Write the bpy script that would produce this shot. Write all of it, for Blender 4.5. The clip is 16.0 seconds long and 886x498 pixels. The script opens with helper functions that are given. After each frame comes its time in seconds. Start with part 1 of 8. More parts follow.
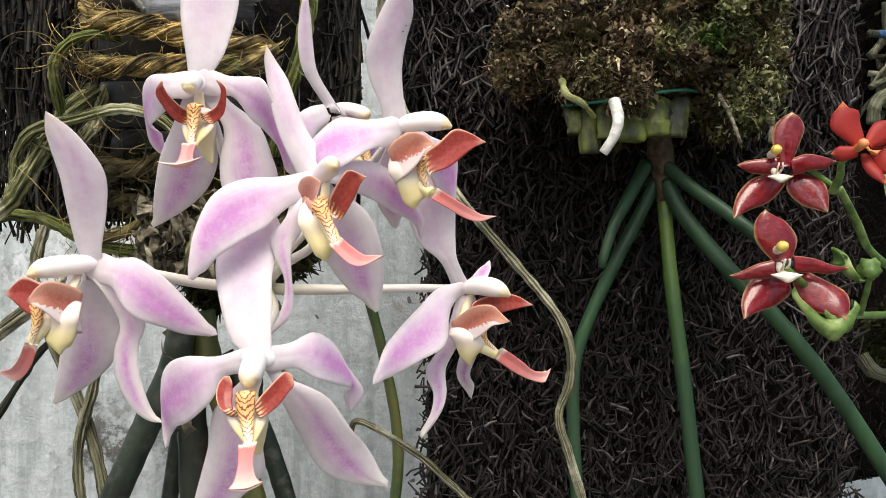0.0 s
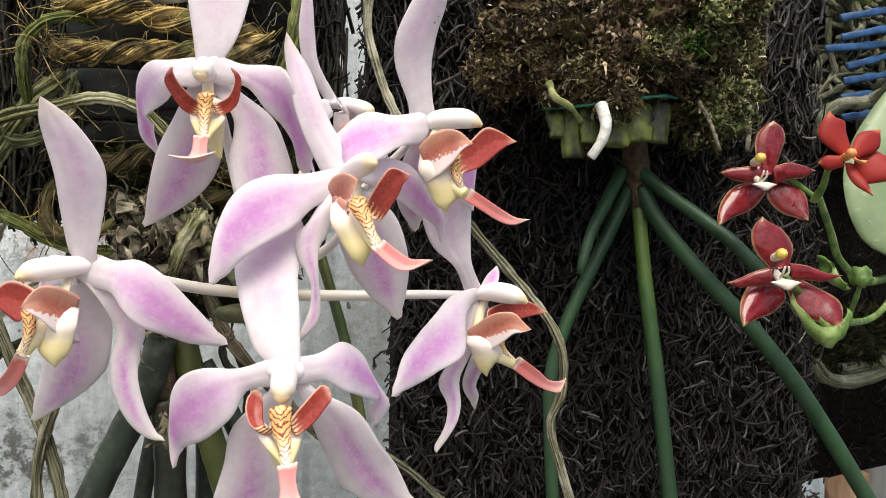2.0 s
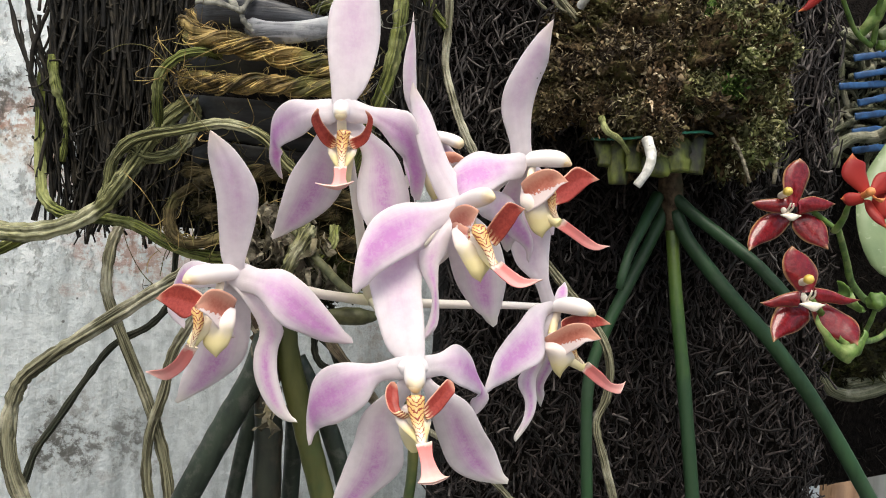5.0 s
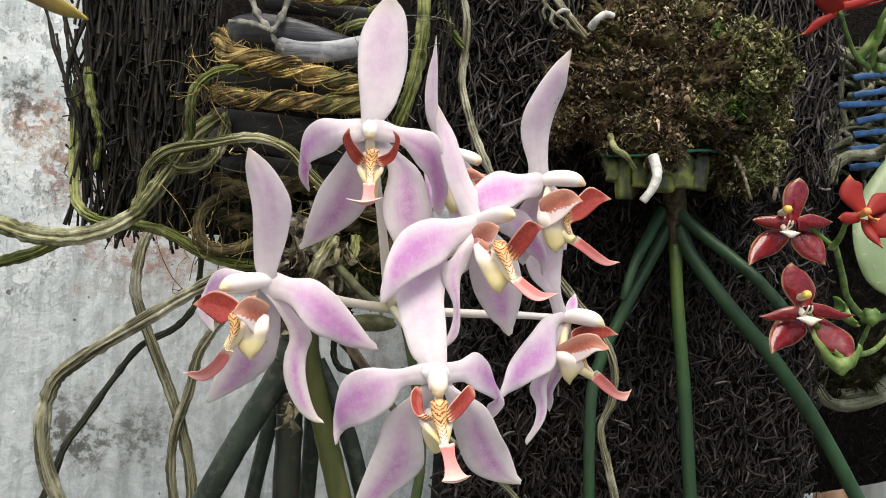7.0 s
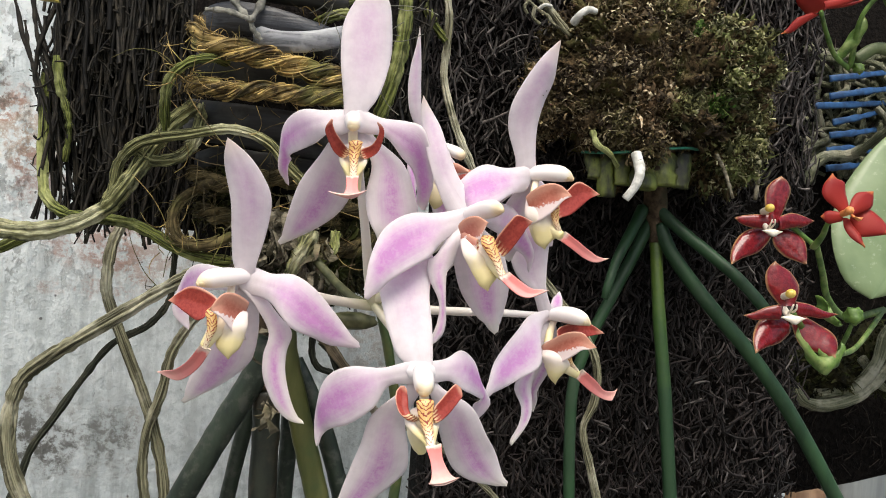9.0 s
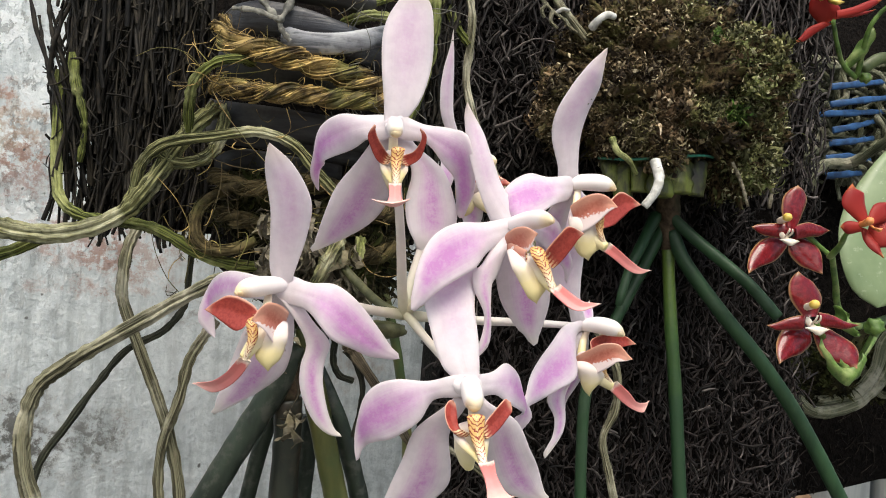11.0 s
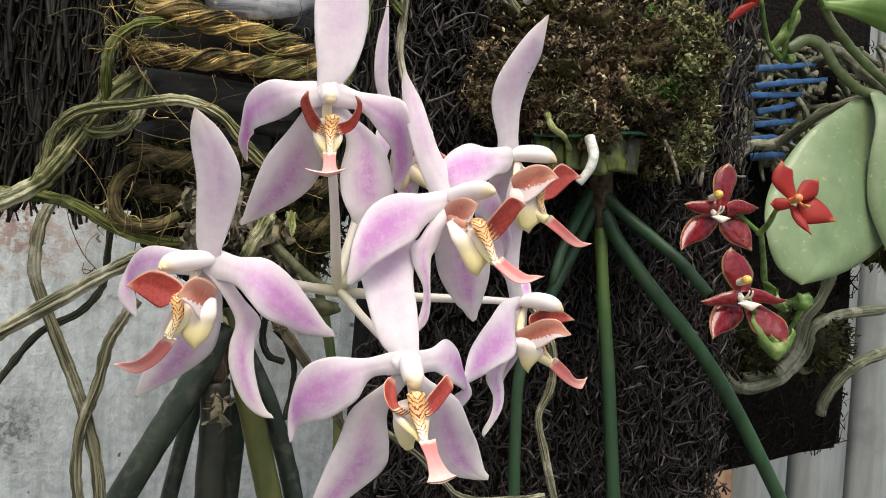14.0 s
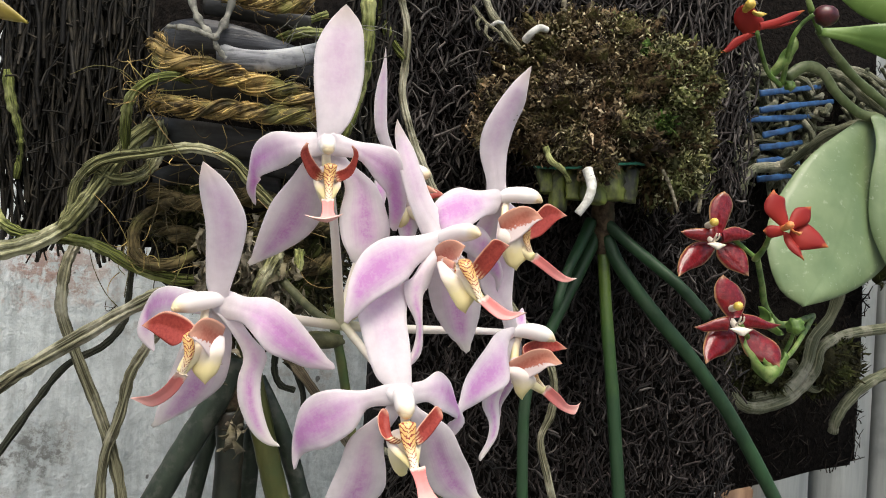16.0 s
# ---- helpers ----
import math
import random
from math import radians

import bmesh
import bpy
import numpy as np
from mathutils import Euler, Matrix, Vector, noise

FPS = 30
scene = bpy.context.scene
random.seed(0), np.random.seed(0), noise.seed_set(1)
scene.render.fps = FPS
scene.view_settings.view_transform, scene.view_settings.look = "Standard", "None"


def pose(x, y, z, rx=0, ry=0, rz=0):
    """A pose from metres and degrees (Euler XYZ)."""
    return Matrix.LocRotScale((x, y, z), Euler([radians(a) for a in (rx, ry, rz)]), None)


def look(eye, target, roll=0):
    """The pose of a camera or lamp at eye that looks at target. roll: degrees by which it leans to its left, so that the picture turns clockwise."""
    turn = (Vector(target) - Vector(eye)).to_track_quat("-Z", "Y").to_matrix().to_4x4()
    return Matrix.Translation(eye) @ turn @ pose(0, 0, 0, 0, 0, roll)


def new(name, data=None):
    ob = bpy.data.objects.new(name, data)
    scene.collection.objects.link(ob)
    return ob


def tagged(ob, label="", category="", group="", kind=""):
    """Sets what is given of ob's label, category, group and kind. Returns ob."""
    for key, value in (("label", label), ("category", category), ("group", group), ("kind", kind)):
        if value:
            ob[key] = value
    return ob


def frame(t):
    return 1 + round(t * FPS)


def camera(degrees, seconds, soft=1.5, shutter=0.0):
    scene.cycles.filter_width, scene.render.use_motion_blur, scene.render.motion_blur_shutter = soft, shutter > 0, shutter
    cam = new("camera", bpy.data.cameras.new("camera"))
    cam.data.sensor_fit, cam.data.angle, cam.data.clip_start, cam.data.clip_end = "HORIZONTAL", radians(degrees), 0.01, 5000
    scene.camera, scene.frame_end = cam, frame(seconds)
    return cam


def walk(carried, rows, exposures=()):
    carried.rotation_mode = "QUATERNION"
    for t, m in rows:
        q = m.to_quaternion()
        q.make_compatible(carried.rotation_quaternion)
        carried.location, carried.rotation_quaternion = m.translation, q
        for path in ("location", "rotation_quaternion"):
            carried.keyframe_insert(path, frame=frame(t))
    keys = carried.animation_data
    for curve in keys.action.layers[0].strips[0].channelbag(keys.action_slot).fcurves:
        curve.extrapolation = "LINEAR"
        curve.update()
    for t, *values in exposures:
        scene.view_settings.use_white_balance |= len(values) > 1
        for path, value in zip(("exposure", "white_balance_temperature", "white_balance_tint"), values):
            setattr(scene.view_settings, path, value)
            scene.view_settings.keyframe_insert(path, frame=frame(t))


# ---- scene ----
cam = camera(53.6, 16.0, 1.0)
PATH = [
    (0, (0.00229, 0.01059, 1.50775), (-0.0000, 2.0106, 1.4976), 0.20),
    (0.5, (-0.00371, 0.01318, 1.50785), (0.0570, 2.0123, 1.5062), 0.16),
    (1, (-0.02090, 0.01776, 1.50441), (0.0867, 2.0149, 1.5012), 0.26),
    (1.5, (-0.03372, 0.02216, 1.50421), (0.1461, 2.0141, 1.4990), 0.58),
    (2, (-0.03587, 0.02760, 1.50708), (0.1790, 2.0160, 1.5104), 0.74),
    (2.5, (-0.05320, -0.00232, 1.51226), (0.1580, 1.9865, 1.5186), 1.85),
    (3, (-0.04846, -0.00792, 1.50789), (0.1700, 1.9801, 1.5194), 2.16),
    (3.5, (-0.05758, -0.01145, 1.51123), (0.1584, 1.9768, 1.5214), 2.27),
    (4, (-0.06907, -0.01391, 1.51277), (0.1565, 1.9732, 1.5360), 2.06),
    (4.2, (-0.07246, -0.01296, 1.51114), (0.1472, 1.9749, 1.5290), 2.28),
    (6.3, (-0.08626, -0.02545, 1.51106), (0.1746, 1.9574, 1.5231), 3.46),
    (6.5, (-0.08902, -0.02517, 1.51432), (0.1663, 1.9584, 1.5345), 3.49),
    (7, (-0.08931, -0.03539, 1.51434), (0.1518, 1.9499, 1.5327), 3.74),
    (7.5, (-0.08510, -0.03762, 1.51418), (0.1607, 1.9470, 1.5399), 3.76),
    (8, (-0.08622, -0.03368, 1.51498), (0.1764, 1.9488, 1.5414), 3.94),
    (8.5, (-0.08976, -0.02754, 1.51416), (0.1991, 1.9513, 1.5383), 3.83),
    (9, (-0.09325, -0.02561, 1.51217), (0.2137, 1.9505, 1.5365), 4.00),
    (9.5, (-0.09310, -0.02596, 1.51438), (0.2141, 1.9502, 1.5319), 4.05),
    (9.7, (-0.09435, -0.02412, 1.51504), (0.2137, 1.9518, 1.5407), 4.10),
    (11.8, (-0.12586, -0.01166, 1.51418), (0.3251, 1.9367, 1.5356), 4.48),
    (12, (-0.12267, -0.01088, 1.51618), (0.3519, 1.9319, 1.5366), 4.33),
    (12.5, (-0.12649, -0.00818, 1.50979), (0.3922, 1.9233, 1.5277), 3.87),
    (13, (-0.13643, 0.00181, 1.50150), (0.3780, 1.9345, 1.4941), 4.18),
    (13.5, (-0.12671, -0.00034, 1.50433), (0.4221, 1.9229, 1.4970), 4.18),
    (14, (-0.11890, -0.00267, 1.50998), (0.4200, 1.9233, 1.5148), 4.43),
    (14.5, (-0.11127, 0.00234, 1.51209), (0.4167, 1.9313, 1.5285), 4.52),
    (15, (-0.11874, -0.02100, 1.51633), (0.4007, 1.9101, 1.5455), 4.46),
    (15.5, (-0.11053, -0.02711, 1.51946), (0.3886, 1.9093, 1.5560), 3.75),
    (16, (-0.11257, -0.02681, 1.51859), (0.3626, 1.9156, 1.5563), 3.63),
]
walk(cam, [(t, look(e, a, r)) for t, e, a, r in PATH], [(0, 0.72, 6820, 7), (2.5, 0.70, 6820, 7), (6.5, 0.61, 6820, 7), (16, 0.61, 6820, 7)])

# ---- world and light ----
world = bpy.data.worlds.new("overcast_sky")
scene.world = world
world.use_nodes = True
wn, wl = world.node_tree.nodes, world.node_tree.links
sky = wn.new("ShaderNodeTexSky")
sky.sky_type = "NISHITA"
sky.sun_disc = False
sky.sun_elevation = radians(58)
sky.sun_rotation = radians(200)
sky.air_density, sky.dust_density, sky.ozone_density = 1.0, 4.0, 1.0
wn["Background"].inputs[1].default_value = 0.138
wl.new(sky.outputs[0], wn["Background"].inputs[0])
sun_data = bpy.data.lights.new("sun", "SUN")
sun_data.energy, sun_data.angle, sun_data.color = 1.83, radians(30), (1.0, 0.97, 0.92)
sun = new("sun", sun_data)
sun.matrix_world = look((0.35, -1.0, 4.4), (0.0, 0.4, 1.5))


# ---- materials ----
def nodes_of(name, rough=0.6):
    m = bpy.data.materials.new(name)
    m.use_nodes = True
    n, l = m.node_tree.nodes, m.node_tree.links
    b = n["Principled BSDF"]
    b.inputs["Roughness"].default_value = rough
    return m, n, l, b


def math_node(n, l, op, a, b=None, clamp=False):
    x = n.new("ShaderNodeMath")
    x.operation, x.use_clamp = op, clamp
    for k, v in enumerate((a, b)):
        if v is None:
            continue
        if isinstance(v, (int, float)):
            x.inputs[k].default_value = v
        else:
            l.new(v, x.inputs[k])
    return x.outputs[0]


def smooth(n, l, v, lo, hi):
    x = n.new("ShaderNodeMapRange")
    x.interpolation_type = "SMOOTHSTEP"
    l.new(v, x.inputs[0])
    x.inputs[1].default_value, x.inputs[2].default_value = lo, hi
    return x.outputs[0]


def mix(n, l, f, a, b):
    x = n.new("ShaderNodeMix")
    x.data_type = "RGBA"
    for k, v in ((0, f), (6, a), (7, b)):
        if isinstance(v, (int, float)):
            x.inputs[k].default_value = v
        elif isinstance(v, tuple):
            x.inputs[k].default_value = (*v, 1)
        else:
            l.new(v, x.inputs[k])
    return x.outputs[2]


def noise_node(n, l, scale, detail=4.0, stretch=None, rough=0.6, source="Object"):
    tc = n.new("ShaderNodeTexCoord")
    x = n.new("ShaderNodeTexNoise")
    x.inputs["Scale"].default_value, x.inputs["Detail"].default_value, x.inputs["Roughness"].default_value = scale, detail, rough
    if stretch:
        mp = n.new("ShaderNodeMapping")
        mp.inputs["Scale"].default_value = stretch
        l.new(tc.outputs[source], mp.inputs[0])
        l.new(mp.outputs[0], x.inputs["Vector"])
    else:
        l.new(tc.outputs[source], x.inputs["Vector"])
    return x.outputs[0]


def bump(n, l, b, height, strength=0.4, dist=0.001):
    x = n.new("ShaderNodeBump")
    x.inputs["Strength"].default_value, x.inputs["Distance"].default_value = strength, dist
    l.new(height, x.inputs["Height"])
    l.new(x.outputs[0], b.inputs["Normal"])


def uv_split(n, l):
    u = n.new("ShaderNodeUVMap")
    u.uv_map = "along"
    s = n.new("ShaderNodeSeparateXYZ")
    l.new(u.outputs[0], s.inputs[0])
    return s.outputs[0], s.outputs[1], u.outputs[0]


def mottled(name, dark, light, scale=120.0, rough=0.7, relief=0.3, dist=0.0008, stretch=None, third=None, spots=18.0, spec=0.5, island=0.0):
    """Two colours mixed by fine grain, a third in larger stains, and relief."""
    m, n, l, b = nodes_of(name, rough)
    fine = noise_node(n, l, scale, 6.0, stretch)
    col = mix(n, l, smooth(n, l, fine, 0.35, 0.66), dark, light)
    if third:
        col = mix(n, l, smooth(n, l, noise_node(n, l, spots, 5.0), 0.48, 0.66), col, third)
    if island:
        g = n.new("ShaderNodeNewGeometry")
        v = n.new("ShaderNodeHueSaturation")
        l.new(math_node(n, l, "ADD", math_node(n, l, "MULTIPLY", g.outputs["Random Per Island"], island), 1.0 - island * 0.5), v.inputs["Value"])
        l.new(col, v.inputs["Color"])
        col = v.outputs[0]
    l.new(col, b.inputs["Base Color"])
    b.inputs["Specular IOR Level"].default_value = spec
    bump(n, l, b, fine, relief, dist)
    return m


def petal_material(name, flush, flush_colour, base, tip, spread=0.75, streak=0.0):
    m, n, l, b = nodes_of(name, 0.42)
    u, v, uv = uv_split(n, l)
    away = math_node(n, l, "MULTIPLY", math_node(n, l, "ABSOLUTE", math_node(n, l, "SUBTRACT", v, 0.5)), 2.0)
    veins = n.new("ShaderNodeTexNoise")
    mp = n.new("ShaderNodeMapping")
    mp.inputs["Scale"].default_value = (2.2, 26.0, 1.0)
    l.new(uv, mp.inputs[0])
    l.new(mp.outputs[0], veins.inputs["Vector"])
    veins.inputs["Scale"].default_value, veins.inputs["Detail"].default_value = 1.0, 3.0
    blot = noise_node(n, l, 260.0, 3.0)
    speck = noise_node(n, l, 900.0, 4.0, None, 0.7)
    wob = math_node(n, l, "ADD", away, math_node(n, l, "MULTIPLY", math_node(n, l, "SUBTRACT", veins.outputs[0], 0.5), 0.45))
    across = math_node(n, l, "SUBTRACT", 1.0, smooth(n, l, wob, 0.02, spread))
    along = math_node(n, l, "MULTIPLY", smooth(n, l, u, 0.10, 0.60), math_node(n, l, "SUBTRACT", 1.0, smooth(n, l, u, 0.74, 0.98)))
    f = math_node(n, l, "MULTIPLY", math_node(n, l, "MULTIPLY", across, along), flush)
    f = math_node(n, l, "MULTIPLY", f, math_node(n, l, "ADD", 0.35, math_node(n, l, "MULTIPLY", blot, 1.3)), True)
    f = math_node(n, l, "MULTIPLY", f, math_node(n, l, "ADD", 0.45, math_node(n, l, "MULTIPLY", speck, 1.1)), True)
    stripe = math_node(n, l, "MULTIPLY", math_node(n, l, "SUBTRACT", 1.0, smooth(n, l, wob, 0.0, 0.30)), math_node(n, l, "MULTIPLY", smooth(n, l, speck, 0.40, 0.62), along))
    f = math_node(n, l, "ADD", f, math_node(n, l, "MULTIPLY", stripe, streak), True)
    pale = mix(n, l, smooth(n, l, blot, 0.35, 0.7), base, tuple(0.93 * c for c in base))
    col = mix(n, l, f, pale, flush_colour)
    col = mix(n, l, math_node(n, l, "MULTIPLY", smooth(n, l, away, 0.90, 1.0), 0.35), col, (0.86, 0.82, 0.80))
    col = mix(n, l, math_node(n, l, "MULTIPLY", smooth(n, l, u, 0.8, 1.0), 0.55), col, tip)
    l.new(col, b.inputs["Base Color"])
    b.inputs["Specular IOR Level"].default_value = 0.35
    b.inputs["Sheen Weight"].default_value = 0.1
    bump(n, l, b, math_node(n, l, "ADD", veins.outputs[0], math_node(n, l, "MULTIPLY", blot, 0.5)), 0.13, 0.0006)
    t = n.new("ShaderNodeBsdfTranslucent")
    l.new(col, t.inputs[0])
    s = n.new("ShaderNodeMixShader")
    s.inputs[0].default_value = 0.42
    l.new(b.outputs[0], s.inputs[1])
    l.new(t.outputs[0], s.inputs[2])
    l.new(s.outputs[0], n["Material Output"].inputs[0])
    return m


WHITE = (0.90, 0.84, 0.868)
M_PETAL = petal_material("lilac_petal", 0.95, (0.74, 0.38, 0.72), WHITE, (0.80, 0.70, 0.74), 1.05, 0.10)
M_DORSAL = petal_material("pale_sepal", 0.45, (0.74, 0.48, 0.72), WHITE, (0.66, 0.54, 0.46), 1.1, 0.08)
M_LATERAL = petal_material("streaked_sepal", 0.62, (0.66, 0.32, 0.64), (0.85, 0.785, 0.81), (0.78, 0.76, 0.66), 0.75, 0.20)


def side_lobe_material(name, outer):
    """Deep red with an orange-cream margin; the outer face is pale below a ragged line."""
    m, n, l, b = nodes_of(name, 0.38)
    u, v, uv = uv_split(n, l)
    g = noise_node(n, l, 900.0, 3.0)
    fine = math_node(n, l, "MULTIPLY", math_node(n, l, "SUBTRACT", g, 0.5), 0.34)
    red = mix(n, l, smooth(n, l, g, 0.3, 0.7), (0.25, 0.032, 0.024), (0.35, 0.056, 0.042))
    edge = math_node(n, l, "MAXIMUM", smooth(n, l, u, 0.66 if outer else 0.84, 1.0), smooth(n, l, v, 0.60 if outer else 0.88, 1.0))
    if outer:
        red = mix(n, l, smooth(n, l, g, 0.3, 0.7), (0.44, 0.125, 0.085), (0.52, 0.18, 0.125))
    col = mix(n, l, math_node(n, l, "MULTIPLY", edge, 0.85), red, (0.70, 0.38, 0.27))
    if not outer:
        base = math_node(n, l, "ADD", u, math_node(n, l, "MULTIPLY", fine, 0.7))
        vein = smooth(n, l, math_node(n, l, "SINE", math_node(n, l, "ADD", math_node(n, l, "MULTIPLY", v, 30.0), math_node(n, l, "MULTIPLY", g, 5.0))), -0.1, 0.5)
        ground = mix(n, l, vein, (0.80, 0.60, 0.36), (0.32, 0.05, 0.025))
        col = mix(n, l, smooth(n, l, base, 0.06, 0.26), ground, col)
    else:
        w = math_node(n, l, "ADD", math_node(n, l, "ADD", math_node(n, l, "MULTIPLY", v, 0.75), math_node(n, l, "MULTIPLY", u, 0.45)), fine)
        col = mix(n, l, smooth(n, l, w, 0.50, 0.54), (0.76, 0.63, 0.61), col)
    l.new(col, b.inputs["Base Color"])
    b.inputs["Specular IOR Level"].default_value = 0.35
    bump(n, l, b, g, 0.15, 0.0004)
    return m


def callus_material():
    m, n, l, b = nodes_of("striped_callus", 0.4)
    u, v, uv = uv_split(n, l)
    away = math_node(n, l, "MULTIPLY", math_node(n, l, "ABSOLUTE", math_node(n, l, "SUBTRACT", v, 0.5)), 2.0)
    g = noise_node(n, l, 500.0, 2.0)
    ph = math_node(n, l, "ADD", math_node(n, l, "MULTIPLY", u, 62.0), math_node(n, l, "MULTIPLY", away, 9.0))
    ph = math_node(n, l, "ADD", ph, math_node(n, l, "MULTIPLY", g, 13.0))
    wave = math_node(n, l, "SUBTRACT", math_node(n, l, "SINE", ph), math_node(n, l, "MULTIPLY", u, 0.55))
    s = smooth(n, l, wave, 0.26, 0.50)
    keel = math_node(n, l, "MULTIPLY", math_node(n, l, "SUBTRACT", 1.0, smooth(n, l, away, 0.02, 0.16)), 0.5)
    ground = mix(n, l, smooth(n, l, u, 0.45, 0.9), (0.70, 0.44, 0.16), (0.78, 0.66, 0.48))
    ground = mix(n, l, keel, ground, (0.78, 0.62, 0.38))
    l.new(mix(n, l, s, ground, (0.27, 0.038, 0.020)), b.inputs["Base Color"])
    bump(n, l, b, g, 0.2, 0.0004)
    return m


def graded(name, stops, rough=0.42, grain=400.0, amount=0.25):
    """A colour that runs along the part's length through the given stops."""
    m, n, l, b = nodes_of(name, rough)
    u, v, uv = uv_split(n, l)
    r = n.new("ShaderNodeValToRGB")
    e = r.color_ramp.elements
    while len(e) < len(stops):
        e.new(0.5)
    for el, (p, c) in zip(e, stops):
        el.position, el.color = p, (*c, 1)
    g = noise_node(n, l, grain, 3.0)
    l.new(math_node(n, l, "ADD", u, math_node(n, l, "MULTIPLY", math_node(n, l, "SUBTRACT", g, 0.5), amount)), r.inputs[0])
    l.new(r.outputs[0], b.inputs["Base Color"])
    bump(n, l, b, g, 0.15, 0.0005)
    return m


M_LOBE_IN = side_lobe_material("red_side_lobe", False)
M_LOBE_OUT = side_lobe_material("red_side_lobe_outer", True)
M_CALLUS = callus_material()
M_MIDLOBE = graded("pink_mid_lobe", [(0.0, (0.86, 0.74, 0.62)), (0.12, (0.62, 0.16, 0.145)), (0.55, (0.68, 0.23, 0.22)), (0.85, (0.76, 0.37, 0.33)), (1.0, (0.82, 0.54, 0.48))])
M_SAC = graded("yellow_lip_base", [(0.0, (0.80, 0.68, 0.64)), (0.5, (0.78, 0.68, 0.46)), (1.0, (0.72, 0.62, 0.28))])
M_COLUMN = graded("cream_column", [(0.0, (0.82, 0.77, 0.78)), (0.78, (0.83, 0.79, 0.75)), (0.92, (0.78, 0.64, 0.42)), (1.0, (0.72, 0.56, 0.34))], 0.35, 400.0, 0.08)
M_CHEEK = graded("pale_lip_cheek", [(0.0, (0.80, 0.69, 0.68)), (0.35, (0.76, 0.66, 0.58)), (0.65, (0.73, 0.62, 0.32)), (1.0, (0.70, 0.60, 0.28))], 0.42)
M_ANTHER = mottled("cream_anther", (0.74, 0.58, 0.32), (0.80, 0.68, 0.46), 400, 0.4, 0.1)
M_STALK = graded("cream_stalk", [(0.0, (0.52, 0.50, 0.32)), (0.25, (0.72, 0.66, 0.56)), (1.0, (0.82, 0.77, 0.74))], 0.45, 220.0)
M_STALK_BROWN = mottled("brown_stalk", (0.05, 0.055, 0.02), (0.12, 0.12, 0.05), 160, 0.6, 0.3)


def root_material(name, dark, light, pale):
    m, n, l, b = nodes_of(name, 0.75)
    u, v, uv = uv_split(n, l)
    mp = n.new("ShaderNodeMapping")
    mp.inputs["Scale"].default_value = (2.4, 14.0, 1.0)
    l.new(uv, mp.inputs[0])
    st = n.new("ShaderNodeTexNoise")
    st.inputs["Scale"].default_value, st.inputs["Detail"].default_value = 1.6, 6.0
    l.new(mp.outputs[0], st.inputs["Vector"])
    g = noise_node(n, l, 340.0, 5.0)
    col = mix(n, l, smooth(n, l, st.outputs[0], 0.40, 0.62), dark, light)
    col = mix(n, l, smooth(n, l, noise_node(n, l, 45.0, 5.0), 0.47, 0.68), col, pale)
    col = mix(n, l, smooth(n, l, g, 0.66, 0.80), col, dark)
    l.new(col, b.inputs["Base Color"])
    b.inputs["Specular IOR Level"].default_value = 0.3
    bump(n, l, b, math_node(n, l, "ADD", st.outputs[0], math_node(n, l, "MULTIPLY", g, 0.5)), 1.0, 0.0018)
    return m


M_ROOT = root_material("grey_root", (0.060, 0.056, 0.032), (0.29, 0.28, 0.18), (0.50, 0.48, 0.36))
M_ROOT_OLIVE = root_material("olive_root", (0.030, 0.033, 0.010), (0.29, 0.29, 0.13), (0.50, 0.49, 0.32))
M_ROOT_GREEN = root_material("green_root", (0.028, 0.036, 0.006), (0.21, 0.24, 0.060), (0.38, 0.40, 0.17))
M_ROOT_DARK = root_material("dark_root", (0.018, 0.020, 0.014), (0.05, 0.055, 0.035), (0.09, 0.085, 0.06))
M_LEAF = mottled("dark_green_leaf", (0.010, 0.034, 0.013), (0.023, 0.064, 0.025), 70, 0.5, 0.2, 0.0006, (1, 1, 0.25), (0.028, 0.058, 0.030), 30, 0.35)
M_LEAF_WORN = mottled("worn_dark_leaf", (0.010, 0.018, 0.011), (0.030, 0.046, 0.030), 110, 0.5, 0.4, 0.0008, (1, 1, 0.35), (0.060, 0.066, 0.052), 170)
# First stop darkens the leaf's top, as it fades into shadow at the fork.
M_LEAF_FRESH = graded("yellow_green_leaf", [(0.0, (0.03, 0.06, 0.012)), (0.10, (0.095, 0.15, 0.025)), (0.28, (0.04, 0.09, 0.02)), (0.45, (0.018, 0.052, 0.020)), (1.0, (0.015, 0.044, 0.018))], 0.42, 90.0, 0.3)
M_LEAF_DUSKY = mottled("dusky_leaf", (0.006, 0.009, 0.006), (0.020, 0.025, 0.015), 110, 0.5, 0.5, 0.0010, (1, 1, 0.25), (0.050, 0.038, 0.026), 55)
M_LEAF_OLIVE = mottled("olive_leaf", (0.055, 0.064, 0.014), (0.115, 0.117, 0.034), 60, 0.45, 0.15, 0.0006, (1, 1, 0.25), (0.04, 0.07, 0.02), 20)
M_FIBRE = mottled("dark_fern_fibre", (0.0075, 0.0058, 0.0054), (0.033, 0.0255, 0.0240), 260, 0.72, 0.5, 0.0008, None, None, 18, 0.35, 1.8)
M_FIBRE_BROWN = mottled("brown_fern_fibre", (0.0030, 0.0025, 0.0018), (0.0205, 0.0170, 0.0112), 260, 0.72, 0.5, 0.0008, None, None, 18, 0.3, 1.9)
M_FIBRE_GREY = mottled("lit_grey_fibre", (0.022, 0.0185, 0.0175), (0.105, 0.092, 0.086), 200, 0.6, 0.4, 0.0008, None, None, 18, 0.4, 1.4)
M_FIBRE_BLOCK = mottled("block_fibre", (0.005, 0.004, 0.0033), (0.023, 0.018, 0.0148), 260, 0.85, 0.5, 0.0008, None, None, 18, 0.15, 1.6)
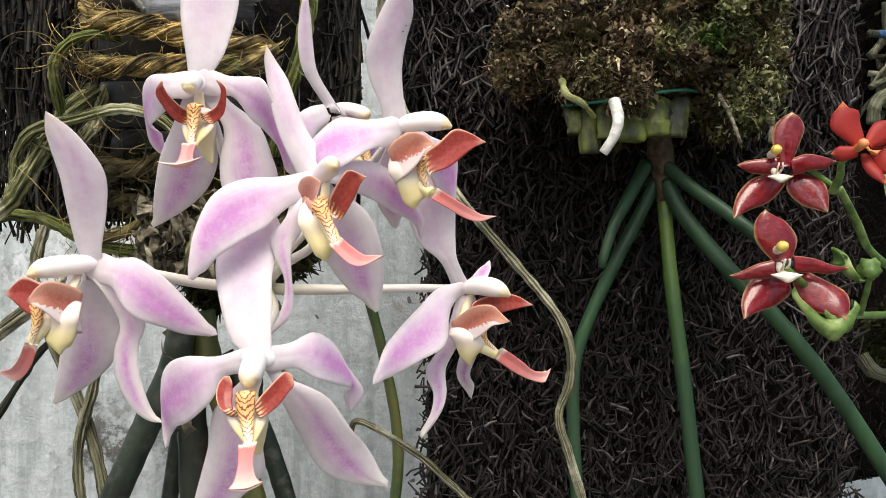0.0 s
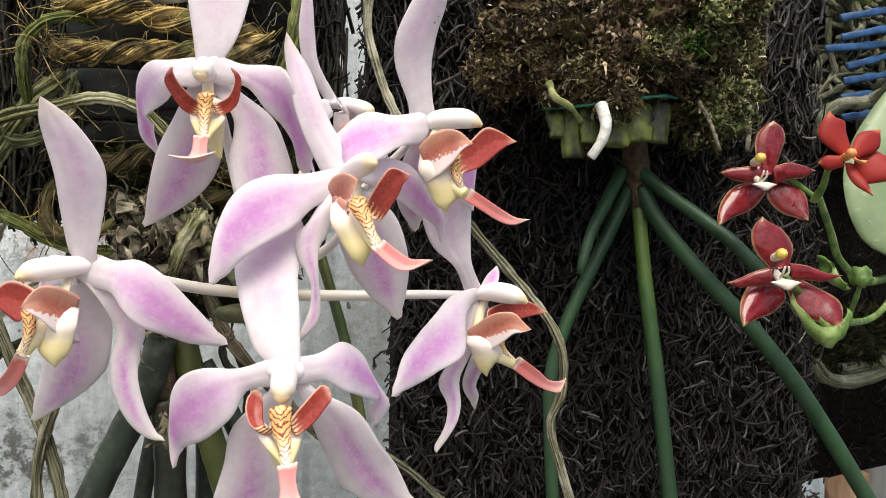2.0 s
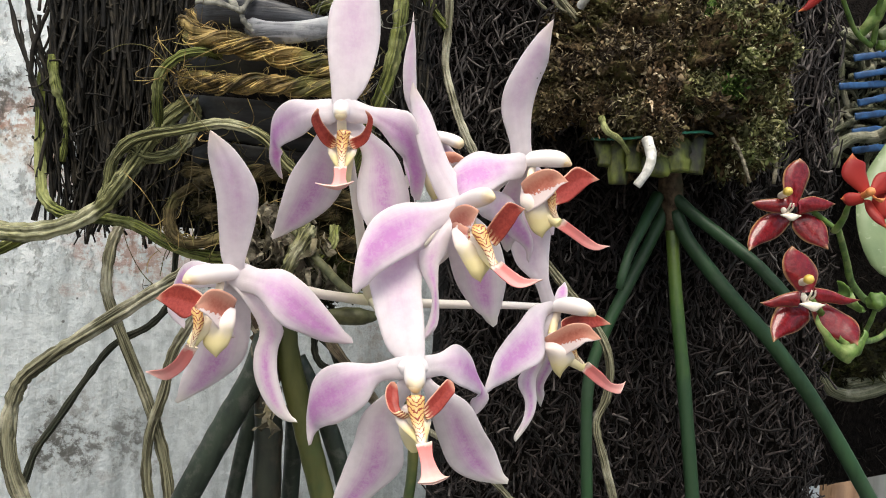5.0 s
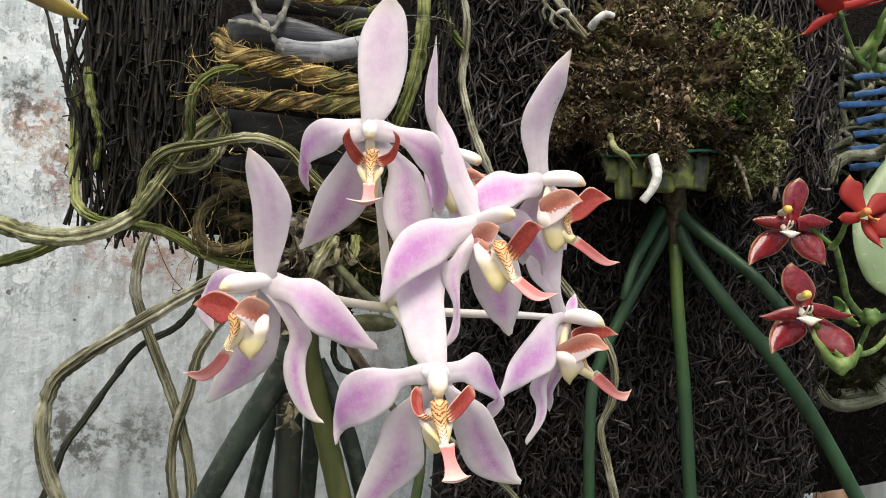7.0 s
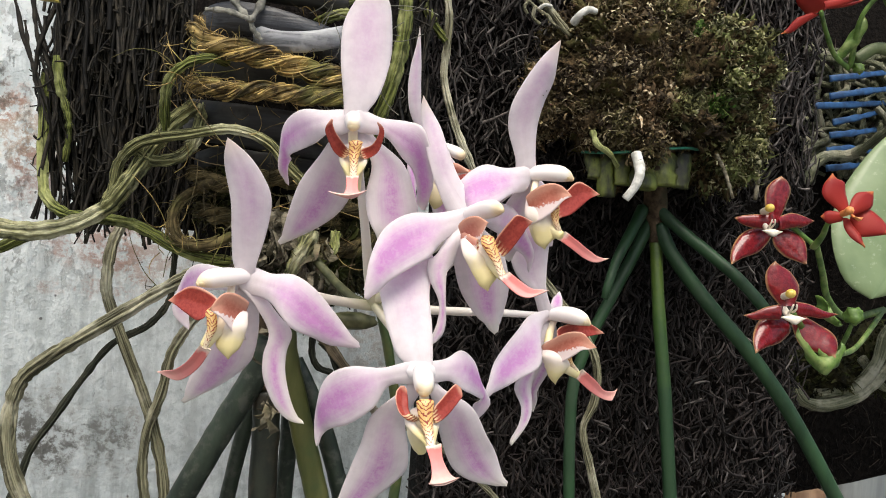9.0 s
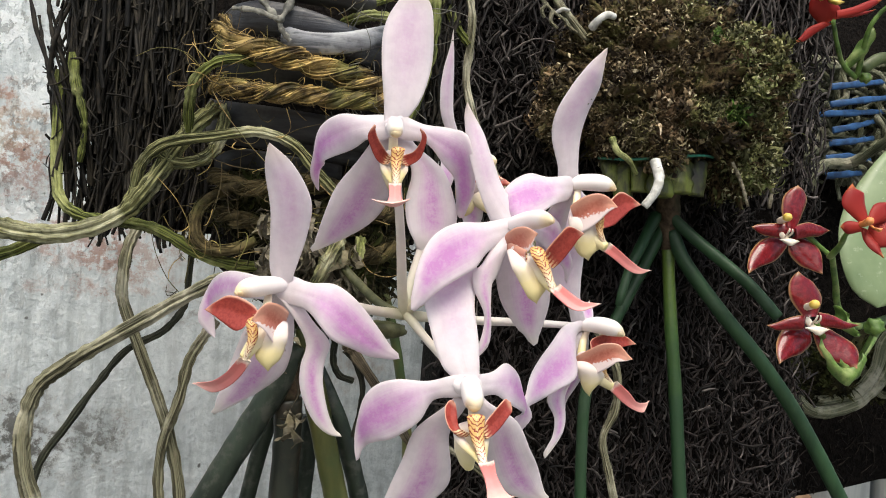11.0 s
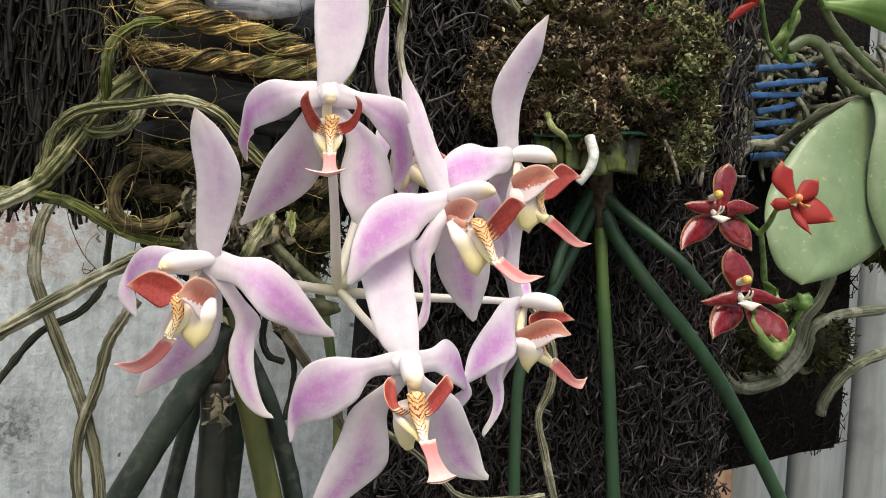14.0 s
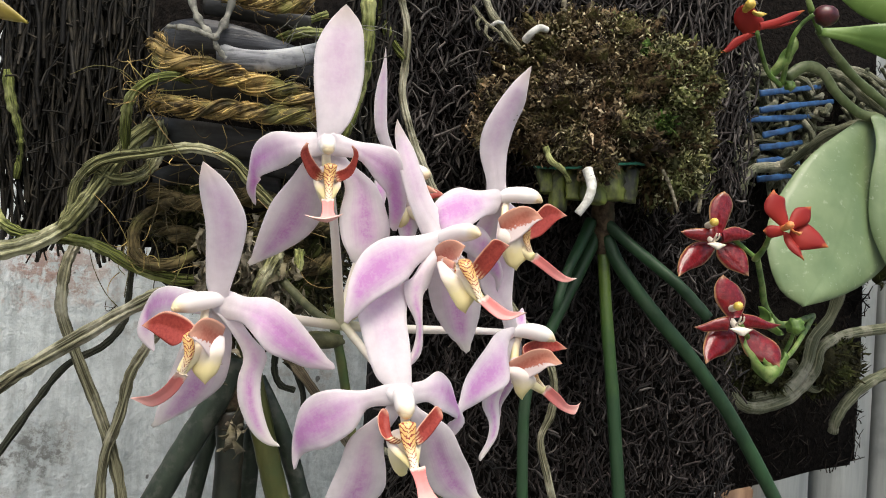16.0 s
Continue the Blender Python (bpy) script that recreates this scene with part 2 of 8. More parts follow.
M_STRAP_DULL = mottled("dull_plastic_strap", (0.009, 0.009, 0.009), (0.028, 0.028, 0.027), 120, 0.6, 0.3, 0.0006, (0.3, 1, 3), (0.055, 0.055, 0.05), 40)
M_ROOT_WHITE = mottled("white_root_tip", (0.42, 0.42, 0.38), (0.72, 0.72, 0.68), 200, 0.6, 0.4, 0.0006)
M_CORE = mottled("fern_core", (0.004, 0.0034, 0.003), (0.013, 0.0105, 0.009), 260, 0.95, 0.9, 0.003, None, None, 18, 0.1)
M_ROPE = mottled("coir_rope", (0.036, 0.021, 0.006), (0.45, 0.32, 0.115), 120, 0.7, 0.5, 0.0008, None, (0.17, 0.16, 0.045), 45, 0.4, 1.8)
# Blue-grey streaks put the plastic's highlights into the colour of both straps.
M_STRAP = mottled("black_plastic_strap", (0.012, 0.013, 0.016), (0.035, 0.038, 0.046), 190, 0.40, 0.6, 0.0008, (0.10, 1, 4), (0.06, 0.064, 0.070), 60)
M_STRAP_GREY = mottled("grey_plastic_strap", (0.065, 0.072, 0.080), (0.27, 0.28, 0.30), 170, 0.5, 0.5, 0.0008, (0.15, 1, 4), (0.36, 0.37, 0.38), 60)
M_TIE = mottled("grey_tie", (0.07, 0.07, 0.06), (0.27, 0.265, 0.22), 200, 0.7, 0.4)
M_BARK = mottled("papery_bark", (0.06, 0.052, 0.034), (0.29, 0.260, 0.19), 300, 0.85, 0.7, 0.0015, (0.4, 1, 1), (0.17, 0.15, 0.09), 60, 0.2, 1.1)


# ---- geometry helpers ----
def spline(rows, n):
    """Catmull-Rom through the rows of any width, n samples."""
    a = np.array(rows, float)
    a = np.vstack([2 * a[0] - a[1], a, 2 * a[-1] - a[-2]])
    k = len(a) - 3
    out = []
    for s in np.linspace(0, k, n):
        i = min(int(s), k - 1)
        f = s - i
        p0, p1, p2, p3 = a[i : i + 4]
        out.append(0.5 * (2 * p1 + (p2 - p0) * f + (2 * p0 - 5 * p1 + 4 * p2 - p3) * f * f + (3 * p1 - p0 - 3 * p2 + p3) * f**3))
    return np.array(out)


def unit(v):
    v = np.asarray(v, float)
    d = np.linalg.norm(v, axis=-1, keepdims=True)
    return v / np.where(d < 1e-9, 1, d)


def tube_geo(path, r0, r1=None, sides=8, n=None, ridges=0, ridge=0.0, wobble=0.0, flat=1.0, seed=0, radii=None, closed=True):
    """A tube along a path: verts, faces, uv per vertex."""
    rng = np.random.default_rng(seed)
    n = n or max(6, 4 * len(path))
    c = spline(path, n) if len(path) > 2 else np.linspace(path[0], path[-1], n)
    r1 = r0 if r1 is None else r1
    rad = np.linspace(r0, r1, n) if radii is None else np.array(spline([(v,) for v in radii], n))[:, 0]
    if wobble:
        k = rng.normal(0, 1, (n // 2 + 3, 1))
        rad = rad * (1 + wobble * np.clip(spline(k, n)[:, 0], -1.5, 1.5))
    t = unit(np.gradient(c, axis=0))
    ref = np.array([0.0, -1.0, 0.0]) if abs(t[0][1]) < 0.85 else np.array([1.0, 0, 0])
    a = unit(np.cross(t, ref))
    b = unit(np.cross(a, t))
    th = np.linspace(0, 2 * math.pi, sides, endpoint=False)
    prof = np.ones(sides)
    verts = []
    drift = np.cumsum(rng.normal(0, 0.06, n))
    for i in range(n):
        p = prof + (ridge * np.abs(np.sin(ridges * 0.5 * (th + drift[i]))) - ridge if ridges else 0)
        verts.append(c[i] + rad[i] * p[:, None] * (np.cos(th)[:, None] * a[i] + flat * np.sin(th)[:, None] * b[i]))
    verts = np.concatenate(verts)
    faces = [(i * sides + j, i * sides + (j + 1) % sides, (i + 1) * sides + (j + 1) % sides, (i + 1) * sides + j) for i in range(n - 1) for j in range(sides)]
    length = np.concatenate([[0], np.cumsum(np.linalg.norm(np.diff(c, axis=0), axis=1))])
    uv = np.array([(length[i] / length[-1], j / sides) for i in range(n) for j in range(sides)])
    if closed:
        faces += [tuple(range(sides - 1, -1, -1)), tuple(range((n - 1) * sides, n * sides))]
    return verts, faces, uv


def blade_geo(rows, cup=0.12, n=20, m=9, thick=0.0006, wave=0.0, seed=0, rounded=0.0):
    """A petal or leaf: rows of midrib point and half-breadth vector; the margins lift by cup, and it has thickness."""
    rng = np.random.default_rng(seed)
    s = spline(rows, n * 3)
    lens = np.concatenate([[0], np.cumsum(np.linalg.norm(np.diff(s[:, :3], axis=0), axis=1))])
    pick = np.linspace(0, lens[-1], n)
    s = np.stack([np.interp(pick, lens, s[:, k]) for k in range(6)], 1)
    mid, half = s[:, :3], s[:, 3:].copy()
    if rounded:
        u = np.linspace(0, 1, n)
        ref = np.linalg.norm(half[np.searchsorted(u, 0.86)])
        want = ref * np.sqrt(np.clip(1 - ((u - 0.86) / 0.14) ** 2, 0, 1)) * rounded
        now = np.linalg.norm(half, axis=1)
        k = np.where((u > 0.86) & (now > 1e-7), np.maximum(1, want / np.maximum(now, 1e-7)), 1)
        half *= k[:, None]
    size = np.linalg.norm(half, axis=1)
    t = unit(np.gradient(mid, axis=0))
    nor = unit(np.cross(t, unit(half)))
    for i in range(n - 2, -1, -1):
        if size[i + 1] > 1e-6 and np.dot(nor[i], nor[i + 1]) < 0 and size[i] < 1e-5:
            nor[i] = nor[i + 1]
    nor[-1] = nor[-2]
    face = nor if nor[n // 2][1] < 0 else -nor
    v = np.linspace(-1, 1, m)
    ph = rng.uniform(0, 6.3, 2)
    top, bot, uv = [], [], []
    for i in range(n):
        lift = cup * size[i] * (v**2 - 0.3) * -1.0 + wave * size[i] * np.abs(v) ** 3 * np.sin(pick[i] / lens[-1] * 9 + ph[0] + (v > 0) * ph[1])
        lift = lift - 0.035 * size[i] * np.exp(-(v / 0.2) ** 2)
        p = mid[i] + v[:, None] * half[i] + lift[:, None] * face[i]
        edge = np.sqrt(np.clip(1 - v**2, 0.05, 1))[:, None] * thick
        top.append(p + face[i] * edge)
        bot.append(p - face[i] * edge)
        uv += [(i / (n - 1), (x + 1) / 2) for x in v]
    verts = np.concatenate([np.concatenate(top), np.concatenate(bot)])
    q, o = n * m, m
    faces = []
    for i in range(n - 1):
        for j in range(m - 1):
            a = i * o + j
            faces.append((a, a + 1, a + o + 1, a + o))
            faces.append((q + a, q + a + o, q + a + o + 1, q + a + 1))
        a, z = i * o, i * o + m - 1
        faces += [(a, a + o, q + a + o, q + a), (z, q + z, q + z + o, z + o)]
    faces += [tuple(range(0, m)) + tuple(range(q + m - 1, q - 1, -1)), tuple(range((n - 1) * o + m - 1, (n - 1) * o - 1, -1)) + tuple(range(q + (n - 1) * o, q + n * o))]
    if nor[n // 2][1] < 0:
        faces = [f[::-1] for f in faces]
    return verts, faces, np.array(uv + uv)


def ball_geo(c, r, lump=0.0, rings=8, sides=12, seed=0, freq=2.0):
    verts, faces, uv = [], [], []
    c, r = np.array(c, float), np.ones(3) * np.array(r, float)
    for i in range(rings + 1):
        a = math.pi * i / rings
        for j in range(sides):
            b = 2 * math.pi * j / sides
            d = np.array([math.sin(a) * math.cos(b), math.sin(a) * math.sin(b), math.cos(a)])
            k = 1 + lump * noise.fractal(Vector(d * freq) + Vector((seed * 7.3, seed * 1.7, 0)), 1.0, 2.0, 4)
            verts.append(c + d * r * k)
            uv.append((i / rings, j / sides))
    for i in range(rings):
        for j in range(sides):
            faces.append((i * sides + j, (i + 1) * sides + j, (i + 1) * sides + (j + 1) % sides, i * sides + (j + 1) % sides))
    return np.array(verts), faces, np.array(uv)


def box_geo(lo, hi, cuts=1, rough=0.0, seed=0):
    """A box with rounded, uneven edges."""
    bm = bmesh.new()
    bmesh.ops.create_cube(bm, size=1.0)
    lo, hi = np.array(lo, float), np.array(hi, float)
    for v in bm.verts:
        v.co = Vector((lo + hi) / 2 + np.array(v.co) * (hi - lo))
    bmesh.ops.bevel(bm, geom=bm.edges[:], offset=min(hi - lo) * 0.06, segments=2, affect="EDGES")
    if cuts > 1:
        bmesh.ops.subdivide_edges(bm, edges=bm.edges[:], cuts=cuts, use_grid_fill=True)
    if rough:
        for v in bm.verts:
            v.co += rough * noise.noise_vector(v.co * 40 + Vector((seed, 0, 0)))
    verts = np.array([v.co[:] for v in bm.verts])
    bm.verts.index_update()
    faces = [tuple(v.index for v in f.verts) for f in bm.faces]
    bm.free()
    return verts, faces, verts[:, [0, 2]]


def join(geos):
    vs, fs, us, k = [], [], [], 0
    for v, f, u in geos:
        vs.append(v)
        us.append(u)
        fs += [tuple(i + k for i in p) for p in f]
        k += len(v)
    return np.concatenate(vs), fs, np.concatenate(us)


def mesh_of(name, geo, material, origin, shade=True):
    v, f, u = geo
    me = bpy.data.meshes.new(name)
    me.from_pydata((np.asarray(v) - np.asarray(origin)).tolist(), [], f)
    lay = me.uv_layers.new(name="along")
    idx = np.zeros(len(me.loops), np.int32)
    me.loops.foreach_get("vertex_index", idx)
    lay.data.foreach_set("uv", np.asarray(u, np.float32)[idx].ravel())
    me.materials.append(material)
    if shade:
        me.polygons.foreach_set("use_smooth", np.ones(len(me.polygons), bool))
    me.update()
    return me


def thing(name, origin, label, category, group="", kind=""):
    ob = new(name)
    ob.empty_display_size = 0.01
    ob.location = origin
    ob["at"] = [float(x) for x in origin]
    return tagged(ob, label, category, group, kind)


def part(name, geo, material, parent, label="", kind=""):
    origin = list(parent["at"])
    ob = new(name, mesh_of(name, geo, material, origin))
    ob.parent = parent
    ob["at"] = origin
    return tagged(ob, label, "", "", kind)


def single(name, geo, material, label, category, group="", kind="", origin=None):
    o = np.asarray(geo[0]).mean(0) if origin is None else origin
    ob = new(name, mesh_of(name, geo, material, o))
    ob.location = o
    return tagged(ob, label, category, group, kind)


# ---- setting ----
def stained_plaster():
    m, n, l, b = nodes_of("weathered_white_plaster", 0.85)
    big = noise_node(n, l, 5.0, 8.0, None, 0.65)
    mid = noise_node(n, l, 26.0, 8.0, None, 0.7)
    fine = noise_node(n, l, 150.0, 5.0)
    run = noise_node(n, l, 16.0, 6.0, (3.0, 1.0, 0.30), 0.65)
    speck = noise_node(n, l, 75.0, 6.0, None, 0.75)
    grit = noise_node(n, l, 320.0, 3.0, None, 0.7)
    col = mix(n, l, smooth(n, l, speck, 0.36, 0.60), (0.50, 0.555, 0.57), (0.72, 0.775, 0.79))
    col = mix(n, l, math_node(n, l, "MULTIPLY", smooth(n, l, run, 0.44, 0.64), 0.7), col, (0.37, 0.415, 0.425))
    scale_edge = noise_node(n, l, 15.0, 9.0, (1.2, 1.0, 0.85), 0.66)
    spot = n.new("ShaderNodeVectorMath")
    spot.operation = "DISTANCE"
    l.new(n.new("ShaderNodeTexCoord").outputs["Object"], spot.inputs[0])
    spot.inputs[1].default_value = (-0.44, 0.0, 1.64)
    away = math_node(n, l, "ADD", spot.outputs["Value"], math_node(n, l, "MULTIPLY", math_node(n, l, "SUBTRACT", big, 0.5), 0.3))
    peel = math_node(n, l, "ADD", math_node(n, l, "MULTIPLY", math_node(n, l, "SUBTRACT", 1.0, smooth(n, l, away, 0.12, 0.27)), 0.75), 0.25)
    coat = math_node(n, l, "MULTIPLY", smooth(n, l, scale_edge, 0.495, 0.515), peel)
    col = mix(n, l, math_node(n, l, "MULTIPLY", coat, 0.8), col, mix(n, l, smooth(n, l, fine, 0.3, 0.7), (0.74, 0.795, 0.81), (0.83, 0.87, 0.88)))
    chip = noise_node(n, l, 42.0, 8.0, (1.3, 1.0, 0.8), 0.74)
    flake = math_node(n, l, "MULTIPLY", smooth(n, l, chip, 0.555, 0.575), peel)
    col = mix(n, l, math_node(n, l, "MULTIPLY", flake, 0.8), col, (0.37, 0.40, 0.40))
    patch = math_node(n, l, "MULTIPLY", smooth(n, l, big, 0.55, 0.64), smooth(n, l, speck, 0.44, 0.58))
    col = mix(n, l, math_node(n, l, "MULTIPLY", patch, 0.7), col, (0.25, 0.24, 0.225))
    col = mix(n, l, math_node(n, l, "MULTIPLY", smooth(n, l, grit, 0.62, 0.72), 0.55), col, (0.30, 0.32, 0.32))
    tc = n.new("ShaderNodeTexCoord")
    for place, size, tint, amount in STAINS_AND_CRACK:
        d = n.new("ShaderNodeVectorMath")
        d.operation = "DISTANCE"
        l.new(tc.outputs["Object"], d.inputs[0])
        d.inputs[1].default_value = place
        reach = math_node(n, l, "ADD", math_node(n, l, "DIVIDE", d.outputs["Value"], size), math_node(n, l, "MULTIPLY", math_node(n, l, "SUBTRACT", mid, 0.5), 3.2))
        f = math_node(n, l, "MULTIPLY", math_node(n, l, "SUBTRACT", 1.0, smooth(n, l, reach, 0.45, 1.0)), smooth(n, l, speck, 0.42, 0.56))
        col = mix(n, l, math_node(n, l, "MULTIPLY", f, amount), col, tint)
    col = mix(n, l, math_node(n, l, "MULTIPLY", smooth(n, l, noise_node(n, l, 48.0, 2.0), 0.69, 0.72), 0.9), col, (0.10, 0.10, 0.10))
    l.new(col, b.inputs["Base Color"])
    bump(n, l, b, math_node(n, l, "ADD", math_node(n, l, "ADD", mid, math_node(n, l, "MULTIPLY", speck, 1.1)), math_node(n, l, "ADD", math_node(n, l, "MULTIPLY", coat, 0.35), math_node(n, l, "MULTIPLY", flake, -0.4))), 0.75, 0.004)
    return m


# place on the wall from its foot at x = 0, breadth, tint, strength
STAINS_AND_CRACK = [((-0.353, 0.0, 1.298), 0.05, (0.12, 0.12, 0.11), 0.9),
          ((-0.367, 0.0, 1.285), 0.03, (0.12, 0.12, 0.11), 0.8),
          ((-0.398, 0.0, 1.611), 0.05, (0.34, 0.22, 0.13), 0.7),
          ((-0.420, 0.0, 1.646), 0.035, (0.36, 0.2, 0.15), 0.7),
          # A crack in the plaster, its dark shadow put into the tint.
          ((-0.433, 0.0, 1.666), 0.03, (0.1, 0.1, 0.09), 0.9),
          ((-0.311, 0.0, 1.502), 0.06, (0.33, 0.19, 0.15), 0.8),
          ((-0.257, 0.0, 1.493), 0.05, (0.35, 0.24, 0.2), 0.7),
          ((-0.380, 0.0, 1.570), 0.04, (0.25, 0.12, 0.09), 0.7),
          ((-0.288, 0.0, 1.295), 0.04, (0.14, 0.14, 0.13), 0.8),
          ((-0.339, 0.0, 1.331), 0.03, (0.2, 0.2, 0.19), 0.7),
          ((-0.016, 0.0, 1.406), 0.05, (0.34, 0.3, 0.27), 0.6)]
M_WALL = stained_plaster()
M_GROUND = mottled("grey_paving", (0.10, 0.10, 0.095), (0.20, 0.195, 0.185), 30, 0.85, 0.5, 0.004, None, (0.14, 0.14, 0.12), 3)
# White paint darkened to grey: the boards' shade is part of this colour.
M_WHITE_WOOD = mottled("shaded_white_timber", (0.23, 0.25, 0.25), (0.33, 0.35, 0.345), 60, 0.5, 0.2, 0.001, (1, 1, 0.1), (0.19, 0.205, 0.205), 8)
# Plaster greyed so that the rear wall's shade sits in its colour.
M_SHADED_WALL = mottled("shaded_plaster", (0.22, 0.235, 0.235), (0.32, 0.335, 0.335), 40, 0.85, 0.3, 0.002, None, (0.26, 0.28, 0.28), 6)
# Tan taken down to orange-brown, with the post's shadow mixed in.
M_TAN = mottled("shaded_tan_timber", (0.16, 0.085, 0.045), (0.30, 0.18, 0.10), 60, 0.7, 0.3, 0.001, (1, 1, 0.2))

single("ground", box_geo((-8, -8, -0.1), (8, 6, 0.0)), M_GROUND, "weathered grey paving", "ground", kind="structure", origin=(0, 0, 0))
single("wall_north", box_geo((-3.0, 0.95, 0.0), (0.500, 1.15, 3.0)), M_WALL, "weathered white plaster wall with stains", "wall", kind="structure", origin=(0, 0.95, 0))
single("wall_east", box_geo((0.40, 1.35, 0.0), (4.0, 1.5, 3.0)), M_SHADED_WALL, "plaster wall set further back, greyed for shade", "wall", kind="structure", origin=(2, 1.4, 0))


# ---- fern slabs ----
def fibres(count, lo, hi, length, radius, tilt, seed, bent=0.16, sides=4, n=5):
    """Loose fern fibres lying on a face at y = lo[1] to hi[1]."""
    rng = np.random.default_rng(seed)
    geos = []
    for k in range(count):
        c = rng.uniform(lo, hi)
        a = rng.normal(tilt[0], tilt[1])
        d = np.array([math.sin(a), rng.normal(0, 0.22), math.cos(a)])
        ln = length * rng.uniform(0.4, 1.3)
        bend = rng.normal(0, bent, 3) * ln * np.array([1, 0.6, 1])
        pts = [c - d * ln / 2, c + bend, c + d * ln / 2]
        pts = np.array(pts)
        pts[:, 1] = np.minimum(pts[:, 1], hi[1] + 0.003)
        r = radius * rng.uniform(0.45, 1.35)
        geos.append(tube_geo(pts, r, r * 0.6, sides, n, closed=False))
    return join(geos)


def wavy_fibres(count, lo, hi, length, radius, lean, seed, sway=0.0012, spurs=2):
    """Long roots running up the slab, each wandering a little and set with short spurs."""
    rng = np.random.default_rng(seed)
    geos = []
    for k in range(count):
        c = rng.uniform(lo, hi)
        a = rng.normal(0.02, lean)
        d = np.array([math.sin(a), 0.0, math.cos(a)])
        ln = length * rng.uniform(0.5, 1.3)
        m = 7
        side = np.cumsum(rng.normal(0, sway, m))
        deep = np.cumsum(rng.normal(0, sway * 0.5, m))
        pts = np.array([c + d * ln * (t - 0.5) + (side[i], deep[i], 0) for i, t in enumerate(np.linspace(0, 1, m))])
        r = radius * rng.uniform(0.5, 1.4)
        geos.append(tube_geo(pts, r, r * 0.7, 6, 16, wobble=0.14, seed=k, closed=False))
        for j in range(rng.integers(0, spurs + 1)):
            p = pts[rng.integers(1, m - 1)]
            q = unit(np.array([rng.choice((-1, 1)) * rng.uniform(0.5, 1), rng.uniform(-0.7, 0.1), rng.uniform(-0.2, 0.9)])) * rng.uniform(0.002, 0.006)
            geos.append(tube_geo([p, p + q * 0.5, p + q], r * 0.6, r * 0.45, 5, 4))
    return join(geos)


slab = thing("fern_slab", (-0.125, 0.46, 1.52), "dark tree fern slab with long upright fibres hung before the wall", "plant mount")
part("core", box_geo((-0.212, 0.436, 1.520), (-0.044, 0.50, 2.05), 5, 0.004, 1), M_CORE, slab)
part("fibres", join([fibres(2200, (-0.220, 0.426, 1.552), (-0.041, 0.440, 1.80), 0.062, 0.00082, (0.02, 0.10), 3, 0.035, n=6),
                     wavy_fibres(800, (-0.221, 0.418, 1.555), (-0.041, 0.432, 1.78), 0.075, 0.00088, 0.09, 31, 0.0010, 4),
                     wavy_fibres(70, (-0.226, 0.424, 1.555), (-0.214, 0.450, 1.75), 0.060, 0.0010, 0.16, 32, 0.002, 3),
                     fibres(900, (-0.222, 0.420, 1.530), (-0.041, 0.432, 1.70), 0.034, 0.0009, (0.04, 0.16), 14, 0.03),
                     fibres(420, (-0.215, 0.424, 1.517), (-0.041, 0.440, 1.540), 0.018, 0.0008, (0.0, 0.3), 15, 0.05),
                     fibres(620, (-0.224, 0.416, 1.54), (-0.041, 0.424, 1.75), 0.015, 0.0005, (0.1, 0.9), 4, 0.2)]), M_FIBRE_BROWN, slab, "dark brown upright fibres", "stuff")
part("hanger", tube_geo([(-0.125, 0.47, 2.04), (-0.125, 0.60, 2.3), (-0.125, 0.96, 2.4)], 0.002, 0.002, 6), M_STRAP, slab, "thin wire hanger")

slab2 = thing("fern_slab", (0.115, 0.58, 1.2), "black tree fern slab of tangled short fibres", "plant mount")
part("core", join([box_geo((-0.007, 0.546, 1.20), (0.245, 0.62, 2.05), 6, 0.003, 2), box_geo((-0.026, 0.548, 1.588), (0.02, 0.616, 2.04), 5, 0.003, 4)]), M_CORE, slab2)
part("fibres", join([fibres(700, (-0.031, 0.533, 1.585), (-0.014, 0.550, 1.76), 0.0105, 0.00078, (0.1, 0.5), 55, 0.05, n=3),
                     fibres(14000, (-0.012, 0.533, 1.31), (0.250, 0.550, 1.76), 0.0105, 0.00078, (0.1, 0.70), 5, 0.05, n=3),
                     fibres(1300, (-0.014, 0.529, 1.31), (0.251, 0.538, 1.76), 0.015, 0.0008, (0.0, 0.7), 6, 0.10, n=4)]), M_FIBRE, slab2, "black tangled fern fibres", "stuff")
# Paler fibres, dense above z 1.575, put the stronger light up there into colour.
part("lit_fibres", join([fibres(1100, (-0.010, 0.5285, 1.575), (0.248, 0.536, 1.76), 0.016, 0.00085, (0.12, 0.5), 61, 0.08, n=4),
                         fibres(30, (0.19, 0.5285, 1.63), (0.248, 0.533, 1.76), 0.042, 0.0008, (0.1, 0.3), 62, 0.04, n=5),
                         fibres(300, (-0.010, 0.5285, 1.32), (0.248, 0.534, 1.585), 0.010, 0.0007, (0.1, 0.7), 63, 0.08, n=4)]), M_FIBRE_GREY, slab2, "greyish fern fibres, thick where the top light falls", "stuff")
part("hanger", tube_geo([(0.115, 0.6, 2.04), (0.115, 0.7, 2.3), (0.115, 0.96, 2.4)], 0.002, 0.002, 6), M_STRAP, slab2, "thin wire hanger")

slab3 = thing("fern_slab", (0.385, 0.76, 1.34), "dark brown fern block carrying the red orchid", "plant mount")


def turned(geo):
    """The block's lower edge is cut aslant."""
    v = np.array(geo[0])
    v[:, 2] += (v[:, 0] - 0.51) * 0.19 * np.clip((1.9 - v[:, 2]) / 0.5, 0, 1)
    return v, geo[1], geo[2]


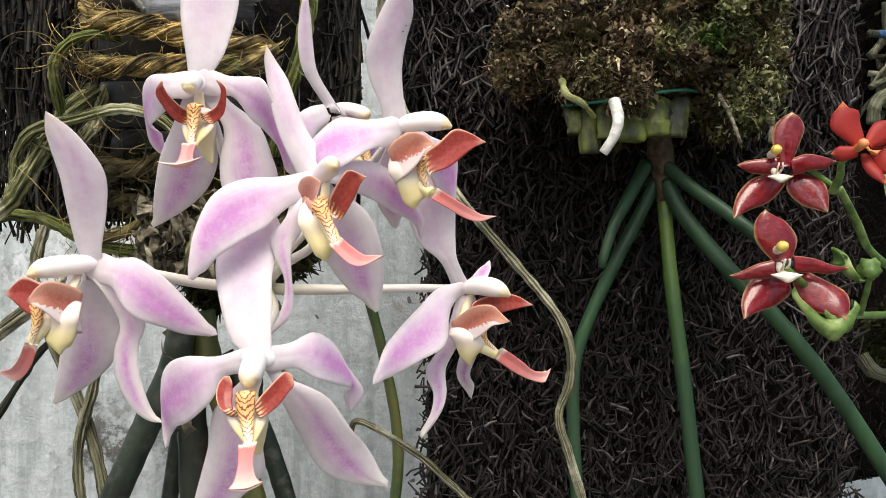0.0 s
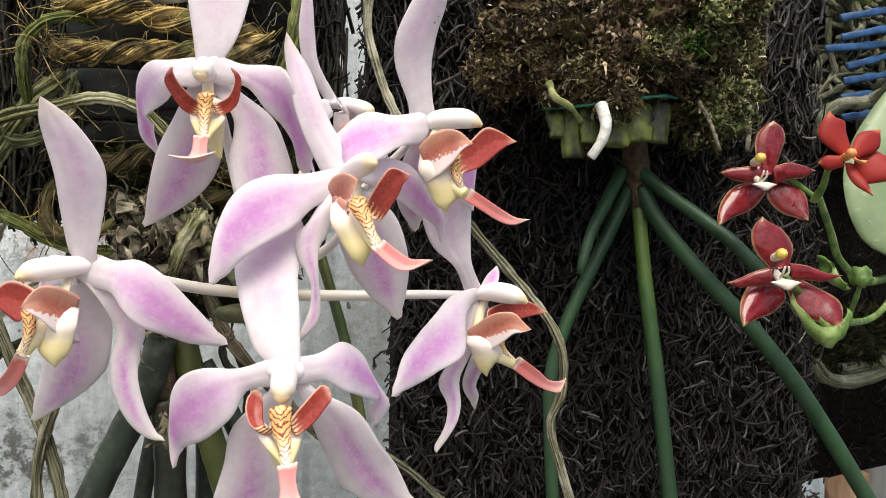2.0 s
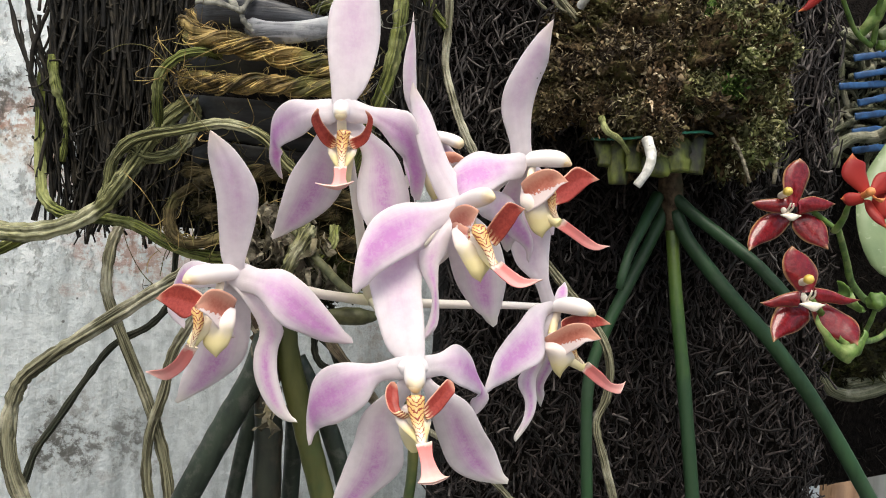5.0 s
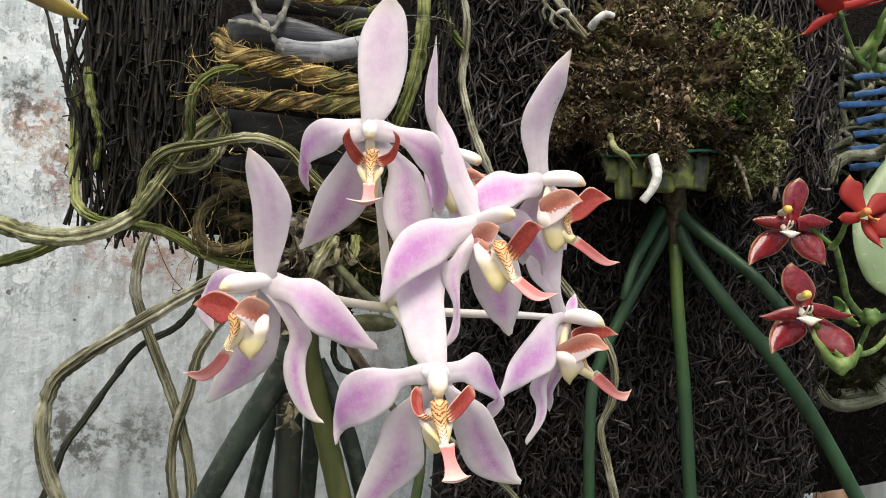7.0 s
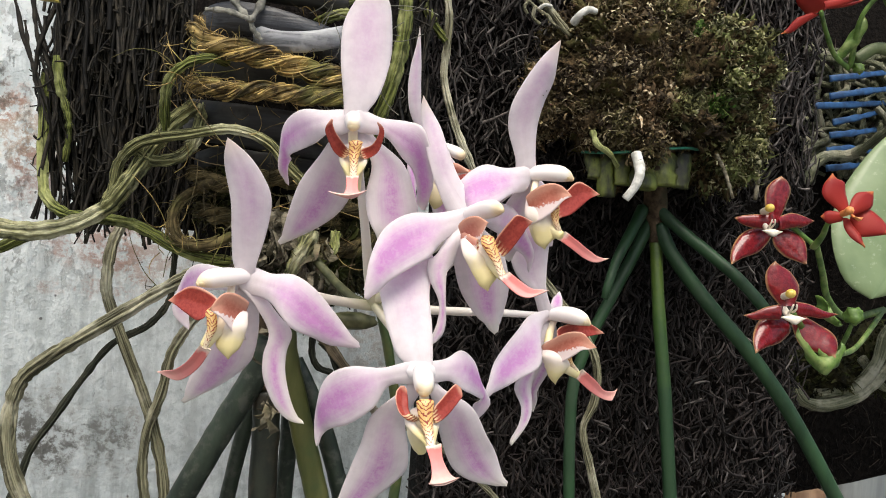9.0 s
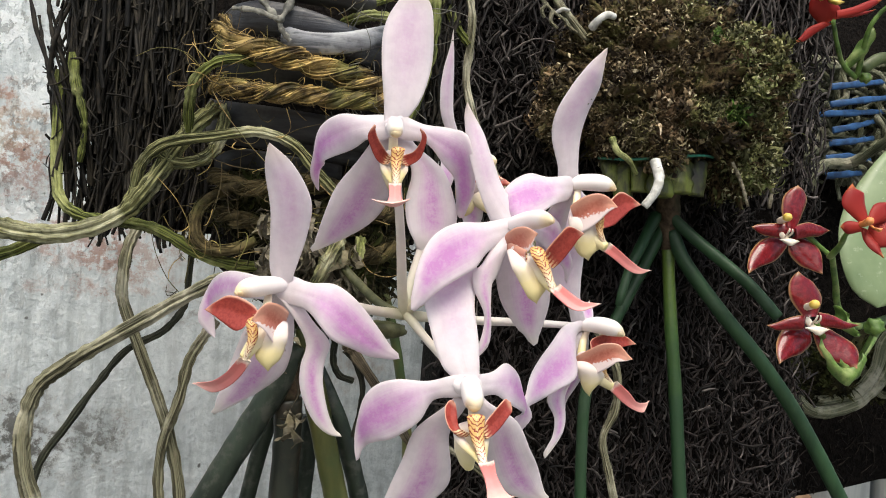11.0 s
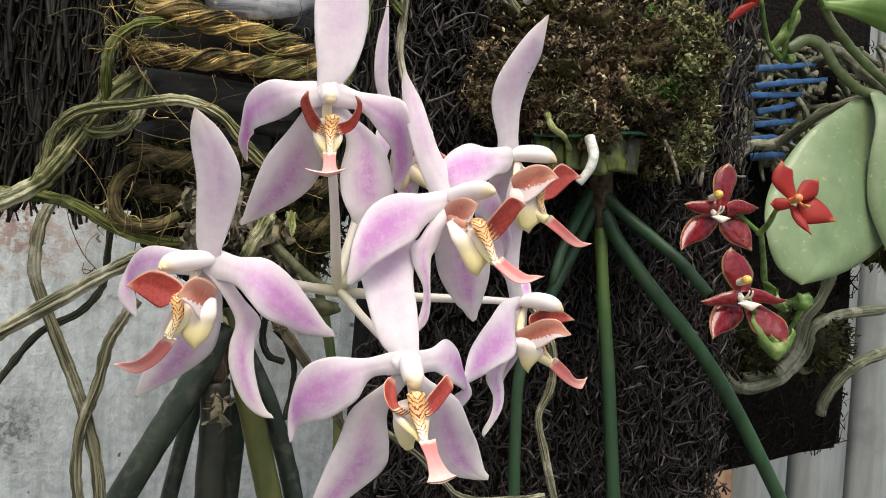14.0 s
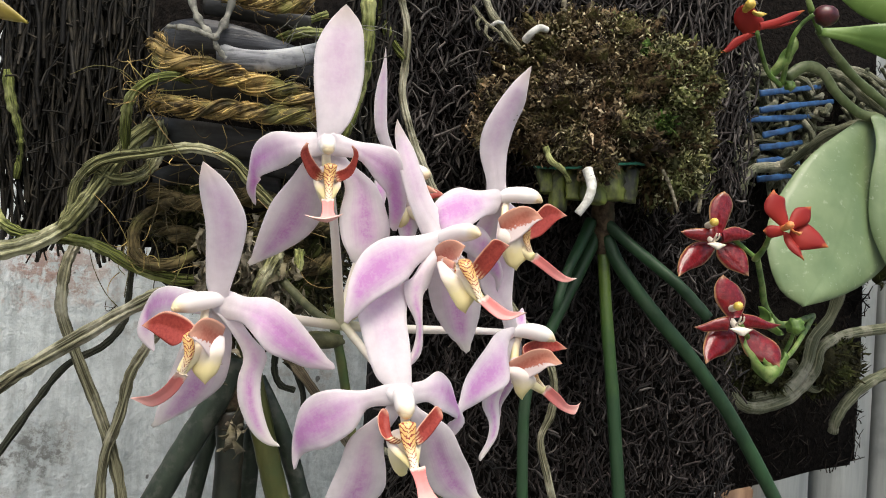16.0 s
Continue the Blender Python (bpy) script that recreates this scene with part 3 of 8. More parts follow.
part("core", turned(box_geo((0.262, 0.728, 1.346), (0.512, 0.80, 1.95), 5, 0.003, 7)), M_CORE, slab3)
part("fibres", turned(join([fibres(2600, (0.262, 0.722, 1.348), (0.513, 0.732, 1.75), 0.013, 0.0007, (0.1, 0.8), 8, 0.05, n=3),
                            fibres(300, (0.504, 0.724, 1.350), (0.514, 0.77, 1.75), 0.007, 0.0005, (0.1, 1.2), 9, n=4)])), M_FIBRE_BLOCK, slab3, "short dark fibres", "stuff")
part("hanger", tube_geo([(0.40, 0.76, 1.94), (0.40, 0.9, 2.3), (0.40, 0.96, 2.4)], 0.002, 0.002, 6), M_STRAP, slab3, "thin wire hanger")

# ---- white frame beyond the wall's end ----
for x0, x1, y0 in ((0.578, 0.664, 1.0), (0.682, 0.757, 1.0), (0.766, 0.86, 0.99)):
    single("upright_board", box_geo((x0, y0, 0.0), (x1, y0 + 0.04, 3.0)), M_WHITE_WOOD, "white painted upright timber board, darkened for shade", "board", "white upright boards")
single("timber_block", box_geo((0.512, 0.96, 0.0), (0.554, 1.04, 1.262)), M_TAN, "tan timber post cut off short", "post")


# ---- pale orchid ----
def frame_of(centre, azimuth, pitch, roll, scale):
    """Local axes of a flower: x to its right, y up, z out of its face, in millimetres."""
    turn = Euler((radians(pitch), radians(roll), radians(azimuth))).to_matrix()
    out = np.array(turn @ Vector((0, -1, 0)))
    up = np.array(turn @ Vector((0, 0, 1)))
    right = np.array(turn @ Vector((1, 0, 0)))
    c = np.array(centre)
    return lambda p: c + 0.001 * scale * (p[0] * right + p[1] * up + p[2] * out)


def blade_in(f, rows):
    o = f((0, 0, 0))
    return [(*f(r[:3]), *(f(r[3:]) - o)) for r in rows]


def rings(rows, sides=16, n=24, flat=0.9):
    """A tube from rows of centre and radius."""
    a = [np.array(r, float) for r in rows]
    ends = []
    for p, q in ((a[0], a[1]), (a[-1], a[-2])):
        way = unit(p[:3] - q[:3])
        ends.append([np.append(p[:3] + way * p[3] * d, p[3] * k) for d, k in ((0.35, 0.85), (0.62, 0.35))])
    a = ends[0][::-1] + a + ends[1]
    return tube_geo([r[:3] for r in a], 0, 0, sides, n + 8, flat=flat, radii=[r[3] for r in a])


def side_lobe(rows, outward, lip, frontal=False):
    lobe = part("side_lobe", blade_geo(rows, -0.22, 24, 13, 0.0004, 0.05, 4, 0.95 if frontal else 0.0), M_LOBE_IN, lip, "red side lobe with an orange margin")
    lobe.data.materials.append(M_LOBE_OUT)
    for poly in lobe.data.polygons:
        poly.material_index = int(not frontal and np.dot(np.array(poly.normal), outward) > 0)


def callus_plate(spec):
    """One plate from between the side lobes down to the mid lobe, narrowing on the way."""
    left, right = (spline(r, 6) for r in spec["callus"])
    rows = []
    for a, b in zip(left, right):
        d = (b[:3] - a[:3]) / 2
        own = (np.linalg.norm(a[3:]) + np.linalg.norm(b[3:])) / 2
        rows.append((*((a[:3] + b[:3]) / 2), *((d + unit(d) * own * 0.45) * 0.80)))
    p, q = (np.array(x[1][:3]) for x in spec["lobes"])
    first = np.array(rows[0])
    top = (*(0.45 * (p + q) / 2 + 0.55 * first[:3] + (0, 0.001, 0.0008)), *(0.6 * first[3:] + 0.12 * (q - p) / 2))
    return [top] + rows


def frontal_cheek(spec, k):
    """A cream flap from under a side lobe down beside the callus."""
    s = (-1, 1)[k]
    a = np.array(spec["lobes"][k][0][:3])
    b, c = (np.array(spec["callus"][k][i][:3]) for i in (2, -1))
    back = np.array([0, 0.0022, 0])
    return [(*(a + back + (0, 0, 0.002)), 0.0012 * s, 0, 0.0004), (*(0.6 * a + 0.4 * b + back + (s * 0.0004, 0, -0.001)), 0.0021 * s, 0, 0.0005),
            (*(0.25 * a + 0.75 * b + back + (s * 0.0002, 0, -0.002)), 0.0021 * s, 0, 0.0002), (*(0.5 * b + 0.5 * c + back + (0, 0, -0.001)), 0.0012 * s, 0, 0), (*(c + back), 0.0002 * s, 0, 0)]


def fitted_lip(fl, spec, right):
    frontal = abs(unit(right)[1]) < 0.3
    body = spec["column"][spec.get("start", 1):] if frontal else spec["column"]
    (*o, r0) = body[0]
    collar = ball_geo(np.array(o) + (0, 0.0035 if frontal else 0.0015, -0.0006), np.array([(1.0 if "start" in spec else 1.35) if frontal else 1.25, 0.8, 0.95]) * r0, 0.10, 12, 18, 2)
    collar = (collar[0], collar[1], collar[2] * 0)
    swollen = [(*row[:3], row[3] * k) for row, k in zip(body, (0.9, 1.02, 1.1, 1.3)[-len(body):] if frontal else (0.92, 1.02, 1.0, 1.04, 1.4))]
    col = part("column", join([rings(swollen, 22, 34), collar]), M_COLUMN, fl, "creamy white column")
    (*p, r), (*q, r2) = spec["column"][-2], spec["column"][-1]
    part("anther_cap", ball_geo(np.array(p) + (0, 0, -r * 0.22), np.array([0.80, 0.92, 0.70]) * r, 0.05, 10, 14), M_ANTHER, col, "yellowish anther cap")
    lip = part("lip", join([rings(spec["foot"], 12, 14, 0.7)] + [rings(s, 18, 22, 0.95) for s in spec["sac"]]), M_SAC, fl, "pale yellow lip")
    for s, rows, inner in zip((-1, 1), spec["lobes"], spec["callus"]):
        foot, first = np.array(inner[1]), np.array(rows[0])
        rows = [(*(0.7 * foot[:3] + 0.3 * first[:3] + (0, 0.0012, 0)), *(first[3:] * 0.75))] + rows
        side_lobe(rows, right * s, lip, frontal)
    if "cheek" in spec:
        part("cheek", blade_geo(spec["cheek"], 0.35, 20, 11, 0.0006), M_CHEEK, lip, "pale lilac cheek turning yellow below")
    else:
        for k in (0, 1):
            part("cheek", blade_geo(frontal_cheek(spec, k), 0.4, 20, 9, 0.0005), M_CHEEK, lip, "cream cheek turning yellow below")
    part("callus", blade_geo(callus_plate(spec), 0.12, 26, 13, 0.0006), M_CALLUS, lip, "yellow callus with dark red stripes")
    part("mid_lobe", blade_geo(spec["mid"], -0.3, 24, 11, 0.0005), M_MIDLOBE, lip, "narrow pink mid lobe with an anchor tip")


def pale_flower(centre, azimuth, pitch, roll, scale, tepals, spec=None):
    f = frame_of(centre, azimuth, pitch, roll, scale)
    fl = thing("orchid_flower", centre, "white orchid flower flushed lilac with a red and yellow striped lip", "flower", "pale lilac orchid flowers")
    for k, (kind, cup, rows) in enumerate(tepals):
        if spec and kind in ("petal", "dorsal_sepal"):
            front = abs(azimuth) < 17
            o, first = np.array(spec["column"][spec.get("start", 1) if front else 0][:3]) + (0, 0.002 * front, 0), np.array(rows[0])
            c0, c1 = (np.array(spec["column"][k][:3]) for k in (0, 1))
            inside = o + (0, -0.001, 0) if front else 0.6 * c0 + 0.4 * c1
            reach = 0.8 * spec["column"][1][3]
            rows = [(*inside, *(unit(first[3:]) * reach)), (*first[:3], *(first[3:] * (1.2 if kind == "dorsal_sepal" else 1.05)))] + rows[1:]
        elif spec:
            o, first, second = np.array(spec["column"][0][:3]), np.array(rows[0]), np.array(rows[1])
            rows = [(*(0.7 * (o + (0, 0.0035, -0.002)) + 0.3 * first[:3]), *(first[3:] * 1.2)), (*first[:3], *(first[3:] * 1.45)), (*second[:3], *(second[3:] * 1.15))] + rows[2:]
        mat = {"dorsal_sepal": M_DORSAL, "petal": M_PETAL, "lateral_sepal": M_LATERAL}[kind]
        part(kind, blade_geo(rows, cup, 34, 15, 0.00045, 0.10, k, 0.5 if kind == "dorsal_sepal" else 0.75), mat, fl)
    if spec:
        fitted_lip(fl, spec, f((1, 0, 0)) - f((0, 0, 0)))
        return fl
    col = part("column", tube_geo([f(p) for p in ((0, 0.3, -3), (0, 0.3, 2), (0, -0.6, 7), (0, -2.2, 11.5), (0, -3.6, 13.8), (0, -4.2, 14.6))], 0, 0, 18, 26, flat=0.86,
                                  radii=[r * scale for r in (0.0016, 0.0024, 0.0026, 0.0027, 0.0020, 0.0004)]), M_COLUMN, fl, "creamy white column")
    part("anther_cap", ball_geo(f((0, -4.2, 12.9)), np.array([1, 1, 0.8]) * 0.0014 * scale, 0.05, 8, 12), M_ANTHER, col, "yellowish anther cap")
    lip = part("lip", join([tube_geo([f(p) for p in ((0, -3, 3), (0, -7, 2.5), (0, -12, 2))], 0.0022 * scale, 0.0026 * scale, 12, 10),
                            tube_geo([f(p) for p in ((0, -10, 0.5), (0, -14, 1.5), (0, -19, 2.5), (0, -24, 3), (0, -27.6, 2.4))], 0, 0, 16, 20, flat=1.15,
                                     radii=[r * scale for r in (0.0026, 0.0042, 0.0046, 0.0036, 0.0010)]),
                            tube_geo([f(p) for p in ((0, -17, 3), (0, -19.5, 8), (0, -22.6, 12.4), (0, -25, 15.5))], 0.0044 * scale, 0.0019 * scale, 14, 12)]), M_SAC, fl, "pale yellow lip")
    right = f((1, 0, 0)) - f((0, 0, 0))
    for s in (-1, 1):
        rows = [(s * 2.8, -15.5, -0.5, s * 0.3, 3.4, -0.6), (s * 5.2, -14.2, 4.0, s * 0.8, 4.8, -0.4), (s * 7.6, -12.4, 9.0, s * 1.4, 4.6, 0), (s * 9.2, -10.8, 13.5, s * 1.2, 3.0, 0.2), (s * 10.0, -10.8, 17.2, s * 0.5, 1.5, 0.2), (s * 10.2, -11.6, 20.8, 0, 0.1, 0)]
        lobe = part("side_lobe", blade_geo(blade_in(f, rows), 0.10, 20, 11, 0.0005 * scale), M_LOBE_IN, lip, "red side lobe with an orange margin")
        lobe.data.materials.append(M_LOBE_OUT)
        for poly in lobe.data.polygons:
            poly.material_index = int(np.dot(np.array(poly.normal), right * s) > 0)
        rows = [(s * 3.4, -12.4, 10.4, 0.9, 0, 0.3 * s), (s * 2.5, -15, 11.4, 1.6, 0, 0.7 * s), (s * 1.5, -18.5, 12.6, 1.6, 0, 0.5 * s), (s * 1.1, -21.5, 14.0, 1.3, 0, 0.2 * s), (s * 1.0, -24.8, 16.4, 1.1, 0, 0)]
        part("callus", blade_geo(blade_in(f, [(*r[:3], r[3] * s, r[4], r[5] * s) for r in rows]), -0.25, 18, 7, 0.0009 * scale), M_CALLUS, lip, "yellow callus with dark red stripes")
    rows = [(0, -24, 15.4, 2.2, 0, 0), (0, -27, 19.5, 2.1, 0, 0), (0, -30, 24.5, 2.4, 0, 0), (0, -32, 28.4, 3.6, 0.2, 0.2), (0, -32.8, 30.4, 6.6, 0.4, 0.2), (0, -32.8, 31.2, 7.6, 0.4, 0.2)]
    part("mid_lobe", blade_geo(blade_in(f, rows), -0.45, 22, 11, 0.0005 * scale), M_MIDLOBE, lip, "narrow pink mid lobe with an anchor tip")
    return fl


pale_orchid = thing("orchid_plant", (-0.10, 0.41, 1.50), "mounted orchid with thick grey aerial roots and pencil-like leaves", "orchid")
SEED = [10]


def root(plant, path, r0, r1, green=False, dark=False, olive=False):
    SEED[0] += 1
    mat = M_ROOT_OLIVE if olive else M_ROOT_GREEN if green else M_ROOT_DARK if dark else M_ROOT
    n = 10 * len(path)
    return part("root", tube_geo(path, r0 * 1.12, r1 * 1.12, 48, n, 7, 0.40, 0.09, 1.0, SEED[0]), mat, plant, "dark aerial root" if dark else "grooved green aerial root" if green or olive else "grooved grey aerial root")


def terete_leaf(plant, path, r0, r1, olive=False, dusky=False, fresh=False):
    SEED[0] += 1
    mat = M_LEAF_OLIVE if olive else M_LEAF_DUSKY if dusky else M_LEAF_FRESH if fresh else M_LEAF_WORN if plant == pale_orchid else M_LEAF
    return part("leaf", tube_geo(path, r0, r1, 16, 8 * len(path), 0, 0, 0.02, 1.0, SEED[0]), mat, plant, "olive cylindrical leaf" if olive else "dark green cylindrical leaf")


def stalk(plant, path, r0, r1, brown=False):
    SEED[0] += 1
    return part("stalk", tube_geo(path, r0, r1, 12, 6 * len(path), 0, 0, 0.03, 1.0, SEED[0]), M_STALK_BROWN if brown else M_STALK, plant, "brown flower spike" if brown else "pale cream flower stalk")


mossy_orchid = thing("orchid_plant", (0.125, 0.52, 1.55), "orchid with hanging dark green cylindrical leaves in a moss mound", "orchid")
TOP = [
    ("dorsal_sepal", 0.1, [(-0.0795, 0.3020, 1.5626, 0.0028, 0.0000, 0.0002), (-0.0771, 0.3020, 1.5713, 0.0067, 0.0000, 0.0006), (-0.0763, 0.3030, 1.5857, 0.0094, 0.0000, 0.0009), (-0.0764, 0.3040, 1.5991, 0.0091, 0.0000, 0.0009), (-0.0753, 0.3050, 1.6084, 0.0060, 0.0000, 0.0004), (-0.0752, 0.3050, 1.6153, 0.0000, 0.0000, 0.0000)]),
    ("petal", 0.15, [(-0.0828, 0.3030, 1.5609, -0.0003, 0.0000, -0.0045), (-0.0900, 0.3035, 1.5606, 0.0011, -0.0015, -0.0045), (-0.0970, 0.3105, 1.5586, 0.0030, -0.0015, -0.0064), (-0.1037, 0.3225, 1.5546, 0.0019, -0.0015, -0.0056), (-0.1043, 0.3320, 1.5491, 0.0025, 0.0010, -0.0010), (-0.1046, 0.3390, 1.5447, 0.0018, 0.0010, 0.0011), (-0.1027, 0.3500, 1.5390, 0.0000, 0.0000, 0.0000)]),
    ("petal", 0.15, [(-0.0760, 0.3020, 1.5614, 0.0003, 0.0000, -0.0042), (-0.0683, 0.2995, 1.5597, 0.0005, -0.0005, -0.0035), (-0.0609, 0.2945, 1.5551, -0.0002, 0.0015, -0.0065), (-0.0557, 0.2930, 1.5515, -0.0010, 0.0050, -0.0067), (-0.0524, 0.2985, 1.5439, -0.0020, 0.0065, -0.0034), (-0.0500, 0.3070, 1.5356, -0.0023, 0.0040, -0.0031), (-0.0486, 0.3150, 1.5314, 0.0000, 0.0000, 0.0000)]),
    ("lateral_sepal", 0.12, [(-0.0817, 0.3070, 1.5565, 0.0028, 0.0000, -0.0007), (-0.0843, 0.3110, 1.5480, 0.0055, 0.0000, -0.0007), (-0.0872, 0.3170, 1.5374, 0.0102, 0.0000, -0.0007), (-0.0915, 0.3230, 1.5277, 0.0094, 0.0000, -0.0003), (-0.0975, 0.3280, 1.5194, 0.0055, 0.0000, 0.0001), (-0.1039, 0.3310, 1.5138, 0.0000, 0.0000, 0.0000)]),
    ("lateral_sepal", 0.12, [(-0.0742, 0.3050, 1.5559, 0.0028, 0.0000, 0.0002), (-0.0657, 0.3030, 1.5472, 0.0051, 0.0000, 0.0004), (-0.0638, 0.3020, 1.5363, 0.0089, 0.0000, 0.0007), (-0.0625, 0.3020, 1.5277, 0.0093, 0.0000, 0.0006), (-0.0633, 0.3020, 1.5215, 0.0054, 0.0000, 0.0008), (-0.0649, 0.3030, 1.5170, 0.0000, 0.0000, 0.0000)]),
]
TOP_LIP = dict(
    start=2,
    column=[(-0.0796, 0.3070, 1.5668, 0.00287), (-0.0796, 0.3030, 1.5640, 0.00327), (-0.0796, 0.2970, 1.5610, 0.00321), (-0.0797, 0.2920, 1.5584, 0.00253), (-0.0796, 0.2910, 1.5572, 0.00063)],
    foot=[(-0.0794, 0.3010, 1.5598, 0.00173), (-0.0791, 0.3020, 1.5552, 0.00174), (-0.0787, 0.3020, 1.5500, 0.00196)],
    sac=[[(-0.0787, 0.3030, 1.5501, 0.00480), (-0.0784, 0.3030, 1.5458, 0.00458), (-0.0773, 0.3040, 1.5403, 0.00284), (-0.0757, 0.3040, 1.5351, 0.00087)]],
    lobes=[[(-0.0819, 0.2980, 1.5487, 0.0008, 0.0000, 0.0020), (-0.0845, 0.2950, 1.5503, 0.0013, 0.0000, 0.0020), (-0.0872, 0.2920, 1.5538, 0.0013, 0.0000, 0.0014), (-0.0885, 0.2900, 1.5569, 0.0013, 0.0000, 0.0010), (-0.0877, 0.2890, 1.5594, 0.0000, 0.0000, 0.0000)],
           [(-0.0751, 0.2990, 1.5489, -0.0010, 0.0000, 0.0019), (-0.0710, 0.2970, 1.5512, -0.0011, 0.0000, 0.0014), (-0.0693, 0.2950, 1.5553, -0.0009, 0.0000, 0.0009), (-0.0694, 0.2940, 1.5584, -0.0009, 0.0000, 0.0001), (-0.0711, 0.2930, 1.5605, 0.0000, 0.0000, 0.0000)]],
    callus=[[(-0.0809, 0.2930, 1.5523, 0.0008, 0.0000, 0.0005), (-0.0803, 0.2930, 1.5481, 0.0016, 0.0000, -0.0001), (-0.0799, 0.2920, 1.5449, 0.0014, 0.0000, -0.0001), (-0.0796, 0.2910, 1.5418, 0.0013, 0.0000, -0.0000), (-0.0796, 0.2900, 1.5389, 0.0014, 0.0000, -0.0000)],
            [(-0.0757, 0.2930, 1.5525, -0.0009, 0.0000, -0.0003), (-0.0769, 0.2930, 1.5486, -0.0019, 0.0000, -0.0006), (-0.0773, 0.2920, 1.5451, -0.0012, 0.0000, -0.0003), (-0.0775, 0.2910, 1.5419, -0.0009, 0.0000, -0.0002), (-0.0773, 0.2900, 1.5391, -0.0009, 0.0000, -0.0002)]],
    mid=[(-0.0789, 0.2900, 1.5397, 0.0023, 0.0000, 0.0002), (-0.0789, 0.2870, 1.5353, 0.0021, 0.0000, 0.0002), (-0.0789, 0.2850, 1.5327, 0.0030, 0.0000, 0.0004), (-0.0795, 0.2840, 1.5322, 0.0047, 0.0000, 0.0007), (-0.0804, 0.2830, 1.5331, 0.0067, 0.0000, 0.0007)])
pale_flower((-0.0796, 0.3040, 1.5641), 2.9, 0, 0, 1.0, TOP, TOP_LIP)
LEFT = [
    ("dorsal_sepal", 0.1, [(-0.1144, 0.3020, 1.5013, 0.0027, 0.0000, -0.0000), (-0.1151, 0.3000, 1.5060, 0.0043, 0.0000, -0.0006), (-0.1139, 0.2960, 1.5175, 0.0062, 0.0000, 0.0004), (-0.1137, 0.2920, 1.5279, 0.0071, 0.0000, 0.0005), (-0.1164, 0.2890, 1.5368, 0.0068, 0.0000, -0.0005), (-0.1196, 0.2870, 1.5436, 0.0042, 0.0000, 0.0003), (-0.1229, 0.2860, 1.5492, 0.0000, 0.0000, 0.0000)]),
    ("petal", 0.12, [(-0.1130, 0.3020, 1.4997, -0.0008, 0.0000, -0.0048), (-0.1060, 0.2970, 1.4983, -0.0006, -0.0010, -0.0047), (-0.0989, 0.2915, 1.4959, -0.0021, -0.0015, -0.0072), (-0.0925, 0.2915, 1.4910, -0.0037, -0.0005, -0.0072), (-0.0851, 0.2930, 1.4855, -0.0039, 0.0000, -0.0046), (-0.0790, 0.2950, 1.4812, -0.0026, 0.0000, -0.0031), (-0.0714, 0.2960, 1.4781, 0.0000, 0.0000, 0.0000)]),
    ("petal", 0.12, [(-0.1180, 0.3050, 1.4988, -0.0003, 0.0000, -0.0033), (-0.1266, 0.3180, 1.4991, -0.0003, 0.0000, -0.0045), (-0.1363, 0.3350, 1.4978, -0.0002, 0.0000, -0.0057), (-0.1421, 0.3500, 1.4922, 0.0008, 0.0000, -0.0048), (-0.1432, 0.3520, 1.4828, 0.0034, 0.0000, -0.0004), (-0.1393, 0.3520, 1.4756, 0.0000, 0.0000, 0.0000)]),
    ("lateral_sepal", 0.2, [(-0.1127, 0.3030, 1.4970, 0.0030, 0.0000, -0.0006), (-0.1064, 0.3010, 1.4901, 0.0037, 0.0000, -0.0011), (-0.1005, 0.2990, 1.4818, 0.0042, 0.0000, 0.0002), (-0.1019, 0.2980, 1.4740, 0.0042, 0.0000, 0.0009), (-0.1015, 0.2970, 1.4661, 0.0039, 0.0000, 0.0012), (-0.0981, 0.2970, 1.4569, 0.0029, 0.0000, 0.0012), (-0.0939, 0.2970, 1.4512, 0.0015, 0.0000, 0.0009), (-0.0896, 0.2967, 1.4493, 0.0000, 0.0000, 0.0000)]),
    ("lateral_sepal", 0.14, [(-0.1152, 0.3050, 1.4958, 0.0029, 0.0000, -0.0000), (-0.1176, 0.3090, 1.4847, 0.0076, 0.0000, 0.0004), (-0.1197, 0.3120, 1.4734, 0.0102, 0.0000, 0.0005), (-0.1223, 0.3150, 1.4657, 0.0098, 0.0000, 0.0010), (-0.1284, 0.3190, 1.4570, 0.0065, 0.0000, 0.0009), (-0.1355, 0.3217, 1.4506, 0.0000, 0.0000, 0.0000)]),
]
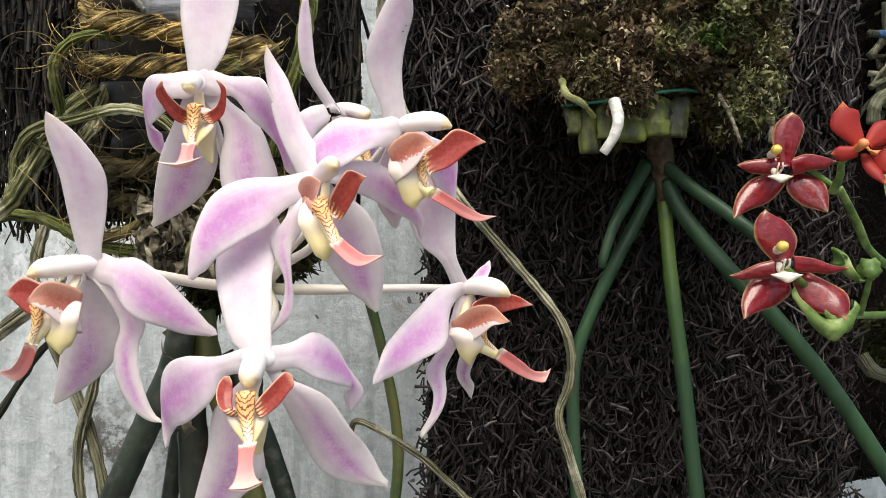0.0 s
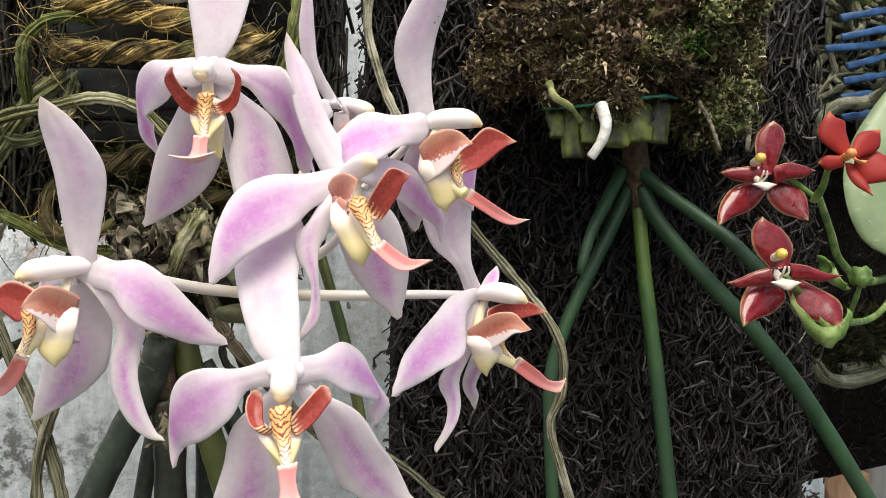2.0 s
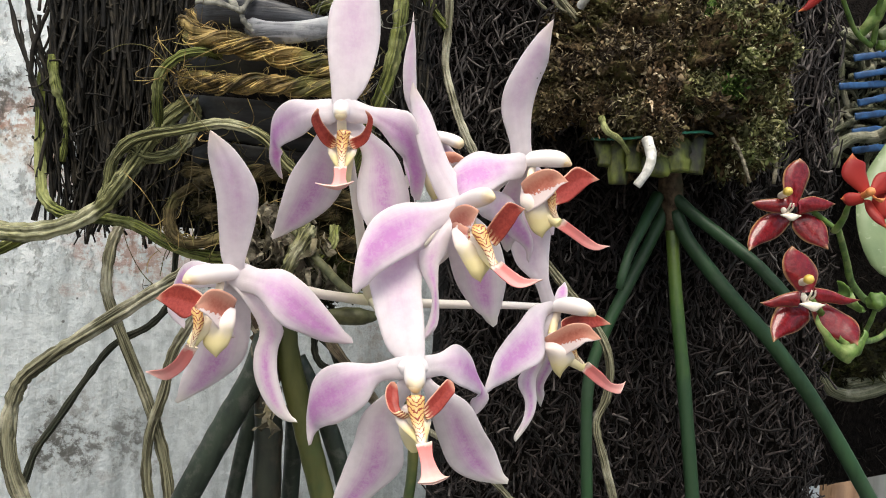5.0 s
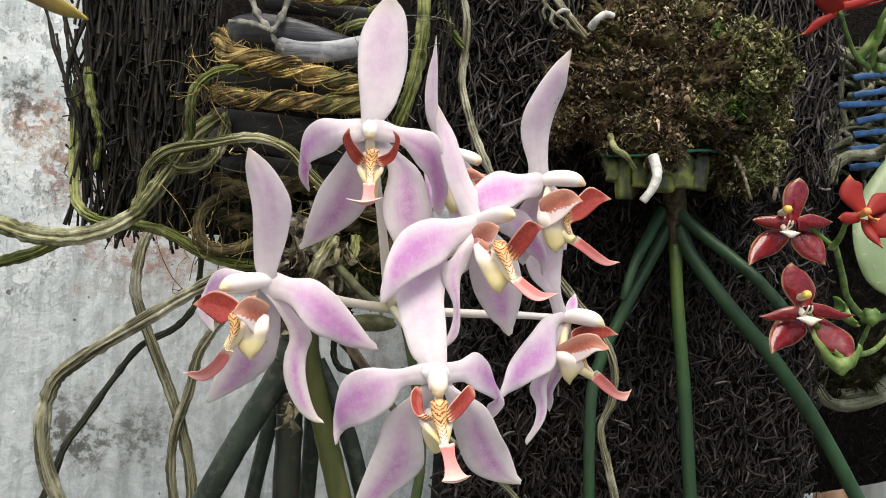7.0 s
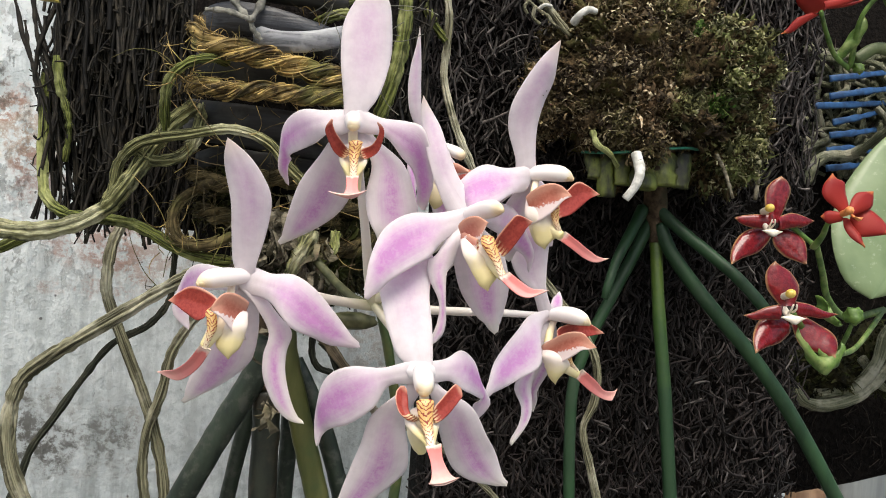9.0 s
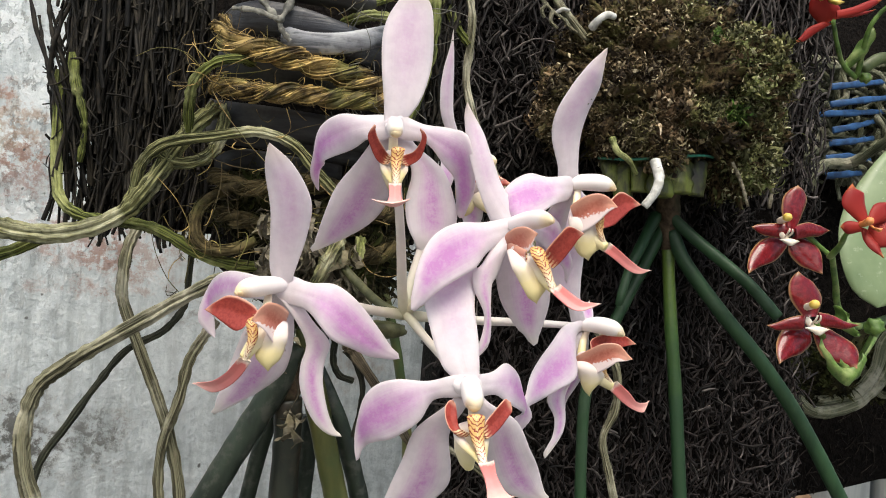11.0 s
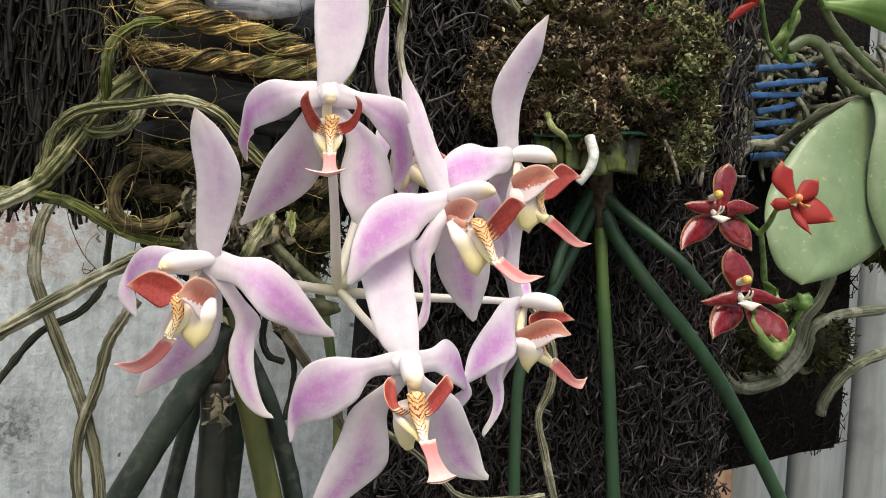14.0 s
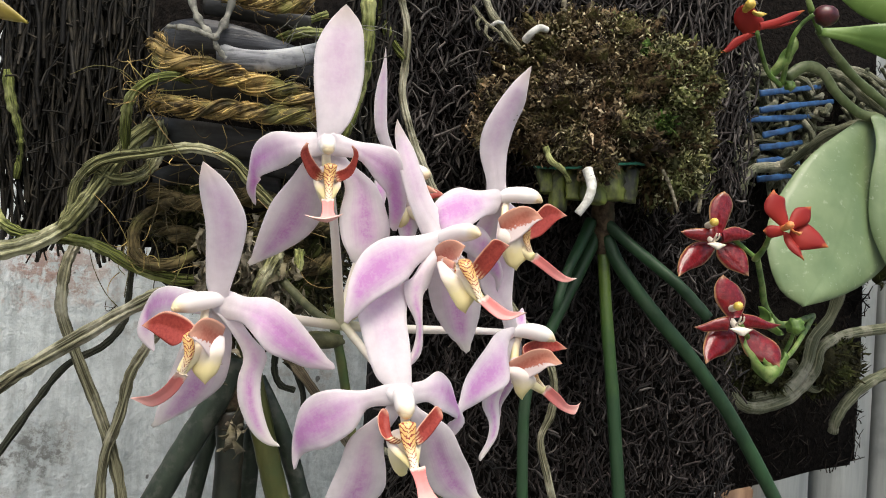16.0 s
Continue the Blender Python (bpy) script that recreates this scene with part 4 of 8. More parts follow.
LEFT_LIP = dict(
    column=[(-0.1143, 0.3030, 1.5013, 0.00283), (-0.1208, 0.2970, 1.5005, 0.00343), (-0.1259, 0.2920, 1.4997, 0.00338), (-0.1284, 0.2900, 1.4986, 0.00210), (-0.1297, 0.2890, 1.4977, 0.00063)],
    foot=[(-0.1190, 0.3020, 1.4985, 0.00130), (-0.1192, 0.2980, 1.4940, 0.00150), (-0.1196, 0.2920, 1.4901, 0.00148)],
    sac=[[(-0.1162, 0.2880, 1.4896, 0.00333), (-0.1163, 0.2870, 1.4835, 0.00353), (-0.1166, 0.2860, 1.4781, 0.00290), (-0.1168, 0.2870, 1.4760, 0.00187)], [(-0.1187, 0.2860, 1.4855, 0.00311), (-0.1225, 0.2830, 1.4815, 0.00246), (-0.1249, 0.2820, 1.4775, 0.00184)]],
    lobes=[[(-0.1233, 0.2860, 1.4897, 0.0015, 0.0000, 0.0027), (-0.1275, 0.2880, 1.4906, 0.0010, 0.0000, 0.0054), (-0.1325, 0.2910, 1.4921, 0.0006, 0.0000, 0.0046), (-0.1363, 0.2930, 1.4919, 0.0001, 0.0000, 0.0024), (-0.1399, 0.2946, 1.4911, 0.0000, 0.0000, 0.0000)],
           [(-0.1127, 0.2880, 1.4855, 0.0002, 0.0000, 0.0064), (-0.1162, 0.2820, 1.4889, 0.0004, 0.0000, 0.0064), (-0.1195, 0.2780, 1.4915, 0.0003, 0.0000, 0.0046), (-0.1219, 0.2760, 1.4913, 0.0001, 0.0000, 0.0024), (-0.1237, 0.2750, 1.4901, 0.0000, 0.0000, 0.0000)]],
    callus=[[(-0.1253, 0.2810, 1.4888, 0.0015, 0.0000, 0.0003), (-0.1243, 0.2800, 1.4845, 0.0014, 0.0000, -0.0001), (-0.1247, 0.2800, 1.4805, 0.0009, 0.0000, -0.0002), (-0.1257, 0.2810, 1.4768, 0.0008, 0.0000, -0.0002)],
            [(-0.1222, 0.2810, 1.4892, -0.0016, 0.0000, -0.0002), (-0.1214, 0.2800, 1.4842, -0.0016, 0.0000, 0.0002), (-0.1229, 0.2800, 1.4801, -0.0010, 0.0000, 0.0002), (-0.1240, 0.2810, 1.4764, -0.0009, 0.0000, 0.0003)]],
    cheek=[(-0.1155, 0.2860, 1.4890, 0.0037, 0.0000, 0.0008), (-0.1159, 0.2825, 1.4846, 0.0045, 0.0000, 0.0002), (-0.1167, 0.2825, 1.4807, 0.0045, 0.0000, 0.0000), (-0.1175, 0.2825, 1.4772, 0.0041, 0.0000, -0.0002), (-0.1173, 0.2830, 1.4748, 0.0020, 0.0000, 0.0001), (-0.1171, 0.2840, 1.4730, 0.0000, 0.0000, 0.0000)],
    mid=[(-0.1247, 0.2810, 1.4769, 0.0020, 0.0000, -0.0006), (-0.1285, 0.2850, 1.4709, 0.0021, 0.0000, -0.0009), (-0.1329, 0.2890, 1.4669, 0.0020, 0.0000, -0.0013), (-0.1370, 0.2920, 1.4655, 0.0017, 0.0000, -0.0016), (-0.1417, 0.2935, 1.4661, 0.0000, 0.0000, 0.0000)])
pale_flower((-0.1150, 0.3020, 1.5004), -52.3, 0, 8, 1.0, LEFT, LEFT_LIP)
MIDDLE = [
    ("dorsal_sepal", 0.25, [(-0.0374, 0.2860, 1.5301, 0.0043, 0.0000, 0.0020), (-0.0443, 0.2880, 1.5403, 0.0042, 0.0000, 0.0016), (-0.0484, 0.2890, 1.5505, 0.0038, 0.0000, 0.0015), (-0.0512, 0.2910, 1.5600, 0.0034, 0.0000, 0.0003), (-0.0537, 0.2920, 1.5668, 0.0019, 0.0000, -0.0002), (-0.0550, 0.2925, 1.5716, 0.0000, 0.0000, 0.0000)]),
    ("petal", 0.12, [(-0.0389, 0.2840, 1.5270, 0.0011, 0.0000, -0.0035), (-0.0469, 0.2800, 1.5239, 0.0014, -0.0010, -0.0049), (-0.0541, 0.2755, 1.5203, 0.0029, -0.0015, -0.0075), (-0.0616, 0.2720, 1.5162, 0.0026, -0.0010, -0.0084), (-0.0670, 0.2700, 1.5113, 0.0020, -0.0010, -0.0078), (-0.0704, 0.2690, 1.5043, 0.0018, 0.0000, -0.0049), (-0.0730, 0.2688, 1.4975, 0.0000, 0.0000, 0.0000)]),
    ("petal", 0.15, [(-0.0317, 0.2850, 1.5291, 0.0016, 0.0000, -0.0026), (-0.0264, 0.2890, 1.5296, -0.0013, 0.0000, -0.0047), (-0.0187, 0.2960, 1.5275, -0.0020, 0.0000, -0.0054), (-0.0130, 0.3030, 1.5225, -0.0019, 0.0000, -0.0039), (-0.0066, 0.3100, 1.5161, -0.0018, 0.0000, -0.0010), (-0.0056, 0.3135, 1.5095, 0.0000, 0.0000, 0.0000)]),
    ("lateral_sepal", 0.25, [(-0.0389, 0.2840, 1.5245, 0.0012, 0.0000, -0.0010), (-0.0438, 0.2800, 1.5174, 0.0038, 0.0000, 0.0028), (-0.0463, 0.2790, 1.5114, 0.0046, 0.0000, 0.0001), (-0.0471, 0.2780, 1.5065, 0.0031, 0.0000, 0.0012), (-0.0453, 0.2770, 1.4993, 0.0011, 0.0000, 0.0019), (-0.0449, 0.2770, 1.4902, 0.0015, 0.0000, -0.0007), (-0.0471, 0.2765, 1.4844, 0.0014, 0.0000, -0.0003), (-0.0522, 0.2765, 1.4791, 0.0000, 0.0000, 0.0000)]),
    ("lateral_sepal", 0.12, [(-0.0345, 0.2870, 1.5247, 0.0026, 0.0000, -0.0000), (-0.0314, 0.2900, 1.5177, 0.0079, 0.0000, -0.0005), (-0.0283, 0.2940, 1.5082, 0.0099, 0.0000, 0.0006), (-0.0258, 0.2970, 1.4995, 0.0086, 0.0000, 0.0005), (-0.0230, 0.3000, 1.4912, 0.0048, 0.0000, -0.0002), (-0.0216, 0.3010, 1.4884, 0.0025, 0.0000, -0.0004), (-0.0203, 0.3020, 1.4852, 0.0000, 0.0000, 0.0000)]),
]
MIDDLE_LIP = dict(
    column=[(-0.0371, 0.2860, 1.5287, 0.00290), (-0.0339, 0.2780, 1.5301, 0.00323), (-0.0313, 0.2700, 1.5308, 0.00315), (-0.0299, 0.2650, 1.5305, 0.00194), (-0.0290, 0.2630, 1.5301, 0.00058)],
    foot=[(-0.0341, 0.2810, 1.5285, 0.00143), (-0.0339, 0.2780, 1.5243, 0.00141), (-0.0340, 0.2740, 1.5202, 0.00159)],
    sac=[[(-0.0369, 0.2740, 1.5204, 0.00279), (-0.0351, 0.2720, 1.5141, 0.00297), (-0.0330, 0.2700, 1.5076, 0.00236), (-0.0323, 0.2700, 1.5051, 0.00157)], [(-0.0346, 0.2690, 1.5155, 0.00294), (-0.0310, 0.2650, 1.5119, 0.00213), (-0.0286, 0.2600, 1.5084, 0.00171)]],
    lobes=[[(-0.0398, 0.2760, 1.5190, -0.0012, 0.0000, 0.0042), (-0.0383, 0.2720, 1.5224, -0.0015, 0.0000, 0.0044), (-0.0360, 0.2680, 1.5236, -0.0012, 0.0000, 0.0043), (-0.0344, 0.2660, 1.5251, -0.0004, 0.0000, 0.0018), (-0.0332, 0.2650, 1.5257, 0.0000, 0.0000, 0.0000)],
           [(-0.0295, 0.2640, 1.5166, -0.0019, -0.0000, 0.0021), (-0.0276, 0.2620, 1.5197, -0.0023, 0.0000, 0.0023), (-0.0249, 0.2600, 1.5242, -0.0023, 0.0000, 0.0022), (-0.0230, 0.2590, 1.5267, -0.0016, 0.0000, 0.0021), (-0.0196, 0.2580, 1.5268, 0.0000, 0.0000, 0.0000)]],
    callus=[[(-0.0356, 0.2620, 1.5188, 0.0020, 0.0000, 0.0001), (-0.0338, 0.2610, 1.5156, 0.0018, 0.0000, 0.0003), (-0.0316, 0.2600, 1.5125, 0.0013, 0.0000, 0.0003), (-0.0303, 0.2590, 1.5093, 0.0010, 0.0000, 0.0003), (-0.0292, 0.2580, 1.5074, 0.0008, 0.0000, 0.0003)],
            [(-0.0315, 0.2620, 1.5198, -0.0021, 0.0000, -0.0008), (-0.0304, 0.2610, 1.5166, -0.0016, 0.0000, -0.0007), (-0.0291, 0.2600, 1.5131, -0.0012, 0.0000, -0.0004), (-0.0283, 0.2590, 1.5100, -0.0010, -0.0000, -0.0004), (-0.0276, 0.2580, 1.5082, -0.0008, 0.0000, -0.0004)]],
    cheek=[(-0.0373, 0.2735, 1.5198, 0.0037, 0.0000, -0.0004), (-0.0364, 0.2665, 1.5148, 0.0042, 0.0000, 0.0003), (-0.0339, 0.2650, 1.5104, 0.0041, 0.0000, 0.0009), (-0.0323, 0.2640, 1.5071, 0.0037, 0.0000, 0.0010), (-0.0325, 0.2645, 1.5046, 0.0022, 0.0000, 0.0006), (-0.0317, 0.2660, 1.5027, 0.0000, 0.0000, 0.0000)],
    mid=[(-0.0284, 0.2580, 1.5086, 0.0018, 0.0000, 0.0010), (-0.0251, 0.2560, 1.5057, 0.0018, 0.0000, 0.0013), (-0.0215, 0.2540, 1.5033, 0.0018, 0.0000, 0.0014), (-0.0182, 0.2530, 1.5032, 0.0014, 0.0000, 0.0014), (-0.0142, 0.2520, 1.5046, 0.0000, 0.0000, 0.0000)])
pale_flower((-0.0355, 0.2850, 1.5286), 34.8, 0, 4, 1.0, MIDDLE, MIDDLE_LIP)
RIGHT = [
    ("dorsal_sepal", 0.12, [(-0.0135, 0.2960, 1.5478, 0.0032, 0.0000, 0.0008), (-0.0146, 0.2950, 1.5531, 0.0038, 0.0000, 0.0008), (-0.0169, 0.2930, 1.5630, 0.0055, 0.0000, 0.0004), (-0.0163, 0.2900, 1.5713, 0.0062, 0.0000, 0.0005), (-0.0132, 0.2870, 1.5798, 0.0055, 0.0000, 0.0003), (-0.0106, 0.2840, 1.5873, 0.0027, 0.0000, -0.0014), (-0.0074, 0.2828, 1.5950, 0.0000, 0.0000, 0.0000)]),
    ("petal", 0.12, [(-0.0132, 0.2950, 1.5448, -0.0001, 0.0000, -0.0045), (-0.0216, 0.2900, 1.5431, 0.0015, -0.0020, -0.0048), (-0.0296, 0.2870, 1.5404, 0.0015, -0.0030, -0.0076), (-0.0365, 0.2865, 1.5370, 0.0010, -0.0035, -0.0077), (-0.0397, 0.2890, 1.5355, 0.0009, 0.0000, -0.0049), (-0.0426, 0.2880, 1.5328, 0.0000, 0.0000, 0.0000)]),
    ("petal", 0.12, [(-0.0095, 0.3000, 1.5454, 0.0008, 0.0000, -0.0031), (-0.0032, 0.3100, 1.5395, -0.0014, 0.0000, -0.0052), (0.0038, 0.3200, 1.5329, -0.0027, 0.0000, -0.0072), (0.0064, 0.3250, 1.5209, 0.0000, 0.0000, 0.0000)]),
    ("lateral_sepal", 0.12, [(-0.0122, 0.2980, 1.5431, 0.0020, 0.0000, 0.0001), (-0.0148, 0.3020, 1.5354, 0.0038, 0.0000, 0.0003), (-0.0159, 0.3060, 1.5254, 0.0052, 0.0000, -0.0008), (-0.0153, 0.3090, 1.5193, 0.0041, 0.0000, -0.0003), (-0.0144, 0.3120, 1.5131, 0.0000, 0.0000, 0.0000)]),
]
RIGHT_LIP = dict(
    column=[(-0.0140, 0.2980, 1.5463, 0.00236), (-0.0078, 0.2960, 1.5475, 0.00299), (-0.0018, 0.2950, 1.5477, 0.00319), (0.0018, 0.2950, 1.5470, 0.00234), (0.0042, 0.2950, 1.5459, 0.00064)],
    foot=[(-0.0090, 0.2980, 1.5456, 0.00129), (-0.0103, 0.2950, 1.5409, 0.00149), (-0.0112, 0.2920, 1.5361, 0.00169)],
    sac=[[(-0.0116, 0.2900, 1.5351, 0.00252), (-0.0103, 0.2900, 1.5288, 0.00314), (-0.0084, 0.2900, 1.5229, 0.00252), (-0.0074, 0.2900, 1.5208, 0.00168)], [(-0.0088, 0.2890, 1.5288, 0.00293), (-0.0054, 0.2870, 1.5265, 0.00228), (-0.0021, 0.2850, 1.5241, 0.00186)]],
    lobes=[[(-0.0137, 0.2870, 1.5319, -0.0013, 0.0000, 0.0049), (-0.0107, 0.2840, 1.5350, -0.0017, 0.0000, 0.0055), (-0.0066, 0.2820, 1.5379, -0.0014, 0.0000, 0.0046), (-0.0035, 0.2800, 1.5392, -0.0007, 0.0000, 0.0025), (-0.0002, 0.2797, 1.5382, 0.0000, 0.0000, 0.0000)],
           [(-0.0031, 0.2900, 1.5335, -0.0011, 0.0000, 0.0033), (0.0017, 0.2920, 1.5363, -0.0014, 0.0000, 0.0041), (0.0062, 0.2940, 1.5401, -0.0011, 0.0000, 0.0047), (0.0108, 0.2960, 1.5416, -0.0006, 0.0000, 0.0026), (0.0159, 0.2967, 1.5412, 0.0000, 0.0000, 0.0000)]],
    callus=[[(-0.0063, 0.2840, 1.5347, 0.0015, 0.0000, -0.0002), (-0.0059, 0.2840, 1.5303, 0.0012, 0.0000, -0.0002), (-0.0044, 0.2840, 1.5269, 0.0010, 0.0000, 0.0001), (-0.0030, 0.2850, 1.5240, 0.0009, 0.0000, 0.0003)],
            [(-0.0034, 0.2840, 1.5343, -0.0014, 0.0000, 0.0002), (-0.0035, 0.2840, 1.5298, -0.0012, 0.0000, 0.0002), (-0.0026, 0.2840, 1.5272, -0.0009, 0.0000, -0.0003), (-0.0012, 0.2850, 1.5247, -0.0010, 0.0000, -0.0004)]],
    cheek=[(-0.0102, 0.2880, 1.5365, 0.0044, 0.0000, -0.0011), (-0.0104, 0.2855, 1.5313, 0.0051, 0.0000, 0.0003), (-0.0084, 0.2855, 1.5271, 0.0046, 0.0000, 0.0003), (-0.0068, 0.2860, 1.5229, 0.0043, 0.0000, 0.0007), (-0.0074, 0.2865, 1.5206, 0.0024, 0.0000, 0.0006), (-0.0068, 0.2880, 1.5187, 0.0000, 0.0000, 0.0000)],
    mid=[(-0.0020, 0.2850, 1.5244, 0.0018, 0.0000, 0.0013), (0.0037, 0.2860, 1.5211, 0.0013, 0.0000, 0.0014), (0.0098, 0.2880, 1.5176, 0.0011, 0.0000, 0.0014), (0.0141, 0.2890, 1.5162, 0.0004, 0.0000, 0.0011), (0.0189, 0.2900, 1.5169, 0.0000, 0.0000, 0.0000)])
right_flower = pale_flower((-0.0128, 0.2960, 1.5458), 60.1, 0, 6, 1.0, RIGHT, RIGHT_LIP)
for speck_at in ((-0.0120, 0.2888, 1.5810), (-0.0100, 0.2886, 1.5770), (-0.0110, 0.2888, 1.5752)):
    part("speck", ball_geo(speck_at, (0.00022, 0.0009, 0.00022), 0.1, 6, 8), M_STALK_BROWN, right_flower, "tiny dark speck")
LOW_RIGHT = [
    ("dorsal_sepal", 0.1, [(0.0089, 0.3340, 1.4922, 0.0025, 0.0000, 0.0006), (0.0042, 0.3310, 1.5016, 0.0031, 0.0000, 0.0004), (0.0000, 0.3300, 1.5086, 0.0065, 0.0000, 0.0006), (-0.0020, 0.3280, 1.5172, 0.0084, 0.0000, 0.0005), (-0.0024, 0.3260, 1.5255, 0.0085, 0.0000, 0.0006), (-0.0024, 0.3250, 1.5344, 0.0056, 0.0000, 0.0010), (-0.0031, 0.3250, 1.5421, 0.0000, 0.0000, 0.0000)]),
    ("petal", 0.12, [(0.0080, 0.3330, 1.4900, -0.0019, 0.0000, -0.0038), (0.0023, 0.3245, 1.4863, 0.0023, -0.0025, -0.0057), (-0.0022, 0.3190, 1.4787, 0.0046, -0.0030, -0.0064), (-0.0099, 0.3140, 1.4729, 0.0034, -0.0020, -0.0055), (-0.0157, 0.3100, 1.4677, 0.0021, 0.0000, -0.0044), (-0.0215, 0.3052, 1.4607, 0.0000, 0.0000, 0.0000)]),
    ("petal", 0.12, [(0.0128, 0.3370, 1.4936, 0.0016, 0.0000, -0.0010), (0.0160, 0.3450, 1.4956, 0.0026, 0.0000, -0.0006), (0.0186, 0.3520, 1.4990, 0.0020, 0.0000, -0.0000), (0.0202, 0.3560, 1.5013, 0.0000, 0.0000, 0.0000)]),
    ("lateral_sepal", 0.2, [(0.0096, 0.3350, 1.4879, 0.0017, 0.0000, -0.0005), (0.0051, 0.3320, 1.4727, 0.0026, 0.0000, 0.0001), (-0.0005, 0.3290, 1.4625, 0.0037, 0.0000, 0.0004), (0.0010, 0.3270, 1.4541, 0.0024, 0.0000, 0.0001), (-0.0003, 0.3250, 1.4477, 0.0021, 0.0000, 0.0006), (-0.0041, 0.3235, 1.4415, 0.0019, 0.0000, 0.0008), (-0.0054, 0.3230, 1.4385, 0.0000, 0.0000, 0.0000)]),
    ("lateral_sepal", 0.15, [(0.0127, 0.3370, 1.4875, 0.0011, 0.0000, -0.0002), (0.0134, 0.3450, 1.4715, 0.0028, 0.0000, 0.0001), (0.0100, 0.3530, 1.4575, 0.0027, 0.0000, 0.0001), (0.0130, 0.3600, 1.4503, 0.0017, 0.0000, 0.0011), (0.0133, 0.3616, 1.4461, 0.0000, 0.0000, 0.0000)]),
]
LOW_RIGHT_LIP = dict(
    column=[(0.0090, 0.3360, 1.4916, 0.00215), (0.0148, 0.3320, 1.4927, 0.00331), (0.0200, 0.3290, 1.4922, 0.00352), (0.0232, 0.3280, 1.4911, 0.00258), (0.0258, 0.3280, 1.4895, 0.00070)],
    foot=[(0.0131, 0.3360, 1.4908, 0.00144), (0.0109, 0.3340, 1.4855, 0.00167), (0.0094, 0.3310, 1.4804, 0.00189)],
    sac=[[(0.0091, 0.3280, 1.4802, 0.00258), (0.0105, 0.3270, 1.4741, 0.00304), (0.0116, 0.3270, 1.4689, 0.00233), (0.0119, 0.3270, 1.4670, 0.00163)], [(0.0115, 0.3260, 1.4738, 0.00373), (0.0162, 0.3250, 1.4713, 0.00255), (0.0206, 0.3250, 1.4687, 0.00186)]],
    lobes=[[(0.0061, 0.3250, 1.4750, -0.0011, 0.0000, 0.0041), (0.0102, 0.3220, 1.4780, -0.0014, 0.0000, 0.0051), (0.0152, 0.3190, 1.4815, -0.0014, 0.0000, 0.0049), (0.0195, 0.3170, 1.4830, 0.0000, -0.0000, 0.0036), (0.0223, 0.3160, 1.4819, 0.0001, 0.0000, 0.0019), (0.0254, 0.3157, 1.4810, 0.0000, 0.0000, 0.0000)],
           [(0.0132, 0.3300, 1.4830, -0.0009, 0.0000, 0.0025), (0.0189, 0.3330, 1.4852, -0.0010, 0.0000, 0.0035), (0.0266, 0.3350, 1.4866, -0.0006, 0.0000, 0.0030), (0.0315, 0.3360, 1.4864, -0.0005, 0.0000, 0.0017), (0.0355, 0.3360, 1.4854, 0.0000, 0.0000, 0.0000)]],
    callus=[[(0.0149, 0.3230, 1.4770, 0.0011, 0.0000, 0.0003), (0.0161, 0.3230, 1.4735, 0.0008, 0.0000, 0.0003), (0.0198, 0.3240, 1.4696, 0.0007, 0.0000, 0.0004)],
            [(0.0173, 0.3230, 1.4777, -0.0013, 0.0000, -0.0004), (0.0179, 0.3230, 1.4741, -0.0010, 0.0000, -0.0003), (0.0212, 0.3240, 1.4705, -0.0007, 0.0000, -0.0005)]],
    cheek=[(0.0105, 0.3245, 1.4781, 0.0057, 0.0000, -0.0010), (0.0103, 0.3215, 1.4753, 0.0062, 0.0000, -0.0006), (0.0118, 0.3220, 1.4717, 0.0055, 0.0000, 0.0000), (0.0115, 0.3230, 1.4682, 0.0034, 0.0000, 0.0005), (0.0112, 0.3240, 1.4663, 0.0019, 0.0000, 0.0002), (0.0120, 0.3255, 1.4641, 0.0000, 0.0000, 0.0000)],
    mid=[(0.0216, 0.3250, 1.4692, 0.0016, 0.0000, 0.0018), (0.0285, 0.3280, 1.4642, 0.0016, 0.0000, 0.0019), (0.0342, 0.3310, 1.4603, 0.0009, 0.0000, 0.0016), (0.0395, 0.3330, 1.4593, 0.0004, 0.0000, 0.0021), (0.0413, 0.3330, 1.4611, 0.0005, 0.0000, 0.0014)])
pale_flower((0.0107, 0.3350, 1.4917), 70.1, 0, 8, 1.0, LOW_RIGHT, LOW_RIGHT_LIP)
